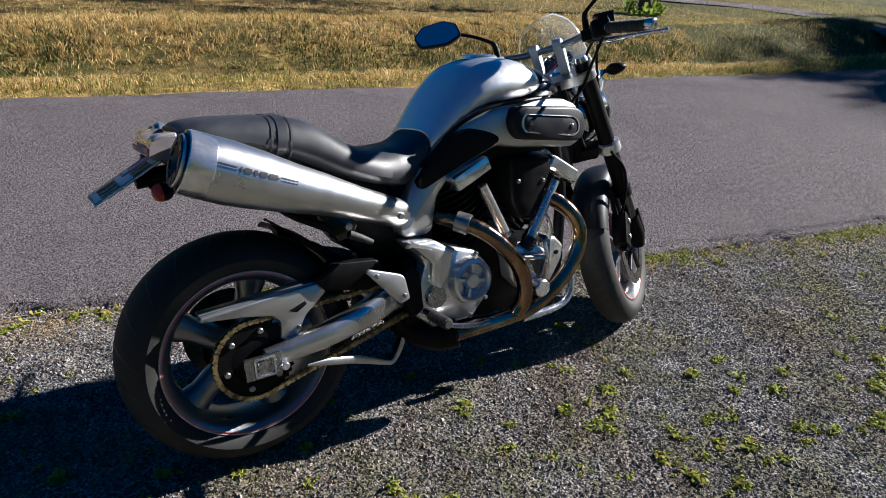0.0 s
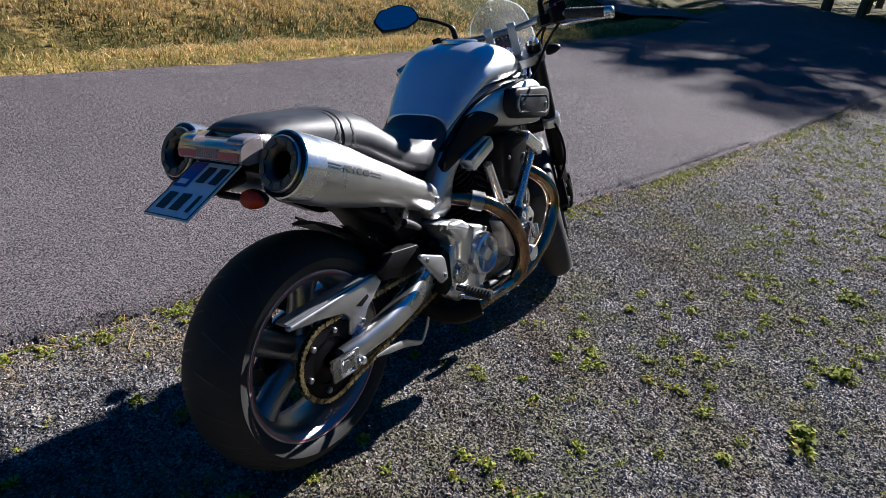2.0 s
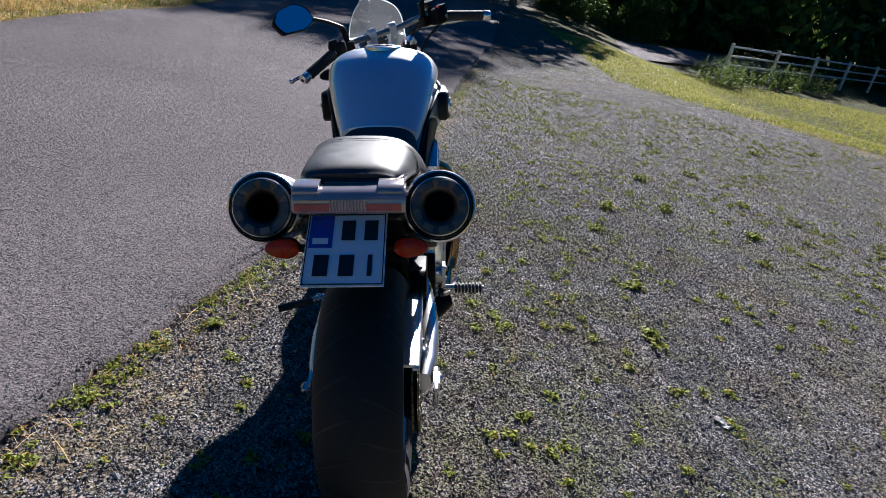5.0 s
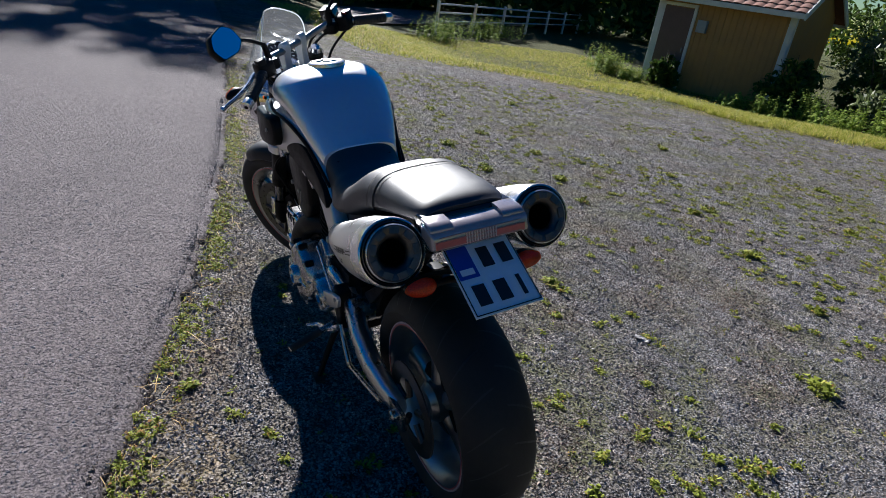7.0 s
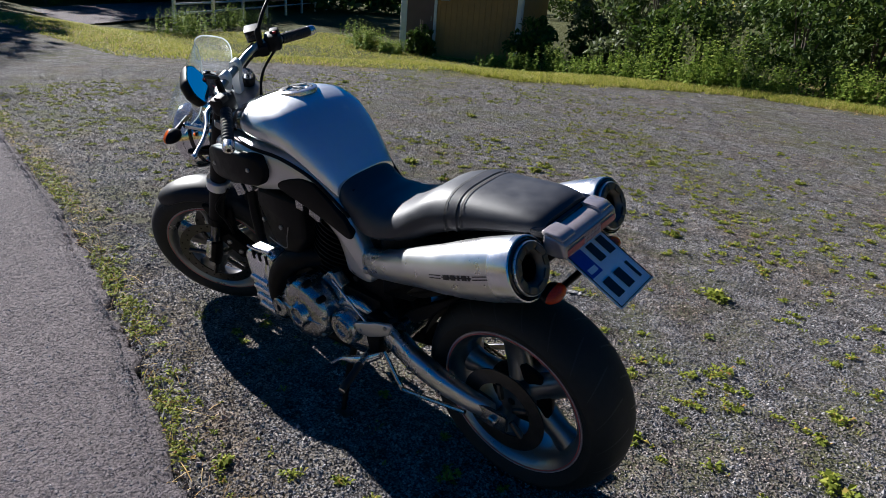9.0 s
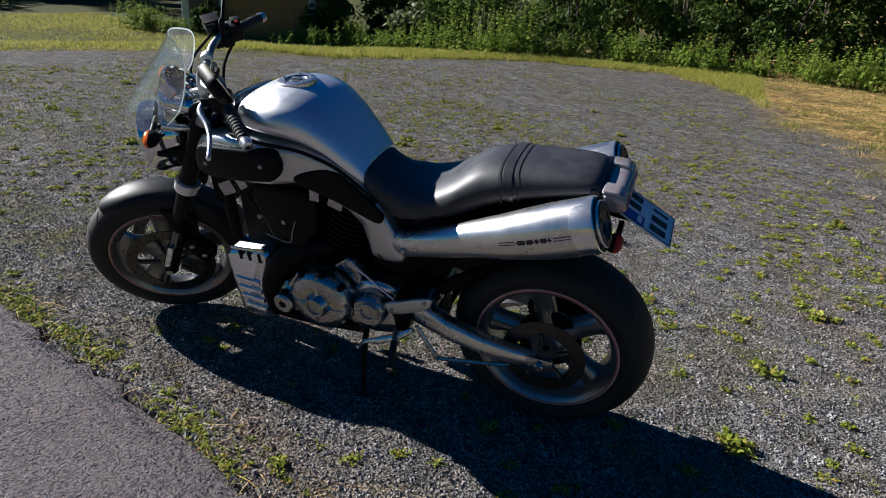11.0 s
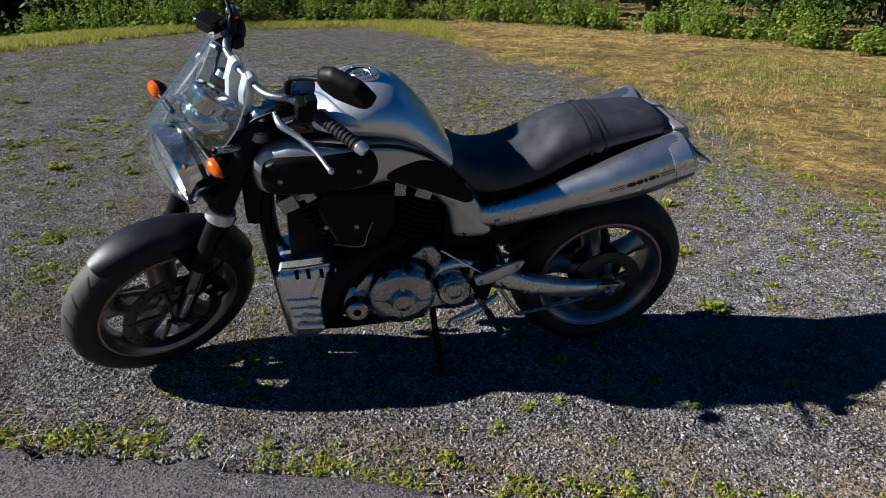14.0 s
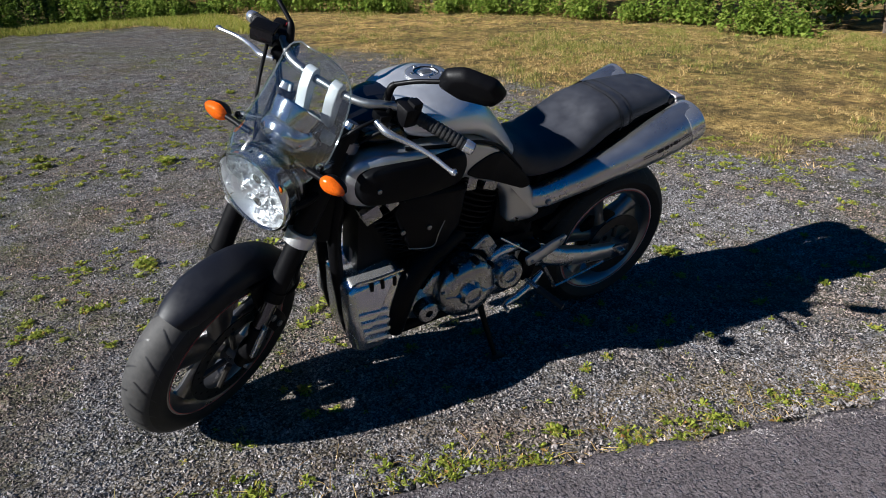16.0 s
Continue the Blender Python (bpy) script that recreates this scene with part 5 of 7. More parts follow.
part("peg_rubber", merge(*[lathe([(0.010, -0.225 - 0.011 * k), (0.0165, -0.226 - 0.011 * k), (0.0165, -0.232 - 0.011 * k), (0.010, -0.234 - 0.011 * k)], (0.542, 0, 0.344), 14) for k in range(8)]), rubber_grip, peg_r)
part("brake_pedal", tube([(0.56, -0.185, 0.31), (0.62, -0.205, 0.285), (0.70, -0.225, 0.272), (0.735, -0.24, 0.280)], 0.008, 8), cast_alloy, bike)
heel_l = part("heel_plate", plate([(0.399, 0.482), (0.408, 0.489), (0.468, 0.470), (0.492, 0.458), (0.562, 0.430), (0.548, 0.396), (0.500, 0.405), (0.440, 0.434), (0.412, 0.452)], 0.176, 0.187, 0.003, 1), frame_paint, bike, "silver heel plate")
for p in ((0.424, 0.472), (0.535, 0.414)):
    part("heel_bolt", disc_bolt((p[0], 0.188, p[1]), 0.007, 0.004, 1), steel, heel_l)
part("peg_bracket", plate([(0.48, 0.45), (0.53, 0.46), (0.55, 0.40), (0.54, 0.31), (0.50, 0.31), (0.485, 0.38)], 0.12, 0.160, 0.006, 1), matt_black, bike)
peg_l = part("footpeg", rod((0.53, 0.17, 0.325), (0.485, 0.325, 0.305), 0.010, 12), cast_alloy, bike, "ribbed rider footpeg")
part("peg_rubber", tube([(0.515, 0.222, 0.318), (0.485, 0.325, 0.305)], 0.0115, 12, 1, ease=False), rubber_grip, peg_l)
part("shift_lever", tube([(0.47, 0.175, 0.345), (0.52, 0.185, 0.312), (0.58, 0.195, 0.285), (0.630, 0.20, 0.268), (0.640, 0.235, 0.268)], [0.009, 0.014, 0.013, 0.007, 0.006], 10, 4), bright_alloy, bike)
part("shift_rod", rod((0.668, 0.160, 0.528), (0.523, 0.165, 0.428), 0.0038, 10), bright_alloy, bike)
part("stay_bar", tube([(0.46, 0.17, 0.36), (0.40, 0.175, 0.27), (0.37, 0.172, 0.255), (0.16, 0.165, 0.292)], 0.007, 8), cast_alloy, bike)
part("lower_blade", tube([(0.190, -0.165, 0.276), (0.26, -0.155, 0.262), (0.36, -0.125, 0.225), (0.455, -0.098, 0.176), (0.482, -0.092, 0.172), (0.505, -0.091, 0.200), (0.522, -0.091, 0.235)], [0.003, 0.011, 0.012, 0.007, 0.007, 0.008, 0.008], 10, 4, flat=0.5), silencer_metal, bike, "thin bent silver brake stay")
stand = part("side_stand", tube([(0.675, 0.10, 0.25), (0.665, 0.155, 0.160), (0.645, 0.215, 0.052)], [0.012, 0.011, 0.009], 12), matt_black, bike, "black side stand lowered onto the gravel")
part("stand_foot", moved(block((0.055, 0.035, 0.008), (0, 0, 0), 0.003), pose(0.640, 0.220, 0.047, 11, 0, 0)), dark_steel, stand)
part("rear_shock", tube([(0.62, 0.0, 0.30), (0.42, 0.0, 0.34)], 0.04, 16, 1, ease=False), matt_black, bike)

# -- fork and front end (steered) --
def on_fork(z, y=0.0, off=0.037):
    """A point of the fork line at height z."""
    return Vector((AXIS_FOOT.x - z * math.tan(RAKE) + off, y, z))


for s in (1, -1):
    y = 0.105 * s
    leg = steer_part("fork_leg", tube([on_fork(0.985, y), on_fork(0.52, y)], 0.0285, 20, 1, ease=False), black_plastic, bike, "black upside-down fork leg")
    steer_part("stanchion", tube([on_fork(0.53, y), on_fork(0.36, y)], 0.0215, 20, 1, ease=False), dark_chrome, leg, "dark chrome stanchion")
    steer_part("fork_foot", tube([on_fork(0.415, y), on_fork(0.34, y), (FA.x, y * 0.93, FA.z - 0.01)], [0.027, 0.030, 0.024], 14, 3), matt_black, leg)
    steer_part("fork_seal", tube([on_fork(0.535, y), on_fork(0.505, y)], 0.031, 20, 1, ease=False), matt_black, leg)
    steer_part("fork_cap", tube([on_fork(0.985, y), on_fork(1.000, y)], [0.022, 0.018], 18, 1, ease=False), bright_alloy, leg)
    steer_part("fork_blade", moved(block((0.020, 0.012, 0.10), (0, 0, 0), 0.004), pose(*(on_fork(0.39, y * 1.24, 0.052)), 0, -25, 0)), bright_alloy if s > 0 else matt_black, leg)
    cal = steer_part("brake_caliper", moved(merge(block((0.060, 0.055, 0.125), (0, 0, 0), 0.014), block((0.02, 0.03, 0.15), (0.02, 0.0, 0), 0.006)), pose(FA.x - 0.125, 0.078 * s, FA.z + 0.075, 0, 30, 0)), matt_black, bike, "black four-piston brake caliper")
    for k in (-1, 1):
        steer_part("caliper_bolt", moved(disc_bolt((0.0, 0.030 * s, 0.03 * k), 0.010, 0.005, s), pose(FA.x - 0.125, 0.078 * s, FA.z + 0.075, 0, 30, 0)), steel, cal)
    steer_part("brake_hose", tube([(FA.x - 0.13, 0.09 * s, FA.z + 0.13), (FA.x - 0.16, 0.13 * s, FA.z + 0.22), (FA.x - 0.15, 0.135 * s, FA.z + 0.30), on_fork(0.67, 0.12 * s, -0.01)], 0.005, 8), black_plastic, bike)
    steer_part("wheel_axle_nut", lathe([(0, 0.128 * s), (0.012, 0.128 * s), (0.014, 0.12 * s), (0.014, 0.05 * s)], FA, 16), steel, bike)


def clamp(z, name, w, h):
    c = on_fork(z)
    pts = []
    rings = []
    for dz in (-h / 2, h / 2):
        row = []
        for k in range(28):
            a = 2 * math.pi * k / 28
            row.append(c + Vector((math.cos(RAKE), 0, math.sin(RAKE))) * (0.043 * math.copysign(abs(math.cos(a)) ** 0.8, math.cos(a)) - 0.012) + Vector((0, 1, 0)) * (w * math.copysign(abs(math.sin(a)) ** 0.6, math.sin(a))) + AXIS * dz)
        rings.append(row)
    b = bmesh.new()
    add_rings(b, rings)
    bmesh.ops.bevel(b, geom=[e for e in b.edges if len(e.link_faces) == 2 and max(len(f.verts) for f in e.link_faces) > 4], offset=0.004, segments=2, affect="EDGES")
    return steer_part(name, b, steel, bike, "silver alloy triple clamp")


clamp(0.945, "upper_clamp", 0.142, 0.032)
for s in (1, -1):
    c = on_fork(0.690, 0.105 * s)
    steer_part("lower_clamp", tube([c - AXIS * 0.020, c - AXIS * 0.017, c + AXIS * 0.017, c + AXIS * 0.020], [0.036, 0.0405, 0.0405, 0.036], 24, 1, ease=False), satin_alloy, bike, "silver lower fork clamp")
steer_part("lower_yoke", moved(block((0.075, 0.150, 0.040), (0, 0, 0), 0.010), pose(*on_fork(0.690, 0, 0.012), 0, -25, 0)), matt_black, bike)
steer_part("steering_head", tube([Vector((AXIS_FOOT.x, 0, 0)) + AXIS * 0.74, Vector((AXIS_FOOT.x, 0, 0)) + AXIS * 1.03], 0.035, 16, 1, ease=False), matt_black, bike)
fender_prof = []
for k in range(13):
    a = -1 + 2 * k / 12
    fender_prof.append((0.321 - 0.050 * abs(a) ** 2.4, 0.068 * math.sin(a * math.pi / 2)))
fender_prof += [(r - 0.004, y * 0.95) for r, y in fender_prof[::-1]]
fb = lathe(fender_prof, FA, 40, (57, 158), True)
for v in fb.verts:
    a = math.atan2(v.co.z - FA.z, v.co.x - FA.x)
    taper = min(1, max(0.0, (a - radians(56)) / radians(20)) ** 0.5 * 0.45 + 0.55)
    v.co.y *= taper
    sag = (1 - taper) * 0.012
    v.co.z -= sag
fender = steer_part("front_fender", fb, satin_fender, bike, "dark satin front fender")
for s in (1, -1):
    steer_part("fender_stay", plate([(FA.x - 0.04, FA.z + 0.26), (FA.x - 0.16, FA.z + 0.24), (FA.x - 0.14, FA.z + 0.13), (FA.x - 0.08, FA.z + 0.13)], 0.066, 0.080, 0.003, s), matt_black, fender)

# -- headlight, screen, gauge --
HL = pose(1.420, 0, 0.824, 0, 0, 0) @ pose(0, 0, 0, 0, 6, 0) @ Matrix.Rotation(radians(-90), 4, "Z") @ Matrix.Scale(1.11, 4)   # lathe y looks ahead
headlight = steer_part("headlight", moved(lathe([(0.0, -0.115), (0.045, -0.110), (0.078, -0.085), (0.096, -0.040), (0.100, 0.0), (0.103, 0.008), (0.103, 0.020), (0.097, 0.024), (0.094, 0.018)], n=48), HL), chrome, bike, "round chrome headlight with clear domed lens")
steer_part("reflector", moved(lathe([(0.0, -0.032), (0.03, -0.028), (0.055, -0.018), (0.075, -0.006), (0.092, 0.012), (0.094, 0.018)], n=48), HL), reflector, headlight, "faceted mirror reflector")
steer_part("lamp_ring", moved(lathe([(0.094, 0.018), (0.1035, 0.022), (0.1045, 0.012), (0.101, 0.0)], n=48), HL), chrome, headlight)
steer_part("cup_band", moved(lathe([(0.0975, -0.036), (0.0995, -0.034), (0.1005, -0.026), (0.0990, -0.024)], n=48), HL), gloss_black, headlight, "black band round the lamp cup")
steer_part("lens", moved(lathe([(0.0, 0.058), (0.03, 0.056), (0.06, 0.048), (0.085, 0.034), (0.098, 0.020)], n=48), HL), lamp_glass, headlight, "clear domed lens")
facets = []
rr = random.Random(5)
for k in range(170):
    a, r = rr.uniform(0, 6.28), 0.090 * math.sqrt(rr.uniform(0.02, 1.0))
    facets.append(moved(block((rr.uniform(0.006, 0.018), 0.004, rr.uniform(0.010, 0.022)), (0, 0, 0), 0.0015), HL @ Matrix.Translation((r * math.cos(a), -0.026 + r * r * 4.6, r * math.sin(a))) @ pose(0, 0, 0, rr.uniform(-50, 50), rr.uniform(0, 90), rr.uniform(-50, 50))))
steer_part("reflector_facet", merge(*facets), reflector, headlight)
for z in (0.032, -0.042):
    steer_part("bulb_shield", moved(lathe([(0.0, 0.006), (0.012, 0.004), (0.016, -0.006), (0.012, -0.03)], (0, 0, z), 20), HL), chrome, headlight)
SCREEN = ((0.900, 1.494, 0.112, 0.085), (0.944, 1.486, 0.139, 0.128), (0.985, 1.456, 0.132, 0.152), (1.040, 1.405, 0.124, 0.135), (1.102, 1.345, 0.112, 0.098), (1.145, 1.306, 0.085, 0.060), (1.172, 1.284, 0.044, 0.020))
rows = []
for z, x, w, back in SCREEN:
    rows.append((z, x, w, back))
zs = smooth_path([(r[0], r[1], 0) for r in rows], 5)
ws = smooth_path([(r[2], r[3], 0) for r in rows], 5)
sb = bmesh.new()
grid = []
for p, w in zip(zs, ws):
    grid.append([(p.y - w.y * (abs(u) ** 2.2), w.x * u * (1 - 0.06 * abs(u)), p.x - 0.012 * abs(u) ** 3) for u in (-1 + 2 * i / 20 for i in range(21))])
add_rings(sb, grid, closed=False)
screen = steer_part("windscreen", sb, clear_screen, bike, "clear curved plastic flyscreen", smooth=80)
edge_pts = [g[0] for g in grid[::4]] + [grid[-1][0]] + grid[-1][4:17:4] + [grid[-1][-1]] + [g[-1] for g in grid[::-4]]
steer_part("screen_edge", tube(edge_pts, 0.0022, 6, 3), screen_rim, screen)
for s in (1, -1):
    steer_part("screen_bolt", disc_bolt((1.362, 0.134 * s, 0.944), 0.008, 0.004, s), matt_black, screen)
    steer_part("screen_stay", tube([(1.362, 0.130 * s, 0.944), (1.32, 0.120 * s, 0.925), on_fork(0.90, 0.10 * s)], 0.011, 10), bright_alloy, bike)
    steer_part("headlight_stay", tube([(1.41, 0.108 * s, 0.828), (1.37, 0.116 * s, 0.828), on_fork(0.82, 0.105 * s)], 0.010, 8), matt_black, bike)
GM = pose(1.300, 0, 1.000, 0, 0, 0) @ pose(0, 0, 0, 0, -42, 0) @ Matrix.Rotation(radians(90), 4, "X")   # lathe y looks up and back
gauge = steer_part("instrument", moved(lathe([(0.0, -0.055), (0.035, -0.052), (0.058, -0.035), (0.066, 0.0), (0.066, 0.012), (0.060, 0.016), (0.057, 0.010)], n=40), GM), chrome, bike, "round instrument in a chrome cup")
steer_part("dial", moved(lathe([(0.0, 0.006), (0.058, 0.006), (0.060, 0.010)], n=40), GM), dial_face, gauge, "dark dial with pale marks")
marks = [moved(block((0.002, 0.0014, 0.010), (0, 0.007, 0.047), 0), GM @ Matrix.Rotation(radians(-130 + 20 * k), 4, "Y")) for k in range(14)]
steer_part("dial_mark", merge(*marks), plate_white, gauge)
steer_part("needle", moved(block((0.002, 0.0015, 0.05), (0, 0.009, 0.02), 0), GM @ Matrix.Rotation(radians(-120), 4, "Y")), red_paint, gauge)
steer_part("gauge_shell", loft_x([(1.382, 0.955, 0.985, 0.03), (1.36, 0.925, 1.005, 0.066), (1.31, 0.912, 1.008, 0.080), (1.25, 0.92, 0.975, 0.074)], 4, power=2.2), chrome, gauge, "polished cowl round the instrument")

# -- handlebar --
bar_pts = [(1.210, 0, 1.050), (1.208, 0.06, 1.050), (1.200, 0.12, 1.056), (1.165, 0.175, 1.066), (1.128, 0.225, 1.050), (1.072, 0.368, 1.012)]
bar = steer_part("handlebar", merge(tube([(x, -y, z) for x, y, z in bar_pts[:0:-1]] + bar_pts, 0.0115, 14, 5)), steel, bike, "grey tubular handlebar")
for s in (1, -1):
    a, b = Vector((1.126, s * 0.232, 1.048)), Vector((1.078, s * 0.352, 1.016))
    d = (b - a).normalized()
    steer_part("grip", tube([a + (b - a) * f for f in [0.0] + [0.08 + 0.09 * k + e for k in range(10) for e in (0.0, 0.004, 0.040, 0.044)] + [1.0]], [0.0168] + [0.0168, 0.0182, 0.0182, 0.0168] * 10 + [0.0168], 18, 1, ease=False), rubber_grip, bar, "ribbed black rubber grip")
    end = steer_part("bar_end", tube([b + d * 0.001, b + d * 0.004, b + d * 0.026, b + d * 0.030], [0.0165, 0.018, 0.017, 0.012], 18, 1, ease=False), bright_alloy, bar, "alloy bar-end weight")
    steer_part("bar_end_bore", tube([b + d * 0.029, b + d * 0.0308], 0.006, 12, 1, ease=False), matt_black, end)
    # riser: a bowed silver post from the top clamp to the bar
    steer_part("riser", plate([(1.194, 1.066), (1.206, 1.078), (1.226, 1.070), (1.240, 1.030), (1.246, 0.962), (1.222, 0.958), (1.212, 1.012), (1.197, 1.046)], 0.028, 0.058, 0.005, s, corner=0.008), blasted_alloy, bike, "bowed silver handlebar riser")
    # switch housing, lever
    sw = steer_part("switch_housing", moved(merge(block((0.056, 0.062, 0.058), (0, 0, 0), 0.024, None, 4), block((0.030, 0.03, 0.022), (-0.012, 0.01 * s, 0.026), 0.006), block((0.034, 0.05, 0.036), (0.030, -0.036 * s, -0.006), 0.010)), pose(1.142, 0.205 * s, 1.055, 0, 0, -18 * s)), black_plastic, bar, "black switch housing")
    steer_part("switch_button", moved(block((0.012, 0.012, 0.010), (0, 0, 0), 0.003), pose(1.128, 0.205 * s, 1.085, 0, 0, 0)), red_paint if s < 0 else steel, sw)
    lever = steer_part("lever_perch", moved(block((0.034, 0.040, 0.024), (0, 0, 0), 0.007), pose(1.188, 0.165 * s, 1.040, 0, 0, -20 * s)), matt_black, bar)
    steer_part("lever", merge(tube([(1.205, 0.165 * s, 1.030), (1.212, 0.205 * s, 1.024), (1.192, 0.255 * s, 1.016), (1.178, 0.315 * s, 1.008), (1.177, 0.372 * s, 1.000), (1.176, 0.385 * s, 0.998)], [0.010, 0.0105, 0.008, 0.0065, 0.006, 0.008], 10, 5, flat=1.0), lathe([(0.0, -0.009), (0.006, -0.0075), (0.009, 0), (0.006, 0.0075), (0.0, 0.009)], (1.176, 0.388 * s, 0.998), 12)), bright_alloy, lever, "polished hand lever")
    # mirror
    stalk = steer_part("mirror", merge(tube([(1.165, 0.155 * s, 1.062), (1.163, 0.158 * s, 1.105), (1.158, 0.165 * s, 1.120)], [0.011, 0.010, 0.008], 10), tube([(1.158, 0.162 * s, 1.118), (1.150, 0.215 * s, 1.152), (1.138, 0.275 * s, 1.180)], 0.006, 10)), black_plastic, bike, "black hexagonal rear-view mirror on a stalk")
    hexa = [(-0.080, -0.022), (-0.070, 0.022), (-0.030, 0.044), (0.045, 0.038), (0.078, 0.006), (0.060, -0.034), (-0.030, -0.042)]
    hexa = [(x * s, z) for x, z in hexa]
    # mirror space: y looks back towards the rider
    def backed(ob_bm):
        return moved(ob_bm, Matrix.Translation((1.112, 0.340 * s, 1.190)) @ Matrix.Rotation(radians(90 + 24 * s), 4, "Z") @ Matrix.Rotation(radians(20), 4, "X"))
    hb = bmesh.new()
    ringsm = []
    for g, y in ((1.04, 0.012), (1.06, 0.004), (0.98, -0.010), (0.78, -0.019), (0.72, -0.020)):
        ringsm.append([(p.x * g, y, p.y * g) for p in round_outline(hexa, 0.010, 3)])
    add_rings(hb, ringsm)
    steer_part("mirror_shell", backed(hb), black_plastic, stalk, "black mirror housing")
    gb = bmesh.new()
    gb.faces.new([gb.verts.new((p.x * 0.98, 0.0132, p.y * 0.98)) for p in round_outline(hexa, 0.014, 3)])
    steer_part("mirror_glass", backed(gb), mirror_glass, stalk, "mirror glass that shows the sky", smooth=0)
steer_part("brake_reservoir", moved(block((0.050, 0.060, 0.034), (0, 0, 0), 0.007), pose(1.205, -0.205, 1.085, 0, 0, 22)), gloss_black, bar, "black brake fluid reservoir")
steer_part("reservoir_lid", moved(block((0.052, 0.062, 0.006), (0, 0, 0), 0.002), pose(1.205, -0.205, 1.104, 0, 0, 22)), black_plastic, bar)
for pts in ([(1.19, -0.17, 1.04), (1.24, -0.12, 1.00), (1.27, -0.08, 0.93), (1.25, -0.05, 0.85)], [(1.19, 0.17, 1.04), (1.25, 0.13, 1.0), (1.28, 0.09, 0.93), (1.25, 0.05, 0.85)], [(1.14, -0.21, 1.03), (1.19, -0.15, 0.97), (1.20, -0.10, 0.90), (1.17, -0.06, 0.86)], [(1.14, 0.21, 1.03), (1.20, 0.15, 0.97), (1.21, 0.10, 0.90), (1.17, 0.06, 0.86)], [(1.21, -0.19, 1.06), (1.29, -0.14, 0.99), (1.31, -0.12, 0.86), (1.34, -0.115, 0.72), (1.36, -0.11, 0.66)]):
    steer_part("control_cable", tube(pts, 0.0048, 8, 6), black_plastic, bike)


# ---- the ground ----
def piecewise(x, pts):
    for (a, p), (b, q) in zip(pts, pts[1:]):
        if x <= b:
            return p + (q - p) * (x - a) / (b - a)
    return pts[-1][1]


NEAR = ((-300.0, 60.0), (-40.0, 8.0), (-12.0, 3.2), (-3.0, 1.62), (-0.5, 1.10), (0.0, 0.955), (0.7, 0.790), (1.1, 0.665), (1.63, 0.520), (2.24, 0.400), (3.1, 0.220), (5.2, -0.09), (7.3, -0.34), (8.8, -0.50), (11.2, -0.86), (21.8, -1.75), (24.0, -1.6), (30.0, 0.9), (45.0, 9.0), (300.0, 140.0))
FAR = ((-300.0, 64.0), (-40.0, 11.8), (-12.0, 6.6), (-3.0, 5.15), (-0.45, 4.74), (1.2, 4.53), (2.8, 4.26), (6.7, 3.92), (8.3, 3.68), (11.0, 3.55), (14.0, 3.7), (17.0, 4.3), (20.0, 4.9), (25.0, 5.2), (30.0, 7.0), (45.0, 15.0), (300.0, 148.0))
LOT = [(60, -7.0), (30, -3.8), (22, -2.6), (14, -3.0), (9.6, -3.0), (8.4, -5.0), (7.3, -6.8), (5.4, -7.9), (4.6, -9.2), (2.9, -10.6), (0.7, -11.0), (-0.6, -9.4), (-1.5, -6.5), (-2.25, -4.7), (-2.5, -3.4), (-2.2, -2.0), (-2.5, -1.1), (-3.6, -0.7), (-6.0, -0.3), (-12.0, 1.5), (-40.0, 6.0), (-40.0, 9.0), (-12.0, 4.5), (0, 2.5), (10, 1.0), (60, 0)]


def inside_distance(px, py, poly):
    """Signed distance to a polygon for arrays, positive inside."""
    d = np.full(px.shape, 1e9)
    inside = np.zeros(px.shape, bool)
    n = len(poly)
    for i in range(n):
        ax, ay = poly[i]
        bx, by = poly[(i + 1) % n]
        ex, ey = bx - ax, by - ay
        t = np.clip(((px - ax) * ex + (py - ay) * ey) / (ex * ex + ey * ey), 0, 1)
        d = np.minimum(d, np.hypot(px - ax - t * ex, py - ay - t * ey))
        cross = ((ay > py) != (by > py)) & (px < (bx - ax) * (py - ay) / (by - ay + 1e-12) + ax)
        inside ^= cross
    return np.where(inside, d, -d)


def wavy(x, y, seed=0):
    """Smooth pseudo-noise of about unit size, for arrays."""
    r = np.random.RandomState(seed)
    out = 0
    for k in range(7):
        a, f, p = r.uniform(0, 6.28), 0.5 * 1.7 ** k, r.uniform(0, 6.28)
        out = out + np.sin((x * np.cos(a) + y * np.sin(a)) * f + p + 1.3 * np.sin(f * 0.7 * (y * np.cos(a) - x * np.sin(a)) + p)) / (1.25 ** k)
    return out / 3.0


def ground_z(x, y):
    """Height of the ground sheet: flat by the motorcycle, a dip beyond the lot, a low field beyond the road."""
    x, y = np.asarray(x, float), np.asarray(y, float)
    lot = inside_distance(x, y, LOT)
    near = np.interp(x, [p[0] for p in NEAR], [p[1] for p in NEAR])
    far = np.interp(x, [p[0] for p in FAR], [p[1] for p in FAR])
    z = 0.006 * wavy(x * 1.3, y * 1.3, 3)
    beyond = np.clip((-lot - 0.4) / 4.0, 0, 1) * (y < near)
    z = z - 0.42 * beyond * beyond * (3 - 2 * beyond) * np.clip((x + 1.5) / 4.0, 0, 1)
    field = np.clip((y - far) / 1.2, 0, 1)
    z = z + field * (0.06 * wavy(x * 0.5, y * 0.5, 5) + 0.025 * wavy(x * 1.8, y * 1.8, 6) - 0.34 * np.exp(-((y - far - 1.9) / 0.75) ** 2) + 0.20 * np.exp(-((y - far - 3.6) / 0.9) ** 2))
    road = (y > near - 0.02) & (y < far + 0.02)
    z = np.where(road, -0.03, z)
    return z


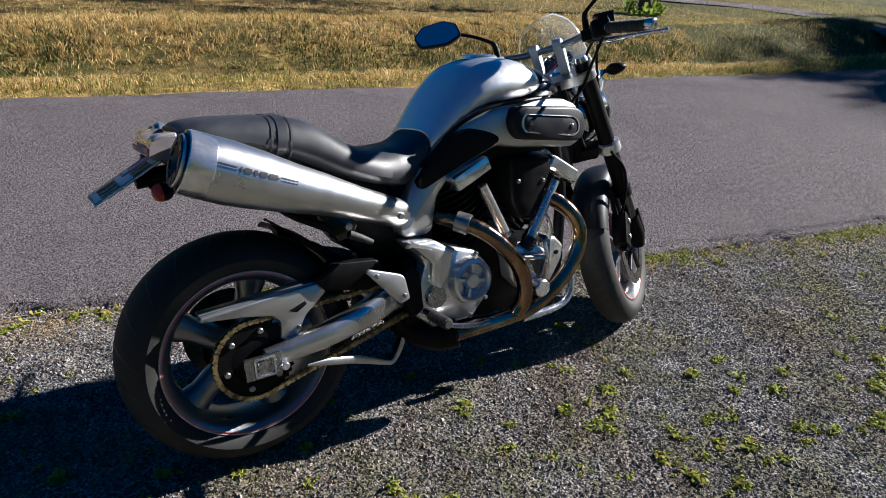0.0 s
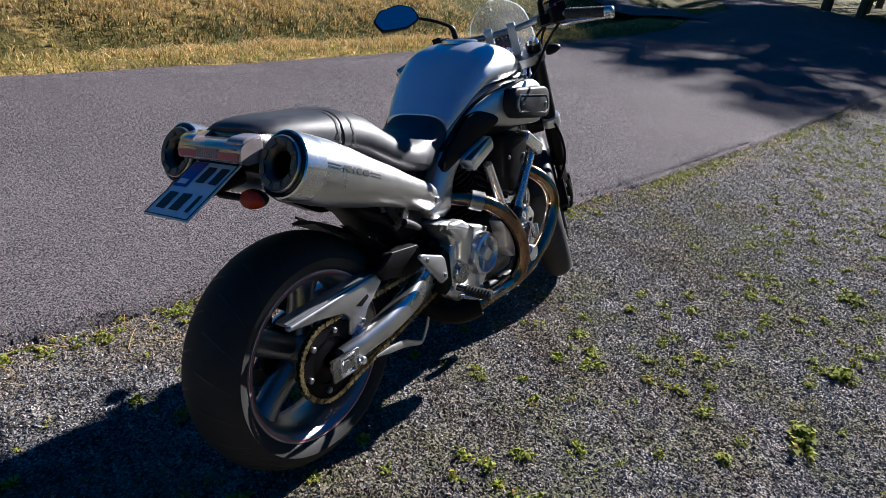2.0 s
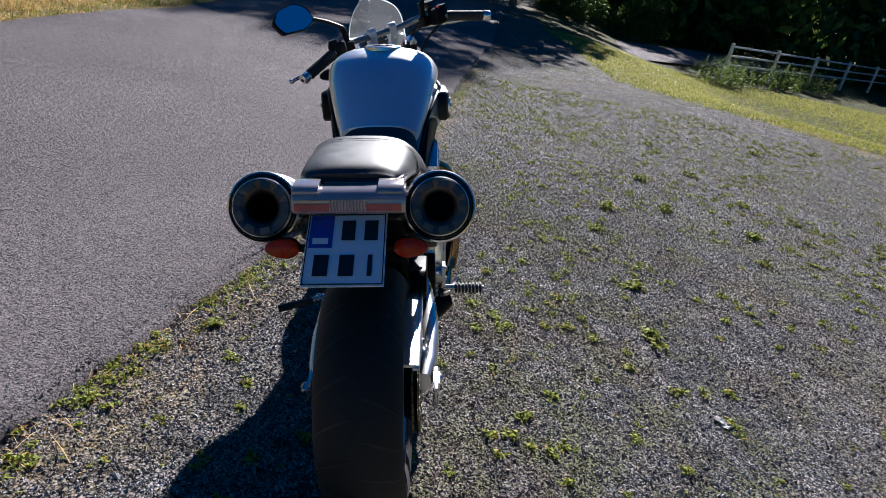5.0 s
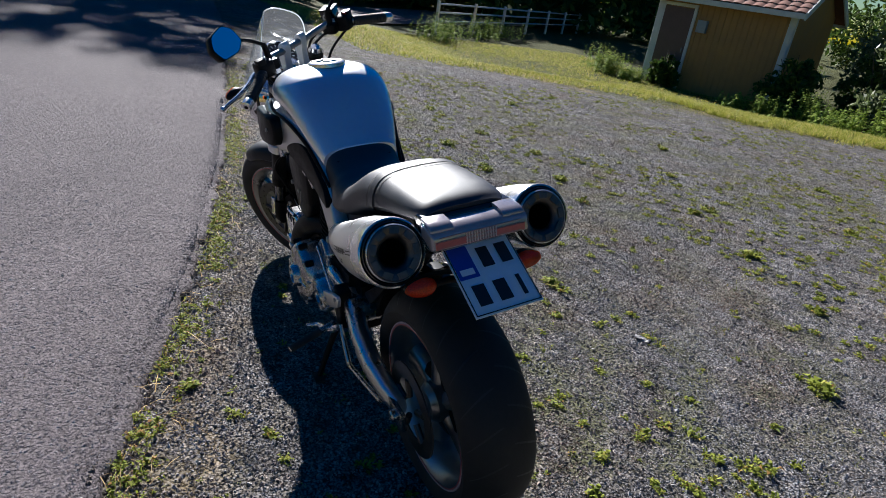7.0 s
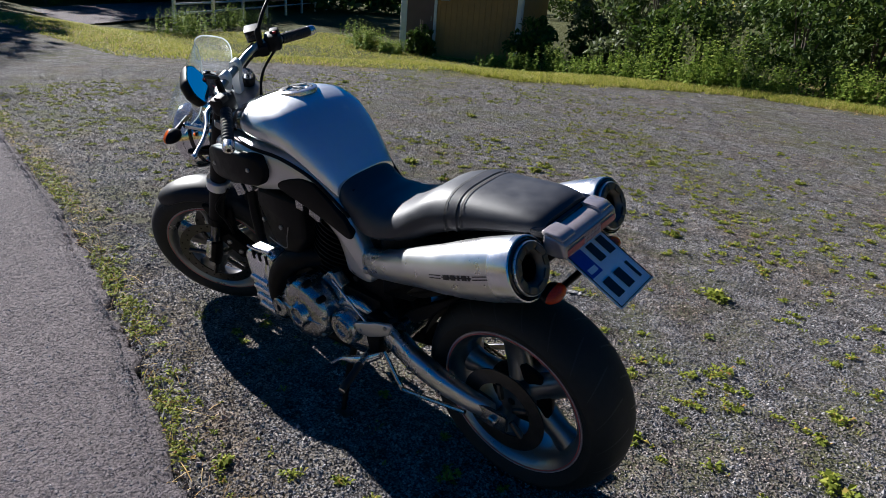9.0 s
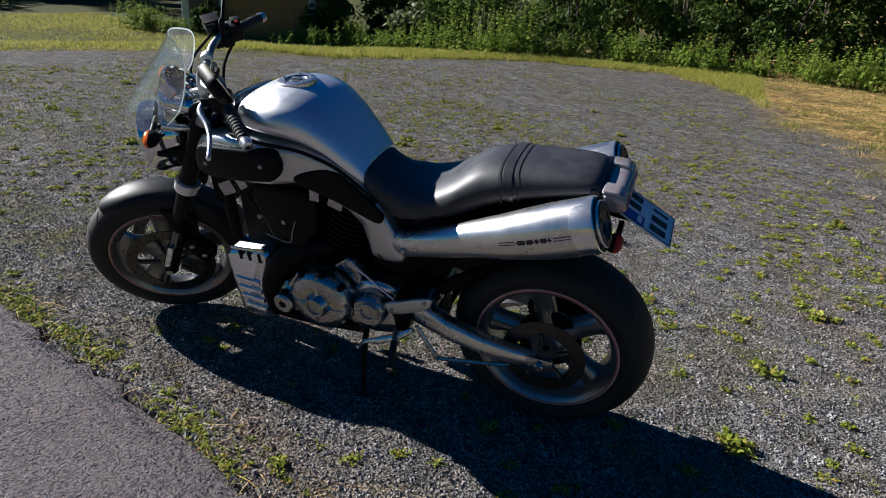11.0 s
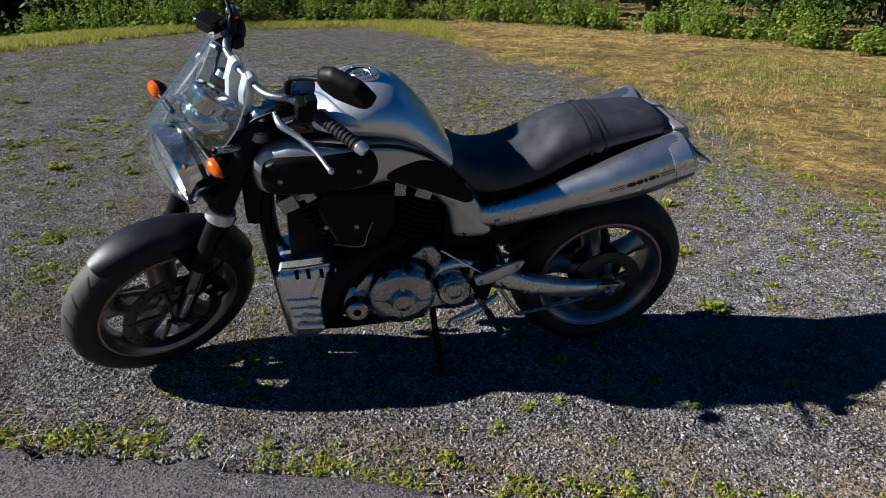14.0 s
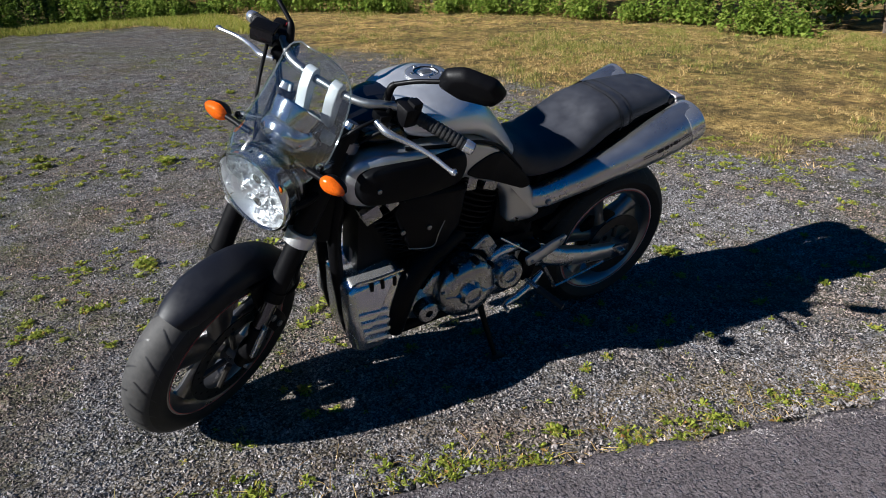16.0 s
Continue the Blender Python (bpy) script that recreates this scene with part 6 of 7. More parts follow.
def graded(lo, hi, c0, c1, fine, growth=1.12):
    """Coordinates fine between c0 and c1 and wider and wider beyond."""
    out = list(np.arange(c0, c1, fine))
    s, v = fine, c1
    while v < hi:
        out.append(v)
        s *= growth
        v += s
    out.append(hi)
    s, v, head = fine, c0, []
    while v > lo:
        s *= growth
        v -= s
        head.append(max(v, lo))
    return np.array(head[::-1] + out)


gx, gy = graded(-700, 900, -3.2, 5.0, 0.055), graded(-700, 700, -4.0, 2.0, 0.055)
GX, GY = np.meshgrid(gx, gy, indexing="ij")
GZ = ground_z(GX, GY)
nx, ny = len(gx), len(gy)
idx = np.arange(nx * ny).reshape(nx, ny)
quads = np.stack([idx[:-1, :-1], idx[1:, :-1], idx[1:, 1:], idx[:-1, 1:]], -1).reshape(-1, 4)
me = bpy.data.meshes.new("ground")
me.from_pydata(np.stack([GX, GY, GZ], -1).reshape(-1, 3).tolist(), [], quads.tolist())
me.materials.append(ground_cover)
me.shade_smooth()
lot_d = inside_distance(GX, GY, LOT) + 0.45 * wavy(GX, GY, 11)
near_g = np.interp(GX, gx, np.interp(gx, [p[0] for p in NEAR], [p[1] for p in NEAR]))
lot_v = np.clip(0.5 + lot_d / 0.7, 0, 1)
edge_strip = np.clip(1 - np.abs(GY - near_g + 0.16 + 0.10 * wavy(GX * 2, GY * 2, 8)) / 0.16, 0, 1) * (0.5 + 0.5 * wavy(GX * 1.6, GY * 1.6, 4))
lot_v = np.clip(lot_v - 0.35 * np.clip(edge_strip, 0, 1), 0, 1)
lush_v = np.clip(0.25 + 0.9 * np.exp(-((GY - np.interp(GX, [p[0] for p in FAR], [p[1] for p in FAR]) - 2.1) / 0.8) ** 2) * np.clip(0.5 + 1.2 * wavy(GX, GY, 23), 0, 1) + 0.35 * wavy(GX * 0.6, GY * 0.6, 21) + 0.6 * (GX > 4) * np.clip((GX - 4) / 6, 0, 1) + 0.5 * (GY < -6) * (GX > 0.5), 0, 1)
for nm, arr in (("lot", lot_v), ("lush", lush_v)):
    at = me.attributes.new(nm, "FLOAT", "POINT")
    at.data.foreach_set("value", arr.reshape(-1).astype(np.float32))
tagged(new("ground", me), "gravel lot with sparse weeds running into mown dry grass", "ground", kind="structure")


def road_mesh():
    """The asphalt: a slightly crowned slab with a broken edge."""
    xs = graded(-300, 300, -3.0, 6.0, 0.06, 1.10)
    rows = 9
    verts, faces = [], []
    rnd = np.random.RandomState(2)
    for x in xs:
        n_, f_ = piecewise(x, NEAR), piecewise(x, FAR)
        jag = 0.018 * float(wavy(np.array(x * 9.0), np.array(0.0), 6)) + rnd.uniform(-0.030, 0.018)
        n_ += jag
        f_ += 0.06 * float(wavy(np.array(x * 3.0), np.array(3.0), 7))
        verts.append((x, n_ - 0.015, -0.035))
        verts.append((x, n_, 0.006))
        verts.append((x, n_ + 0.03, 0.016))
        for k in range(1, rows):
            t = k / rows
            verts.append((x, n_ + (f_ - n_) * t, 0.018 + 0.03 * math.sin(math.pi * t)))
        verts.append((x, f_, 0.006))
        verts.append((x, f_ + 0.02, -0.035))
    m = rows + 4
    for i in range(len(xs) - 1):
        for k in range(m - 1):
            a = i * m + k
            faces.append((a, a + m, a + m + 1, a + 1))
    return raw_mesh("road", verts, faces, asphalt, True)


tagged(new("road", road_mesh()), "narrow grey asphalt road with a crumbling edge", "road", kind="structure")
sp_pts = [(17.0, 4.5, 1.6), (19.5, 7.5, 1.5), (21.0, 10.5, 1.4), (20.5, 14.0, 1.4), (17.0, 18.0, 1.4), (8.0, 24.0, 1.4)]
vs, fs = [], []
cp = smooth_path([(p[0], p[1], 0) for p in sp_pts], 8)
for i, p in enumerate(cp):
    d = (cp[min(i + 1, len(cp) - 1)] - cp[max(i - 1, 0)]).normalized()
    s = Vector((-d.y, d.x, 0))
    for t in (-1.0, -0.5, 0, 0.5, 1.0):
        q = p + s * t * 1.2
        vs.append((q.x, q.y, 0.03 + float(ground_z(q.x, q.y)) * 0.3 + 0.02 * (1 - t * t)))
for i in range(len(cp) - 1):
    for k in range(4):
        a = i * 5 + k
        fs.append((a, a + 5, a + 6, a + 1))
tagged(new("side_road", raw_mesh("side_road", vs, fs, asphalt, True)), "pale side road branching off across the field", "road", kind="structure")


# ---- loose stones, grass and weeds ----
def stone_field(n, seed, sampler, smin, smax):
    """Half-buried angular stones: four faces each above the ground."""
    r = np.random.RandomState(seed)
    base = np.array([(1, 0, -0.5), (0, 0.8, -0.5), (-1, 0, -0.5), (0, -0.8, -0.5), (0.2, 0.1, 0.55)], float)
    tri = np.array([(0, 1, 4), (1, 2, 4), (2, 3, 4), (3, 0, 4)])
    xy = sampler(r, n)
    n = len(xy)
    size = smin + (smax - smin) * r.rand(n) ** 1.7
    v = base[None] * (0.65 + 0.7 * r.rand(n, 5, 3)) * size[:, None, None]
    v[:, 4, :2] += r.normal(0, 0.5, (n, 2)) * size[:, None]
    a = r.rand(n) * 6.28
    ca, sa = np.cos(a)[:, None], np.sin(a)[:, None]
    x, y = v[..., 0] * ca - v[..., 1] * sa, v[..., 0] * sa + v[..., 1] * ca
    v = np.stack([x, y, v[..., 2]], -1)
    v[..., 0] += xy[:, 0, None]
    v[..., 1] += xy[:, 1, None]
    v[..., 2] += (ground_z(xy[:, 0], xy[:, 1]) + size * 0.1)[:, None]
    f = tri[None] + (np.arange(n) * 5)[:, None, None]
    return v.reshape(-1, 3), f.reshape(-1, 3)


def thinning(r, x, y, full, fade):
    """Keep fewer and fewer of what lies far from the motorcycle."""
    d = np.hypot(np.maximum(np.abs(x - 0.6) - 1.3, 0), np.maximum(np.abs(y + 0.2) - 0.8, 0))
    return r.rand(len(x)) < np.clip(1 - (d - full) / fade, 0.0, 1) ** 1.6


def in_lot(box, full, fade):
    def take(r, n):
        x = r.uniform(box[0], box[1], n)
        y = r.uniform(box[2], box[3], n)
        nr = np.interp(x, [p[0] for p in NEAR], [p[1] for p in NEAR])
        ok = (inside_distance(x, y, LOT) + 0.45 * wavy(x, y, 11) > 0) & (y < nr - 0.01) & thinning(r, x, y, full, fade)
        return np.stack([x[ok], y[ok]], -1)
    return take


def big_mesh(name, v, f, mat):
    me_ = bpy.data.meshes.new(name)
    me_.from_pydata(v.tolist(), [], f.tolist())
    me_.materials.append(mat)
    return me_


sv, sf = stone_field(430000, 4, in_lot((-3.2, 4.4, -3.4, 2.2), 0.35, 2.0), 0.0030, 0.0082)
sv2, sf2 = stone_field(230000, 5, in_lot((-4.0, 9.0, -9.0, 2.2), 2.0, 7.5), 0.005, 0.013)
sv3, sf3 = stone_field(9000, 6, in_lot((-3.5, 8.0, -9.0, 1.5), 3.0, 7.0), 0.008, 0.017)


def road_grit(r, n):
    """Grit kicked onto the first hand's widths of the asphalt."""
    x = r.uniform(-3.0, 5.0, n)
    near = np.interp(x, [p[0] for p in NEAR], [p[1] for p in NEAR])
    return np.stack([x, near + 0.02 + r.exponential(0.11, n) * (1 + 0.5 * wavy(x * 2, x * 0, 15))], -1)


gv, gf = stone_field(26000, 7, road_grit, 0.0022, 0.0065)
gv[:, 2] += 0.046
tagged(new("road_grit", big_mesh("road_grit", gv, gf, stone_mat)), "grey grit strewn along the asphalt edge", "gravel", kind="stuff")
stones = big_mesh("gravel", np.concatenate([sv, sv2, sv3]), np.concatenate([sf, sf2 + len(sv), sf3 + len(sv) + len(sv2)]), stone_mat)
tagged(new("gravel", stones), "loose grey crushed stone scattered over the lot", "gravel", kind="stuff")


def blades(xy, hmin, hmax, width, seed, lean=0.5, z=None):
    """Bent grass blades: two quads each."""
    r = np.random.RandomState(seed)
    n = len(xy)
    h = r.uniform(hmin, hmax, n)
    a = r.rand(n) * 6.28
    w = width * r.uniform(0.6, 1.3, n)
    la, lf = r.rand(n) * 6.28, lean * r.rand(n) * h
    zz = ground_z(xy[:, 0], xy[:, 1]) if z is None else z
    P = np.zeros((n, 5, 3))
    for k, (f, ww) in enumerate(((0, 1), (0, -1), (0.55, -0.75), (0.55, 0.75), (1.0, 0))):
        P[:, k, 0] = xy[:, 0] + np.cos(a) * w * ww + np.cos(la) * lf * f * f
        P[:, k, 1] = xy[:, 1] + np.sin(a) * w * ww + np.sin(la) * lf * f * f
        P[:, k, 2] = zz - 0.005 + h * f * (1 - 0.25 * lean * f)
    o = (np.arange(n) * 5)[:, None]
    quads_ = (np.array([0, 1, 2, 3])[None] + o).tolist()
    tris_ = (np.array([3, 2, 4])[None] + o).tolist()
    return P.reshape(-1, 3).tolist(), quads_ + tris_


def grass_patch(name, label, xy, hmin, hmax, width, seed, mat, lean=0.6):
    v, f = blades(xy, hmin, hmax, width, seed, lean)
    m_ = bpy.data.meshes.new(name)
    m_.from_pydata(v, [], f)
    m_.materials.append(mat)
    return tagged(new(name, m_), label, "grass", kind="stuff")


def tufts(sites, count, spread, seed):
    """Blade places gathered into tufts round the sites."""
    r = np.random.RandomState(seed)
    k = r.randint(count[0], count[1], len(sites))
    c = np.repeat(sites, k, 0)
    return c + r.normal(0, 1, c.shape) * np.repeat(spread * r.uniform(0.5, 1.4, len(sites)), k)[:, None]


def scatter(seed, n, box, test):
    r = np.random.RandomState(seed)
    x, y = r.uniform(box[0], box[1], n), r.uniform(box[2], box[3], n)
    ok = test(x, y, r)
    return np.stack([x[ok], y[ok]], -1)


def far_of(x):
    return np.interp(x, [p[0] for p in FAR], [p[1] for p in FAR])


def near_of(x):
    return np.interp(x, [p[0] for p in NEAR], [p[1] for p in NEAR])


def off_path(x, y):
    ok = np.ones(x.shape, bool)
    for p in cp:
        ok &= np.hypot(x - p.x, y - p.y) > 1.3
    return ok


grass_patch("field_grass", "dry mown grass on the field across the road", scatter(1, 70000, (-4, 16, 3.4, 16), lambda x, y, r: (y > far_of(x) + 0.25 + 0.3 * wavy(x, y, 2)) & off_path(x, y) & (r.rand(len(x)) < np.clip(1.3 - (y - 4) * 0.08, 0.15, 1)) & (wavy(x * 1.6, y * 1.6, 46) + 0.6 * wavy(x * 6, y * 6, 47) + 0.3 * r.randn(len(x)) > -0.2)), 0.03, 0.13, 0.006, 2, dry_blade, 1.8)
grass_patch("field_tussocks", "matted dry grass tufts on the field across the road", tufts(scatter(33, 5200, (-2.5, 10, 4.2, 11), lambda x, y, r: (y > far_of(x) + 0.3) & off_path(x, y) & (wavy(x * 1.5, y * 1.5, 62) + 0.4 * r.randn(len(x)) > -0.1)), (14, 30), 0.05, 34), 0.04, 0.15, 0.0045, 35, dry_blade, 1.6)
grass_patch("field_verge", "greener grass along the road verge", scatter(3, 52000, (-4, 22, 3.2, 6.2), lambda x, y, r: (y > far_of(x) - 0.02 + 0.12 * wavy(x * 2, y * 2, 2)) & (y < far_of(x) + 0.9 + 0.5 * wavy(x, y, 9)) & off_path(x, y)), 0.03, 0.10, 0.0045, 4, mixed_blade, 1.4)
ditch_test = lambda x, y, r: (np.abs(y - far_of(x) - 2.1 - 0.4 * wavy(x * 0.8, y * 0.8, 25)) < 0.75 + 0.2 * r.randn(len(x))) & off_path(x, y) & (wavy(x, y, 23) + 0.8 * wavy(x * 2.4, y * 2.4, 26) + 0.2 * r.randn(len(x)) > 0.15)
grass_patch("ditch_grass", "dark green grass in the shallow ditch along the field, deepened for shade", scatter(43, 60000, (-3, 17, 4.0, 9.5), ditch_test), 0.04, 0.15, 0.0075, 44, ditch_blade, 1.0)
grass_patch("field_turf", "thin green tufts in the field", scatter(23, 26000, (-4, 30, 4, 22), lambda x, y, r: (y > far_of(x) + 0.4) & (wavy(x * 0.8, y * 0.8, 31) > 0.15) & off_path(x, y)), 0.06, 0.17, 0.007, 24, mixed_blade, 0.9)
grass_patch("lot_grass", "yellow-green grass round the gravel lot", scatter(5, 120000, (-9, 16, -15, 1.2), lambda x, y, r: (inside_distance(x, y, LOT) + 0.45 * wavy(x, y, 11) < 0.05) & (y < near_of(x) - 0.3) & (inside_distance(x, y, LOT) > -6) & ((x > 0) | (wavy(x * 1.7, y * 1.7, 45) + 0.3 * r.randn(len(x)) > 0.75 + 0.35 * inside_distance(x, y, LOT)))), 0.02, 0.075, 0.0045, 6, mixed_blade, 1.8)
def verge_test(gate, soft):
    def test(x, y, r):
        d = inside_distance(x, y, LOT)
        return (d + 0.45 * wavy(x, y, 11) < 0.05 + soft * r.randn(len(x))) & (y < near_of(x) - 0.4) & (d > -5) & (wavy(x * 1.4, y * 1.4, 44) + 0.7 * wavy(x * 4, y * 4, 48) + 0.3 * r.randn(len(x)) > gate)
    return test


grass_patch("lot_straw", "dry straw on the corner of the lot", tufts(scatter(15, 11500, (-9, 2.0, -12.5, 1.5), verge_test(0.0, 0.25)), (10, 26), 0.035, 16), 0.025, 0.085, 0.0026, 16, dry_blade, 2.0)
grass_patch("lot_tussocks", "yellow-green grass tussocks on the corner of the lot", tufts(scatter(17, 9000, (-9, 2.0, -12.5, 1.5), verge_test(0.55, 0.3)), (16, 34), 0.040, 18), 0.03, 0.13, 0.0028, 18, mixed_blade, 1.1)
grass_patch("lot_border", "yellow-green grass tussocks along the far edge of the lot", tufts(scatter(37, 15000, (-1.0, 10, -14.5, -7.5), lambda x, y, r: (inside_distance(x, y, LOT) + 0.3 * wavy(x, y, 11) < 0.1 * r.randn(len(x))) & (inside_distance(x, y, LOT) > -2.4) & (wavy(x * 1.3, y * 1.3, 49) + 0.4 * r.randn(len(x)) > -0.25)), (12, 26), 0.05, 38), 0.04, 0.15, 0.0040, 38, lawn_blade, 1.1)
grass_patch("gravel_tufts", "short grass tufts sprouting through the gravel", tufts(scatter(19, 1500, (-3.0, 7.0, -9.5, 0.6), lambda x, y, r: (inside_distance(x, y, LOT) > 0.0) & (y < near_of(x) - 0.3) & (wavy(x * 1.2, y * 1.2, 52) + 0.5 * r.randn(len(x)) > 0.25)), (8, 20), 0.018, 20), 0.010, 0.040, 0.0022, 20, mixed_blade, 1.6)


def edge_sites(seed, n, centre, half, gate):
    """Places along the crumbled asphalt edge, in uneven clumps."""
    r = np.random.RandomState(seed)
    x = r.uniform(-3.5, 9.0, n)
    y = near_of(x) - centre - 0.035 * wavy(x * 4, x * 0 + 1.0, 4) + r.normal(0, half, n)
    ok = (wavy(x * 2.3, y * 2.3, 13) + 0.45 * wavy(x * 8, y * 8, 14) + 0.2 * r.randn(n) > gate) & (y < near_of(x) - 0.004)
    return np.stack([x[ok], y[ok]], -1)


grass_patch("edge_grass", "weedy grass strip along the asphalt edge", edge_sites(7, 5600, 0.062, 0.048, 0.30), 0.008, 0.036, 0.0032, 8, weed_leaf, 1.8)
grass_patch("edge_straw", "dead straw lying along the asphalt edge", edge_sites(8, 1900, 0.07, 0.05, -0.5), 0.02, 0.08, 0.0016, 9, dry_blade, 4.0)


def rosettes(xy, smin, smax, seed, leaves=(6, 12), rise=0.6):
    """Low weeds: a ring of folded leaves each."""
    r = np.random.RandomState(seed)
    verts, faces = [], []
    zz = ground_z(xy[:, 0], xy[:, 1])
    for (x, y), z in zip(xy, zz):
        s = smin + (smax - smin) * r.rand() ** 2
        for k in range(r.randint(*leaves)):
            a, l = r.rand() * 6.28, s * r.uniform(0.5, 1.1)
            w = l * r.uniform(0.14, 0.28)
            up = l * rise * r.uniform(0.1, 1.0)
            ox, oy = r.normal(0, s * 0.25, 2)
            c, q = math.cos(a), math.sin(a)
            b = len(verts)
            verts += [(x + ox, y + oy, z), (x + ox + c * l * 0.5 - q * w, y + oy + q * l * 0.5 + c * w, z + up), (x + ox + c * l, y + oy + q * l, z + up * 0.75), (x + ox + c * l * 0.5 + q * w, y + oy + q * l * 0.5 - c * w, z + up)]
            faces.append((b, b + 1, b + 2, b + 3))
    return verts, faces


def plants(seed, n, box, test, members, spread):
    """Sites of single plants, each a few crowns close together."""
    r = np.random.RandomState(seed)
    out = []
    for x, y in scatter(seed + 1, n, box, test):
        k = r.randint(*members)
        out += [(x + a, y + b) for a, b in r.normal(0, spread * r.uniform(0.5, 1.3), (k, 2))]
    return np.array(out)


def weed_test(x, y, r):
    patchy = wavy(x * 0.9, y * 0.9, 17) + 0.5 * wavy(x * 3.3, y * 3.3, 18) + 0.35 * r.randn(len(x))
    return (inside_distance(x, y, LOT) > 0.05) & (y < near_of(x) - 0.06) & (patchy > 0.02 + 0.16 * np.clip(-y - 2.2, 0, 4)) & ((y < -0.45 + 0.2 * r.randn(len(x))) | (r.rand(len(x)) < 0.22))


wv, wf = rosettes(plants(9, 12500, (-3.0, 7.5, -9.5, 1.6), weed_test, (3, 8), 0.014), 0.009, 0.031, 10, (9, 17), 0.75)
wt, tf = rosettes(scatter(29, 5200, (-2.6, 7.0, -7.5, 1.0), lambda x, y, r: (inside_distance(x, y, LOT) > 0.1) & (y < near_of(x) - 0.1) & (wavy(x * 0.7, y * 0.7, 37) + 0.5 * r.randn(len(x)) > 0.0)), 0.008, 0.022, 30, (5, 9), 0.7)
wf += [tuple(i + len(wv) for i in f) for f in tf]
wv += wt
tagged(new("small_weeds", raw_mesh("small_weeds", wv, wf, weed_leaf)), "small yellow-green weeds sprouting through the gravel", "weeds", kind="stuff")
ev, ef = rosettes(edge_sites(12, 2800, 0.068, 0.050, 0.28), 0.010, 0.028, 13, (8, 15), 0.8)
tagged(new("edge_weeds", raw_mesh("edge_weeds", ev, ef, weed_leaf)), "low weeds rooted along the crumbled asphalt edge", "weeds", kind="stuff")
clump_sites = [(3.05, -1.75), (2.86, -1.27), (2.84, -2.32), (3.55, -2.55), (3.75, -1.75), (3.3, -2.85), (4.2, -2.3), (2.35, -2.15), (4.7, -3.2), (0.68, -2.47), (0.11, -1.75), (2.4, -1.1), (-0.55, -0.12), (1.15, -1.10), (1.66, -1.14), (5.2, -2.2), (3.0, -3.6), (2.1, -3.0), (5.8, -3.6), (1.6, -4.2), (3.9, -4.4), (2.6, -5.2), (-0.9, -1.3), (-0.65, -0.65), (2.15, -3.2), (1.35, -2.75), (1.0, -5.9), (0.5, -4.8), (-1.2, -2.9), (6.4, -4.6)]
wr = random.Random(8)
for i, (x, y) in enumerate(clump_sites):
    v, f = rosettes(np.array([(x + wr.gauss(0, 0.024), y + wr.gauss(0, 0.024)) for _ in range(wr.randint(7, 14))]), 0.018, 0.055, 100 + i, (14, 24), 0.9)
    o = Vector((x, y, float(ground_z(x, y))))
    ob = new("weed_clump", raw_mesh("weed_clump", [Vector(p) - o for p in v], f, weed_leaf))
    ob.location = o
    tagged(ob, "leafy yellow-green weed clump growing in the gravel", "weed", group="weed clumps on the lot")


# ---- trees, bushes, tall weeds ----
def leaf_cloud(centres, radii, per, size, seed, squash=0.8):
    """Folded leaves round many clump centres; one island a leaf."""
    r = np.random.RandomState(seed)
    c = np.repeat(centres, per, 0)
    n = len(c)
    d = r.normal(size=(n, 3))
    d /= np.linalg.norm(d, axis=1)[:, None]
    p = c + d * (np.repeat(radii, per) * r.rand(n) ** 0.45)[:, None] * np.array([1, 1, squash])
    u = r.normal(size=(n, 3))
    u /= np.linalg.norm(u, axis=1)[:, None]
    w = np.cross(u, r.normal(size=(n, 3)))
    w /= np.linalg.norm(w, axis=1)[:, None]
    s = size * r.uniform(0.6, 1.4, n)[:, None]
    v = np.stack([p - u * s, p + w * s * 0.42, p + u * s, p - w * s * 0.42], 1).reshape(-1, 3)
    f = np.arange(n * 4).reshape(n, 4)
    return v, f


def limb_set(base, top, r0, count, spread, seed, low=0.35):
    """A tapered trunk with limbs; returns its bmesh and the limb tips."""
    rnd = random.Random(seed)
    base, top = Vector(base), Vector(top)
    mid = (base + top) / 2 + Vector((rnd.uniform(-0.2, 0.2), rnd.uniform(-0.2, 0.2), 0))
    b = tube([base, mid, top], [r0, r0 * 0.7, r0 * 0.15], 10, 5)
    tips = []
    for k in range(count):
        f = low + (0.95 - low) * k / count
        p = base.lerp(top, f)
        a = rnd.uniform(0, 6.28)
        l = spread * (1.1 - 0.6 * f) * rnd.uniform(0.6, 1.1)
        q = p + Vector((math.cos(a) * l, math.sin(a) * l, l * rnd.uniform(0.1, 0.5)))
        tube([p, (p + q) / 2 + Vector((0, 0, 0.1 * l)), q], [r0 * 0.35 * (1.1 - f), r0 * 0.2 * (1.1 - f), 0.012], 7, 3, b)
        tips += [p.lerp(q, 0.55), p.lerp(q, 0.8), q]
    return b, tips


def tree(x, y, h, spread, seed, mat, label, leaf=0.09, per=46, count=22, low=0.3):
    z = float(ground_z(x, y))
    holder = new("tree")
    holder.location = (x, y, z)
    tagged(holder, label, "tree")
    b, tips = limb_set((0, 0, -0.1), (0.2, 0.1, h), 0.05 + h * 0.014, count, spread, seed, low)
    part("trunk", b, bark, holder, "rough brown trunk with limbs")
    c = np.array([tuple(t) for t in tips])
    r = np.random.RandomState(seed)
    v, f = leaf_cloud(c, 0.35 * spread * r.uniform(0.5, 1.0, len(c)), per, leaf, seed)
    crown = new("crown", big_mesh("crown", v, f, mat))
    crown.parent = holder
    return holder


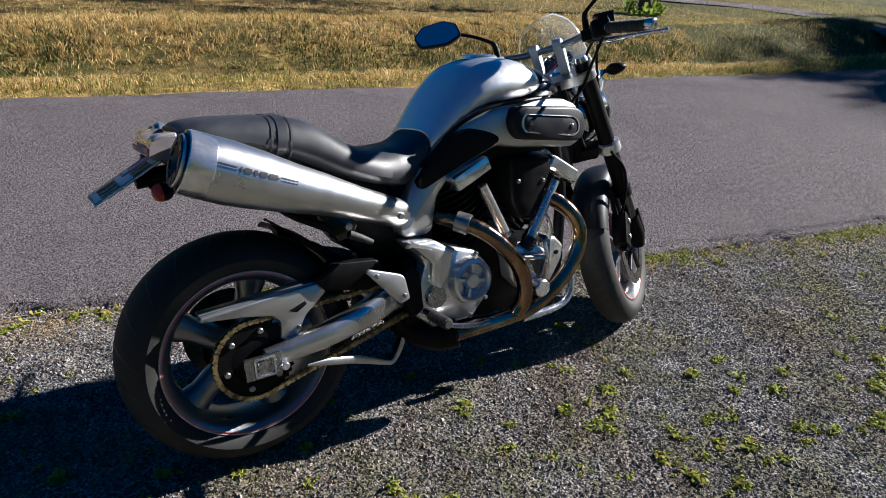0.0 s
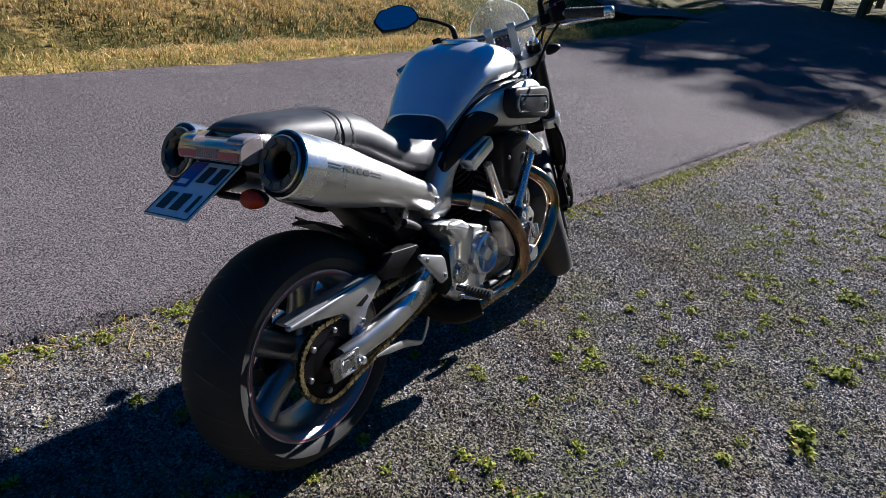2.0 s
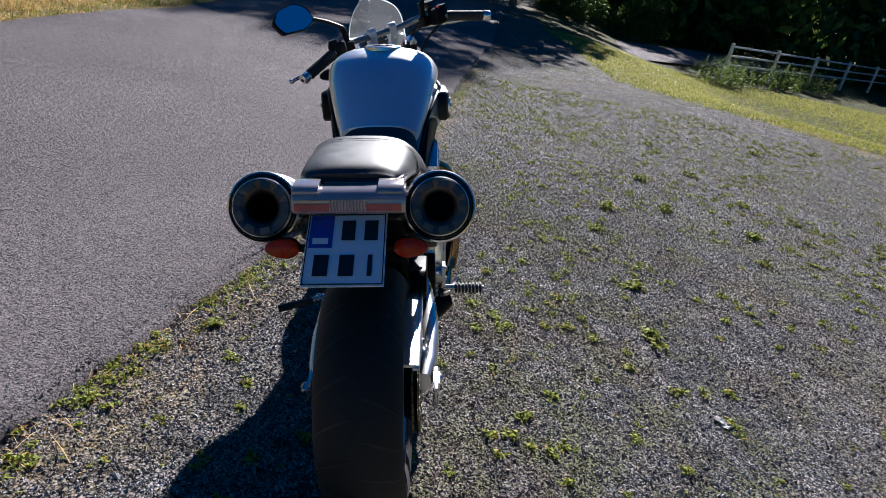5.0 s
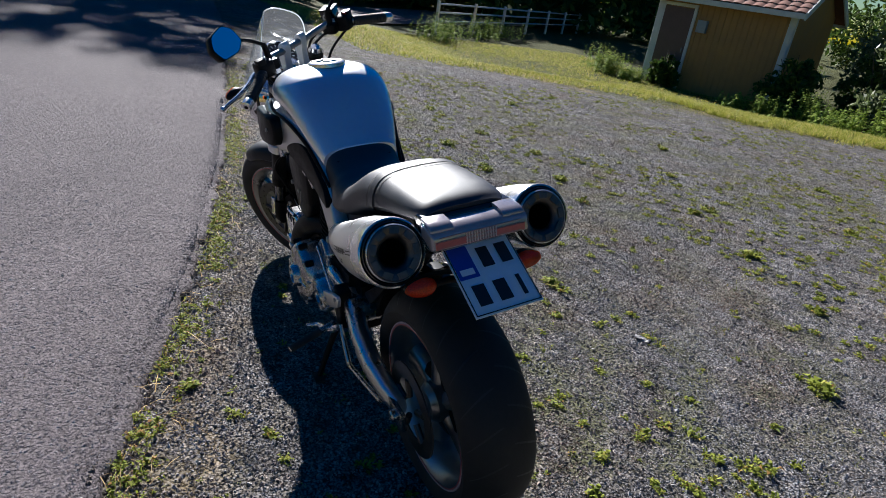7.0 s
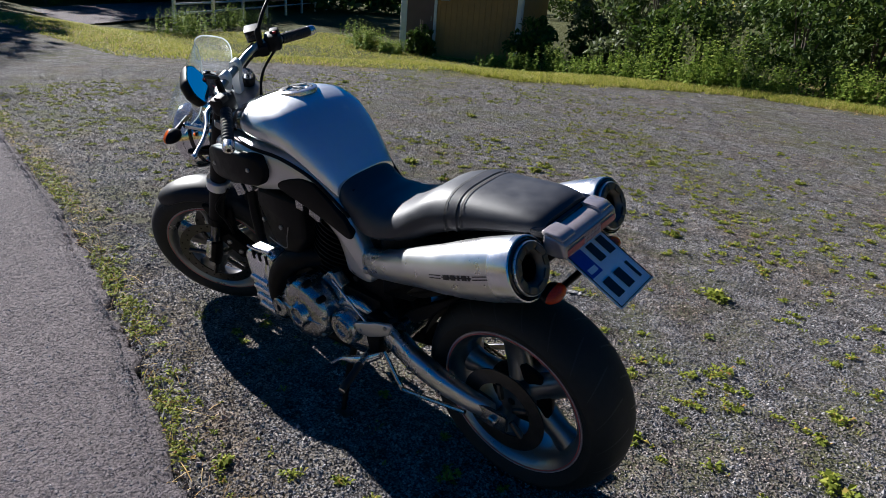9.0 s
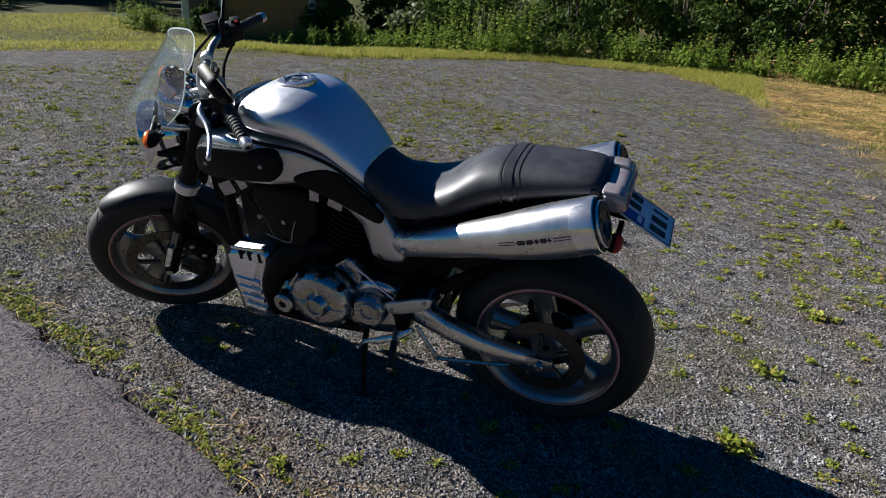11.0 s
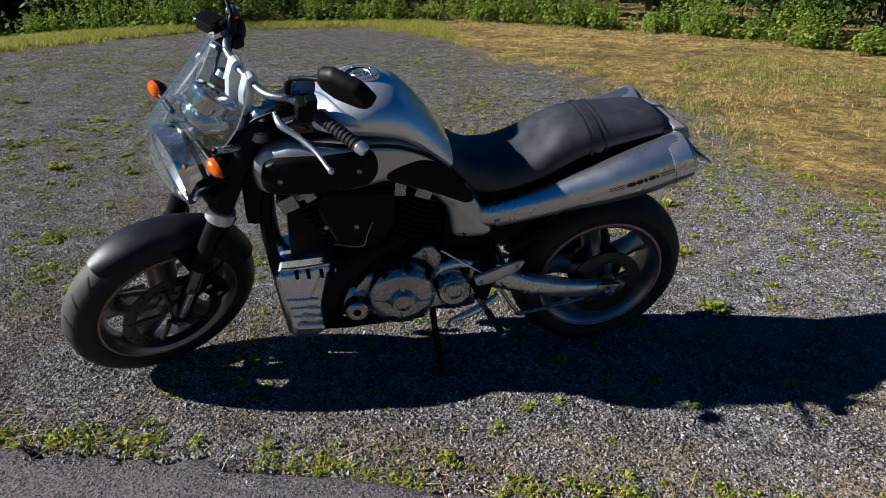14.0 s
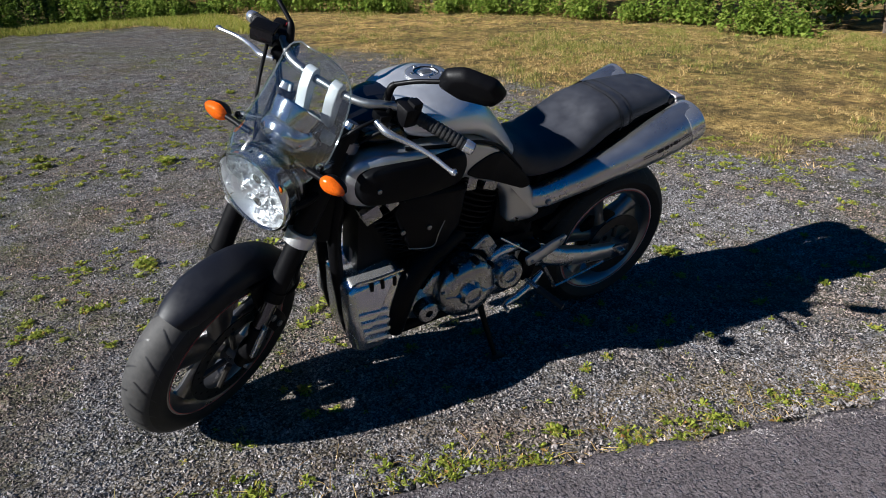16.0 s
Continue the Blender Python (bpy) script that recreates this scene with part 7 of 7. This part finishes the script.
def spruce(x, y, h, seed):
    z = float(ground_z(x, y))
    holder = new("spruce_tree")
    holder.location = (x, y, z)
    tagged(holder, "tall dark green spruce, out of view, added to shade the far road", "tree")
    part("trunk", tube([(0, 0, -0.1), (0, 0, h * 0.5), (0, 0, h)], [0.28, 0.17, 0.02], 10, 3), bark, holder)
    r = np.random.RandomState(seed)
    cs, rs = [], []
    for k in range(int(h * 9)):
        f = r.rand() ** 0.8
        zz = h * (0.12 + 0.87 * f)
        l = (0.16 * h) * (1.02 - f) * r.uniform(0.5, 1.0)
        a = r.rand() * 6.28
        cs.append((math.cos(a) * l, math.sin(a) * l, zz - 0.25 * l))
        rs.append(0.25 + 0.35 * l)
    v, f = leaf_cloud(np.array(cs), np.array(rs), 30, 0.14, seed, 0.5)
    crown = new("crown", big_mesh("crown", v, f, green_leaf))
    crown.parent = holder


# Unseen spruces, added so that the far road lies in shade.
for k, (x, y, h) in enumerate(((56.0, 2.4, 22), (61.0, 7.0, 24), (67.0, 4.0, 25), (60.0, -2.0, 24))):
    spruce(x, y, h, 60 + k)
# Unseen tree, added for the shade its crown throws on the field.
tree(40.0, 4.3, 16.0, 3.4, 70, green_leaf, "very tall leafy tree, out of view, added for its shade on the field", 0.20, 46, 22, 0.6)
# Unseen trees: places and heights chosen so their shade dapples the road.
for k, (x, y, h, sp) in enumerate(((28.5, -2.6, 10.0, 3.5), (32.5, -0.6, 12.6, 4.2), (37.0, 0.6, 15.0, 4.2), (42.0, 0.0, 19.0, 4.4), (47.0, 1.0, 20.0, 4.4), (39.5, -1.4, 19.2, 4.0), (45.0, 3.0, 18.0, 4.4), (35.0, 2.2, 10.5, 3.6), (35.0, -12.0, 9.5, 3.6), (34.0, -19.0, 9.0, 3.6))):
    tree(x, y, h, sp, 80 + k, green_leaf, "broad leafy roadside tree, out of view, placed to cast dappled shade", 0.23, 56, 30, 0.2)
tree(13.4, 10.8, 9.0, 2.6, 95, green_leaf, "young tree standing alone in the dry field", 0.10, 50, 20, 0.35)
bv, bf = rosettes(np.array([(13.3 + wr.gauss(0, 0.25), 10.7 + wr.gauss(0, 0.25)) for _ in range(30)]), 0.15, 0.35, 321, (8, 12), 1.3)
o = Vector((13.3, 10.7, 0))
ob = new("tree_foot_shoots", raw_mesh("tree_foot_shoots", [Vector(p) - o for p in bv], bf, bright_leaf))
ob.location = o
tagged(ob, "green shoots round the foot of the tree", "shrub")


def bush(x, y, w, h, seed, mat, label, leaf=0.06, per=60, name="bush"):
    z = float(ground_z(x, y))
    r = np.random.RandomState(seed)
    holder = new(name)
    holder.location = (x, y, z)
    tagged(holder, label, "bush", group="thicket round the lot")
    b = bmesh.new()
    for k in range(7):
        a, l = r.rand() * 6.28, w * r.uniform(0.2, 0.6)
        tube([(0, 0, -0.05), (math.cos(a) * l * 0.4, math.sin(a) * l * 0.4, h * 0.45), (math.cos(a) * l, math.sin(a) * l, h * r.uniform(0.7, 0.95))], [0.03, 0.018, 0.006], 6, 3, b)
    part("stem", b, bark, holder)
    n = 44
    a, q = r.rand(n) * 6.28, r.rand(n) ** 0.5
    c = np.stack([np.cos(a) * q * w * 0.7, np.sin(a) * q * w * 0.7, h * (0.12 + 0.80 * r.rand(n)) * (1.05 - 0.45 * q)], -1)
    v, f = leaf_cloud(c, r.uniform(0.16, 0.34, n) * w * 0.8, per, leaf, seed)
    v[:, 2] = np.maximum(v[:, 2], 0.01)
    fol = new("foliage", big_mesh("foliage", v, f, mat))
    fol.parent = holder
    return holder


BUSHES = [(5.4, -12.9, 1.6, 3.2, 1), (3.0, -14.2, 1.7, 3.6, 0), (0.6, -15.1, 1.8, 3.8, 0), (-1.6, -14.8, 1.8, 3.6, 0), (-3.8, -14.1, 1.6, 3.4, 0), (-6.0, -12.8, 1.6, 3.2, 0), (-7.0, -10.2, 1.6, 3.2, 0), (-8.0, -8.2, 1.6, 3.2, 0), (-9.0, -6.2, 1.6, 3.2, 0), (-9.6, -4.2, 1.6, 3.0, 0), (6.6, -13.6, 1.6, 3.0, 2), (8.0, -15.6, 1.8, 3.8, 2), (6.0, -16.5, 2.0, 4.4, 2), (2.0, -16.5, 2.2, 4.6, 0), (-2.5, -16.5, 2.2, 4.6, 0), (-7.2, -13.5, 2.0, 4.2, 0), (-10.0, -9.5, 2.0, 4.2, 0), (-11.0, -5.0, 2.0, 4.0, 0), (-11.2, -1.8, 1.8, 3.4, 0), (13.6, -15.5, 1.8, 3.6, 2), (12.5, -17.5, 2.2, 4.6, 0), (9.2, -17.8, 2.2, 4.8, 0), (4.4, -18.5, 2.2, 5.0, 0), (-0.4, -18.5, 2.2, 5.0, 0), (8.9, -12.9, 0.9, 1.5, 0), (11.9, -11.9, 0.45, 1.0, 0), (7.6, -13.9, 1.0, 1.9, 0), (27.5, -5.4, 1.5, 2.6, 0), (30.0, -5.0, 1.5, 2.6, 0), (33.0, -5.4, 1.6, 3.0, 0), (36.5, -5.4, 1.6, 3.0, 0), (40.0, -6.0, 1.8, 3.4, 0), (28.0, -8.0, 1.7, 3.2, 0), (44.0, -6.0, 2.0, 4.0, 0)]
for k, (x, y, w, h, kind) in enumerate(BUSHES):
    bush(x, y, w, h, 200 + k, (green_leaf, green_leaf, grey_leaf)[kind], ("dense dark green bush at the edge of the lot", "dense dark green bush beside the shed", "grey-green willow bush behind the shed")[kind], 0.07, 105)


def tall_weeds(x, y, w, h, seed, mat, label, stems=34):
    """Upright stems with leaves along them."""
    r = np.random.RandomState(seed)
    verts, faces = [], []
    z0 = 0.0
    for k in range(stems):
        sx, sy = r.normal(0, w * 0.45, 2)
        hh = h * r.uniform(0.6, 1.05)
        lx, ly = r.normal(0, 0.08, 2) * hh
        b = len(verts)
        verts += [(sx - 0.006, sy, z0), (sx + 0.006, sy, z0), (sx + lx + 0.002, sy + ly, hh), (sx + lx - 0.002, sy + ly, hh)]
        faces.append((b, b + 1, b + 2, b + 3))
        for j in range(14):
            f = 0.12 + 0.88 * j / 14
            a, l = r.rand() * 6.28, 0.11 * r.uniform(0.6, 1.3) * (1.2 - 0.6 * f)
            px, py, pz = sx + lx * f, sy + ly * f, hh * f
            c, s = math.cos(a), math.sin(a)
            wd = l * 0.28
            b = len(verts)
            verts += [(px, py, pz), (px + c * l * 0.5 - s * wd, py + s * l * 0.5 + c * wd, pz + l * 0.30), (px + c * l, py + s * l, pz - l * 0.05), (px + c * l * 0.5 + s * wd, py + s * l * 0.5 - c * wd, pz + l * 0.30)]
            faces.append((b, b + 1, b + 2, b + 3))
    ob = new("tall_weeds", raw_mesh("tall_weeds", verts, faces, mat))
    ob.location = (x, y, float(ground_z(x, y)) - 0.02)
    return tagged(ob, label, "weeds", group="tall weeds round the lot")


grass_patch("bank_grass", "rank green and dry grass on the bank beyond the lot", scatter(31, 70000, (7, 18, -13.5, -2.6), lambda x, y, r: (inside_distance(x, y, LOT) < 0.1) & (wavy(x * 0.8, y * 0.8, 33) + 0.5 * r.randn(len(x)) > -0.5)), 0.03, 0.10, 0.0075, 34, lawn_blade, 1.6)
TALL = [(13.3, -11.3, 0.45, 0.65), (12.6, -11.4, 0.35, 0.4), (9.3, -11.9, 0.45, 0.42), (8.6, -12.0, 0.5, 0.55), (7.9, -12.3, 0.5, 0.8), (13.9, -11.4, 0.45, 0.8), (4.4, -11.0, 0.9, 1.3), (3.5, -11.6, 0.8, 1.2), (-3.2, -12.0, 0.9, 1.0), (-4.3, -11.7, 0.8, 0.9), (-5.8, -10.4, 0.7, 0.9), (-7.0, -8.8, 0.7, 0.9), (-7.8, -7.0, 0.7, 0.8), (-8.4, -5.4, 0.7, 0.8), (0.0, -13.0, 0.8, 0.8), (1.8, -12.4, 0.7, 0.8), (-1.5, -12.9, 0.8, 0.8), (6.2, -11.0, 0.5, 0.55), (5.5, -11.2, 0.6, 0.8)]
for k in range(20):
    f = k / 19
    p_ = smooth_path([(4.6, -11.2, 0), (2.6, -12.1, 0), (0.2, -12.6, 0), (-2.0, -12.4, 0), (-4.4, -11.2, 0), (-6.2, -9.4, 0), (-7.4, -7.2, 0), (-8.2, -4.6, 0)], 8)
    q_ = p_[int(f * (len(p_) - 1))]
    TALL.append((q_.x + wr.uniform(-0.4, 0.4), q_.y + wr.uniform(-0.4, 0.4), 0.5, wr.uniform(0.3, 0.8)))
for k, (x, y, w, h) in enumerate(TALL):
    tall_weeds(x, y, w, h, 300 + k, bright_leaf, "fresh green nettles and weeds in a dense stand", 40)
for k, (x, y) in enumerate(((17.0, -7.6), (18.2, -8.8), (19.3, -10.4), (20.6, -12.0))):
    tall_weeds(x, y, 0.8, 0.8, 340 + k, bright_leaf, "rank green weeds below the fence", 40)


# ---- the shed ----
def shed():
    a, b = Vector((12.85, -12.04)), Vector((9.65, -13.23))
    d = (b - a).normalized()
    n = Vector((d.y, -d.x))
    if n.x > 0:
        n = -n
    z0 = -0.48
    L = (b - a).length
    D = 3.0
    holder = new("shed")
    # shed space: x along the front, y outwards, z up
    holder.matrix_world = Matrix(((d.x, n.x, 0, a.x), (d.y, n.y, 0, a.y), (0, 0, 1, z0), (0, 0, 0, 1)))
    tagged(holder, "small ochre wooden shed with red tiled roof and white trim", "shed")
    H, R = 2.4, 0.85
    part("front_wall", block((L, 0.08, H), (L / 2, -0.04, H / 2), 0.004), ochre_wall, holder, "ochre board wall")
    part("back_wall", block((L, 0.08, H), (L / 2, -D + 0.04, H / 2), 0.004), ochre_wall, holder)
    for x in (0.04, L - 0.04):
        g = bmesh.new()
        rows = [[(x + t, -0.08, 0), (x + t, -D + 0.08, 0), (x + t, -D + 0.08, H), (x + t, -D / 2, H + R), (x + t, -0.08, H)] for t in (-0.04, 0.04)]
        add_rings(g, rows)
        part("gable_wall", g, ochre_wall, holder, "ochre gable wall")
    for k in range(int(L / 0.16)):
        if 0.05 < k * 0.16 < 1.08:
            continue
        part("cladding_strip", block((0.035, 0.018, H), (0.02 + k * 0.16, 0.009, H / 2), 0.003), ochre_wall, holder)
    for s in (0, 1):
        r = bmesh.new()
        y0, y1 = (0.28, -D / 2) if s == 0 else (-D - 0.28, -D / 2)
        za, zb = H - 0.16, H + R
        rows = [[(x, y0, za), (x, y1, zb), (x, y1, zb + 0.05), (x, y0, za + 0.05)] for x in (-0.25, L + 0.25)]
        add_rings(r, rows)
        slope = part("roof", r, roof_tile, holder, "red tiled roof slope")
        nrow, ncol = 9, 16
        for i in range(nrow):
            for j in range(ncol):
                f = (i + 0.5) / nrow
                t = bmesh.new()
                w_ = (L + 0.5) / ncol
                x0 = -0.25 + j * w_
                yy, zz = y0 + (y1 - y0) * f, za + (zb - za) * f + 0.055
                dy, dz = (y1 - y0) / nrow * 0.58, (zb - za) / nrow * 0.58
                rws = []
                for e, lift in ((-1, 0.022), (1, 0.0)):
                    rws.append([(x0 + w_ * u, yy + dy * e, zz + dz * e + lift + 0.022 * math.sin(math.pi * u)) for u in (0, 0.25, 0.5, 0.75, 1.0)])
                add_rings(t, rws, closed=False)
                if s == 0:
                    part("roof_tile", t, roof_tile, slope)
                else:
                    t.free()
        part("eave_board", block((L + 0.5, 0.03, 0.12), (L / 2, y0 + (0.012 if s == 0 else -0.012), za - 0.01), 0.004), white_trim, holder, "white eave board")
        for x in (-0.26, L + 0.26):
            bb = bmesh.new()
            rows = [[(x + t, y0, za - 0.09), (x + t, y1, zb - 0.09), (x + t, y1, zb + 0.07), (x + t, y0, za + 0.07)] for t in (-0.018, 0.018)]
            add_rings(bb, rows)
            part("barge_board", bb, white_trim, holder, "white barge board")
    for x in (0.0, L):
        part("corner_board", block((0.12, 0.03, H), (x + (0.05 if x == 0 else -0.05), 0.018, H / 2), 0.004), white_trim, holder, "white corner board")
        part("corner_board", block((0.03, 0.12, H), (x + (-0.018 if x == 0 else 0.018), -0.05, H / 2), 0.004), white_trim, holder)
    door = part("door", block((0.80, 0.05, 2.0), (0.58, 0.012, 1.04), 0.006), door_brown, holder, "brown boarded door")
    for x in (0.14, 1.02):
        part("door_trim", block((0.08, 0.04, 2.08), (x, 0.022, 1.06), 0.004), white_trim, door)
    part("door_trim", block((0.96, 0.04, 0.08), (0.58, 0.022, 2.10), 0.004), white_trim, door)
    part("door_handle", block((0.02, 0.05, 0.12), (0.92, 0.055, 1.02), 0.006), steel, door)
    part("meter_box", block((0.24, 0.12, 0.30), (1.30, 0.07, 1.66), 0.015), grey_box, holder, "grey meter box on the wall")


shed()


# ---- the rail fence beyond the lot ----
fence = new("rail_fence")
tagged(fence, "pale metal rail fence along the road below", "fence")
fp = [Vector((14.6 + 1.95 * k, -3.6 - 2.35 * k)) for k in range(2, 10)]
for i, p in enumerate(fp):
    z = float(ground_z(p.x, p.y))
    part("post", block((0.09, 0.09, 1.15), (p.x, p.y, z + 0.5), 0.01), galvanised, fence, "fence post")
    if i:
        q = fp[i - 1]
        zq = float(ground_z(q.x, q.y))
        for h in (0.45, 0.72, 0.98):
            part("rail", rod((q.x, q.y, zq + h), (p.x, p.y, z + h), 0.030, 10), galvanised, fence, "round metal rail")
tagged(new("lower_road", raw_mesh("lower_road", [(16.6, -3.0, -0.35), (34.0, -24.0, -0.35), (38.0, -21.0, -0.35), (20.6, -1.5, -0.35)], [(0, 1, 2, 3)], asphalt)), "asphalt road beyond the fence", "road", kind="structure")

# ---- far woods round the place ----
def woods(seed, pts, h, name="far_woods"):
    r = np.random.RandomState(seed)
    cs, rs = [], []
    for x, y in pts:
        hh = h * r.uniform(0.7, 1.2)
        for k in range(16):
            f = r.rand()
            cs.append((x + r.normal(0, 1.6 * (1.1 - f)), y + r.normal(0, 1.6 * (1.1 - f)), hh * (0.05 + 0.95 * f)))
            rs.append(1.6 * (1.15 - 0.7 * f))
    v, f = leaf_cloud(np.array(cs), np.array(rs), 26, 0.34, seed, 0.9)
    v[:, 2] = np.maximum(v[:, 2], -0.3)
    tagged(new(name, big_mesh(name, v, f, green_leaf)), "dark green woods in the distance", "woods", kind="stuff")


ring = []
wq = random.Random(3)
for k in range(150):
    a = 2 * math.pi * k / 150
    d = wq.uniform(58, 75)
    ring.append((10 + math.cos(a) * d, math.sin(a) * d))
for k in range(26):
    ring.append((wq.uniform(-30, 8), wq.uniform(-26, -20)))
ring = [p for p in ring if not (p[0] > 40 and -14 < p[1] < 3)]
woods(7, ring, 12.0)
# Added shrubs that cover the bright ground beyond the fence.
woods(9, [(wq.uniform(29, 39), wq.uniform(-36, -9)) for _ in range(34)], 3.6, "far_screen_shrubs")
# Added woods whose shade darkens the far ground.
wood_edge = [(wq.uniform(41, 58), wq.uniform(-30, -5.5)) for _ in range(70)]
woods(8, wood_edge, 13.0, "added_shade_woods")


# ---- a scrap of paper on the gravel ----
pr = random.Random(5)
scrap = bmesh.new()
side = 7
rows = []
for i in range(side):
    rows.append([((i / (side - 1) - 0.5) * 0.066 + pr.uniform(-0.004, 0.004), (j / (side - 1) - 0.5) * 0.034 + pr.uniform(-0.004, 0.004), 0.006 + pr.uniform(-0.004, 0.007)) for j in range(side)])
grid = [[scrap.verts.new(p) for p in row] for row in rows]
for i in range(side - 1):
    for j in range(side - 1):
        scrap.faces.new((grid[i][j], grid[i + 1][j], grid[i + 1][j + 1], grid[i][j + 1]))
sm = bpy.data.meshes.new("paper_scrap")
scrap.to_mesh(sm)
scrap.free()
sm.materials.append(grimy_paper)
scrap_ob = new("paper_scrap", sm)
scrap_ob.matrix_world = pose(0.628, -1.223, float(ground_z(0.628, -1.223)), 0, 0, 35)
tagged(scrap_ob, "crumpled white scrap of paper lying on the gravel", "litter")
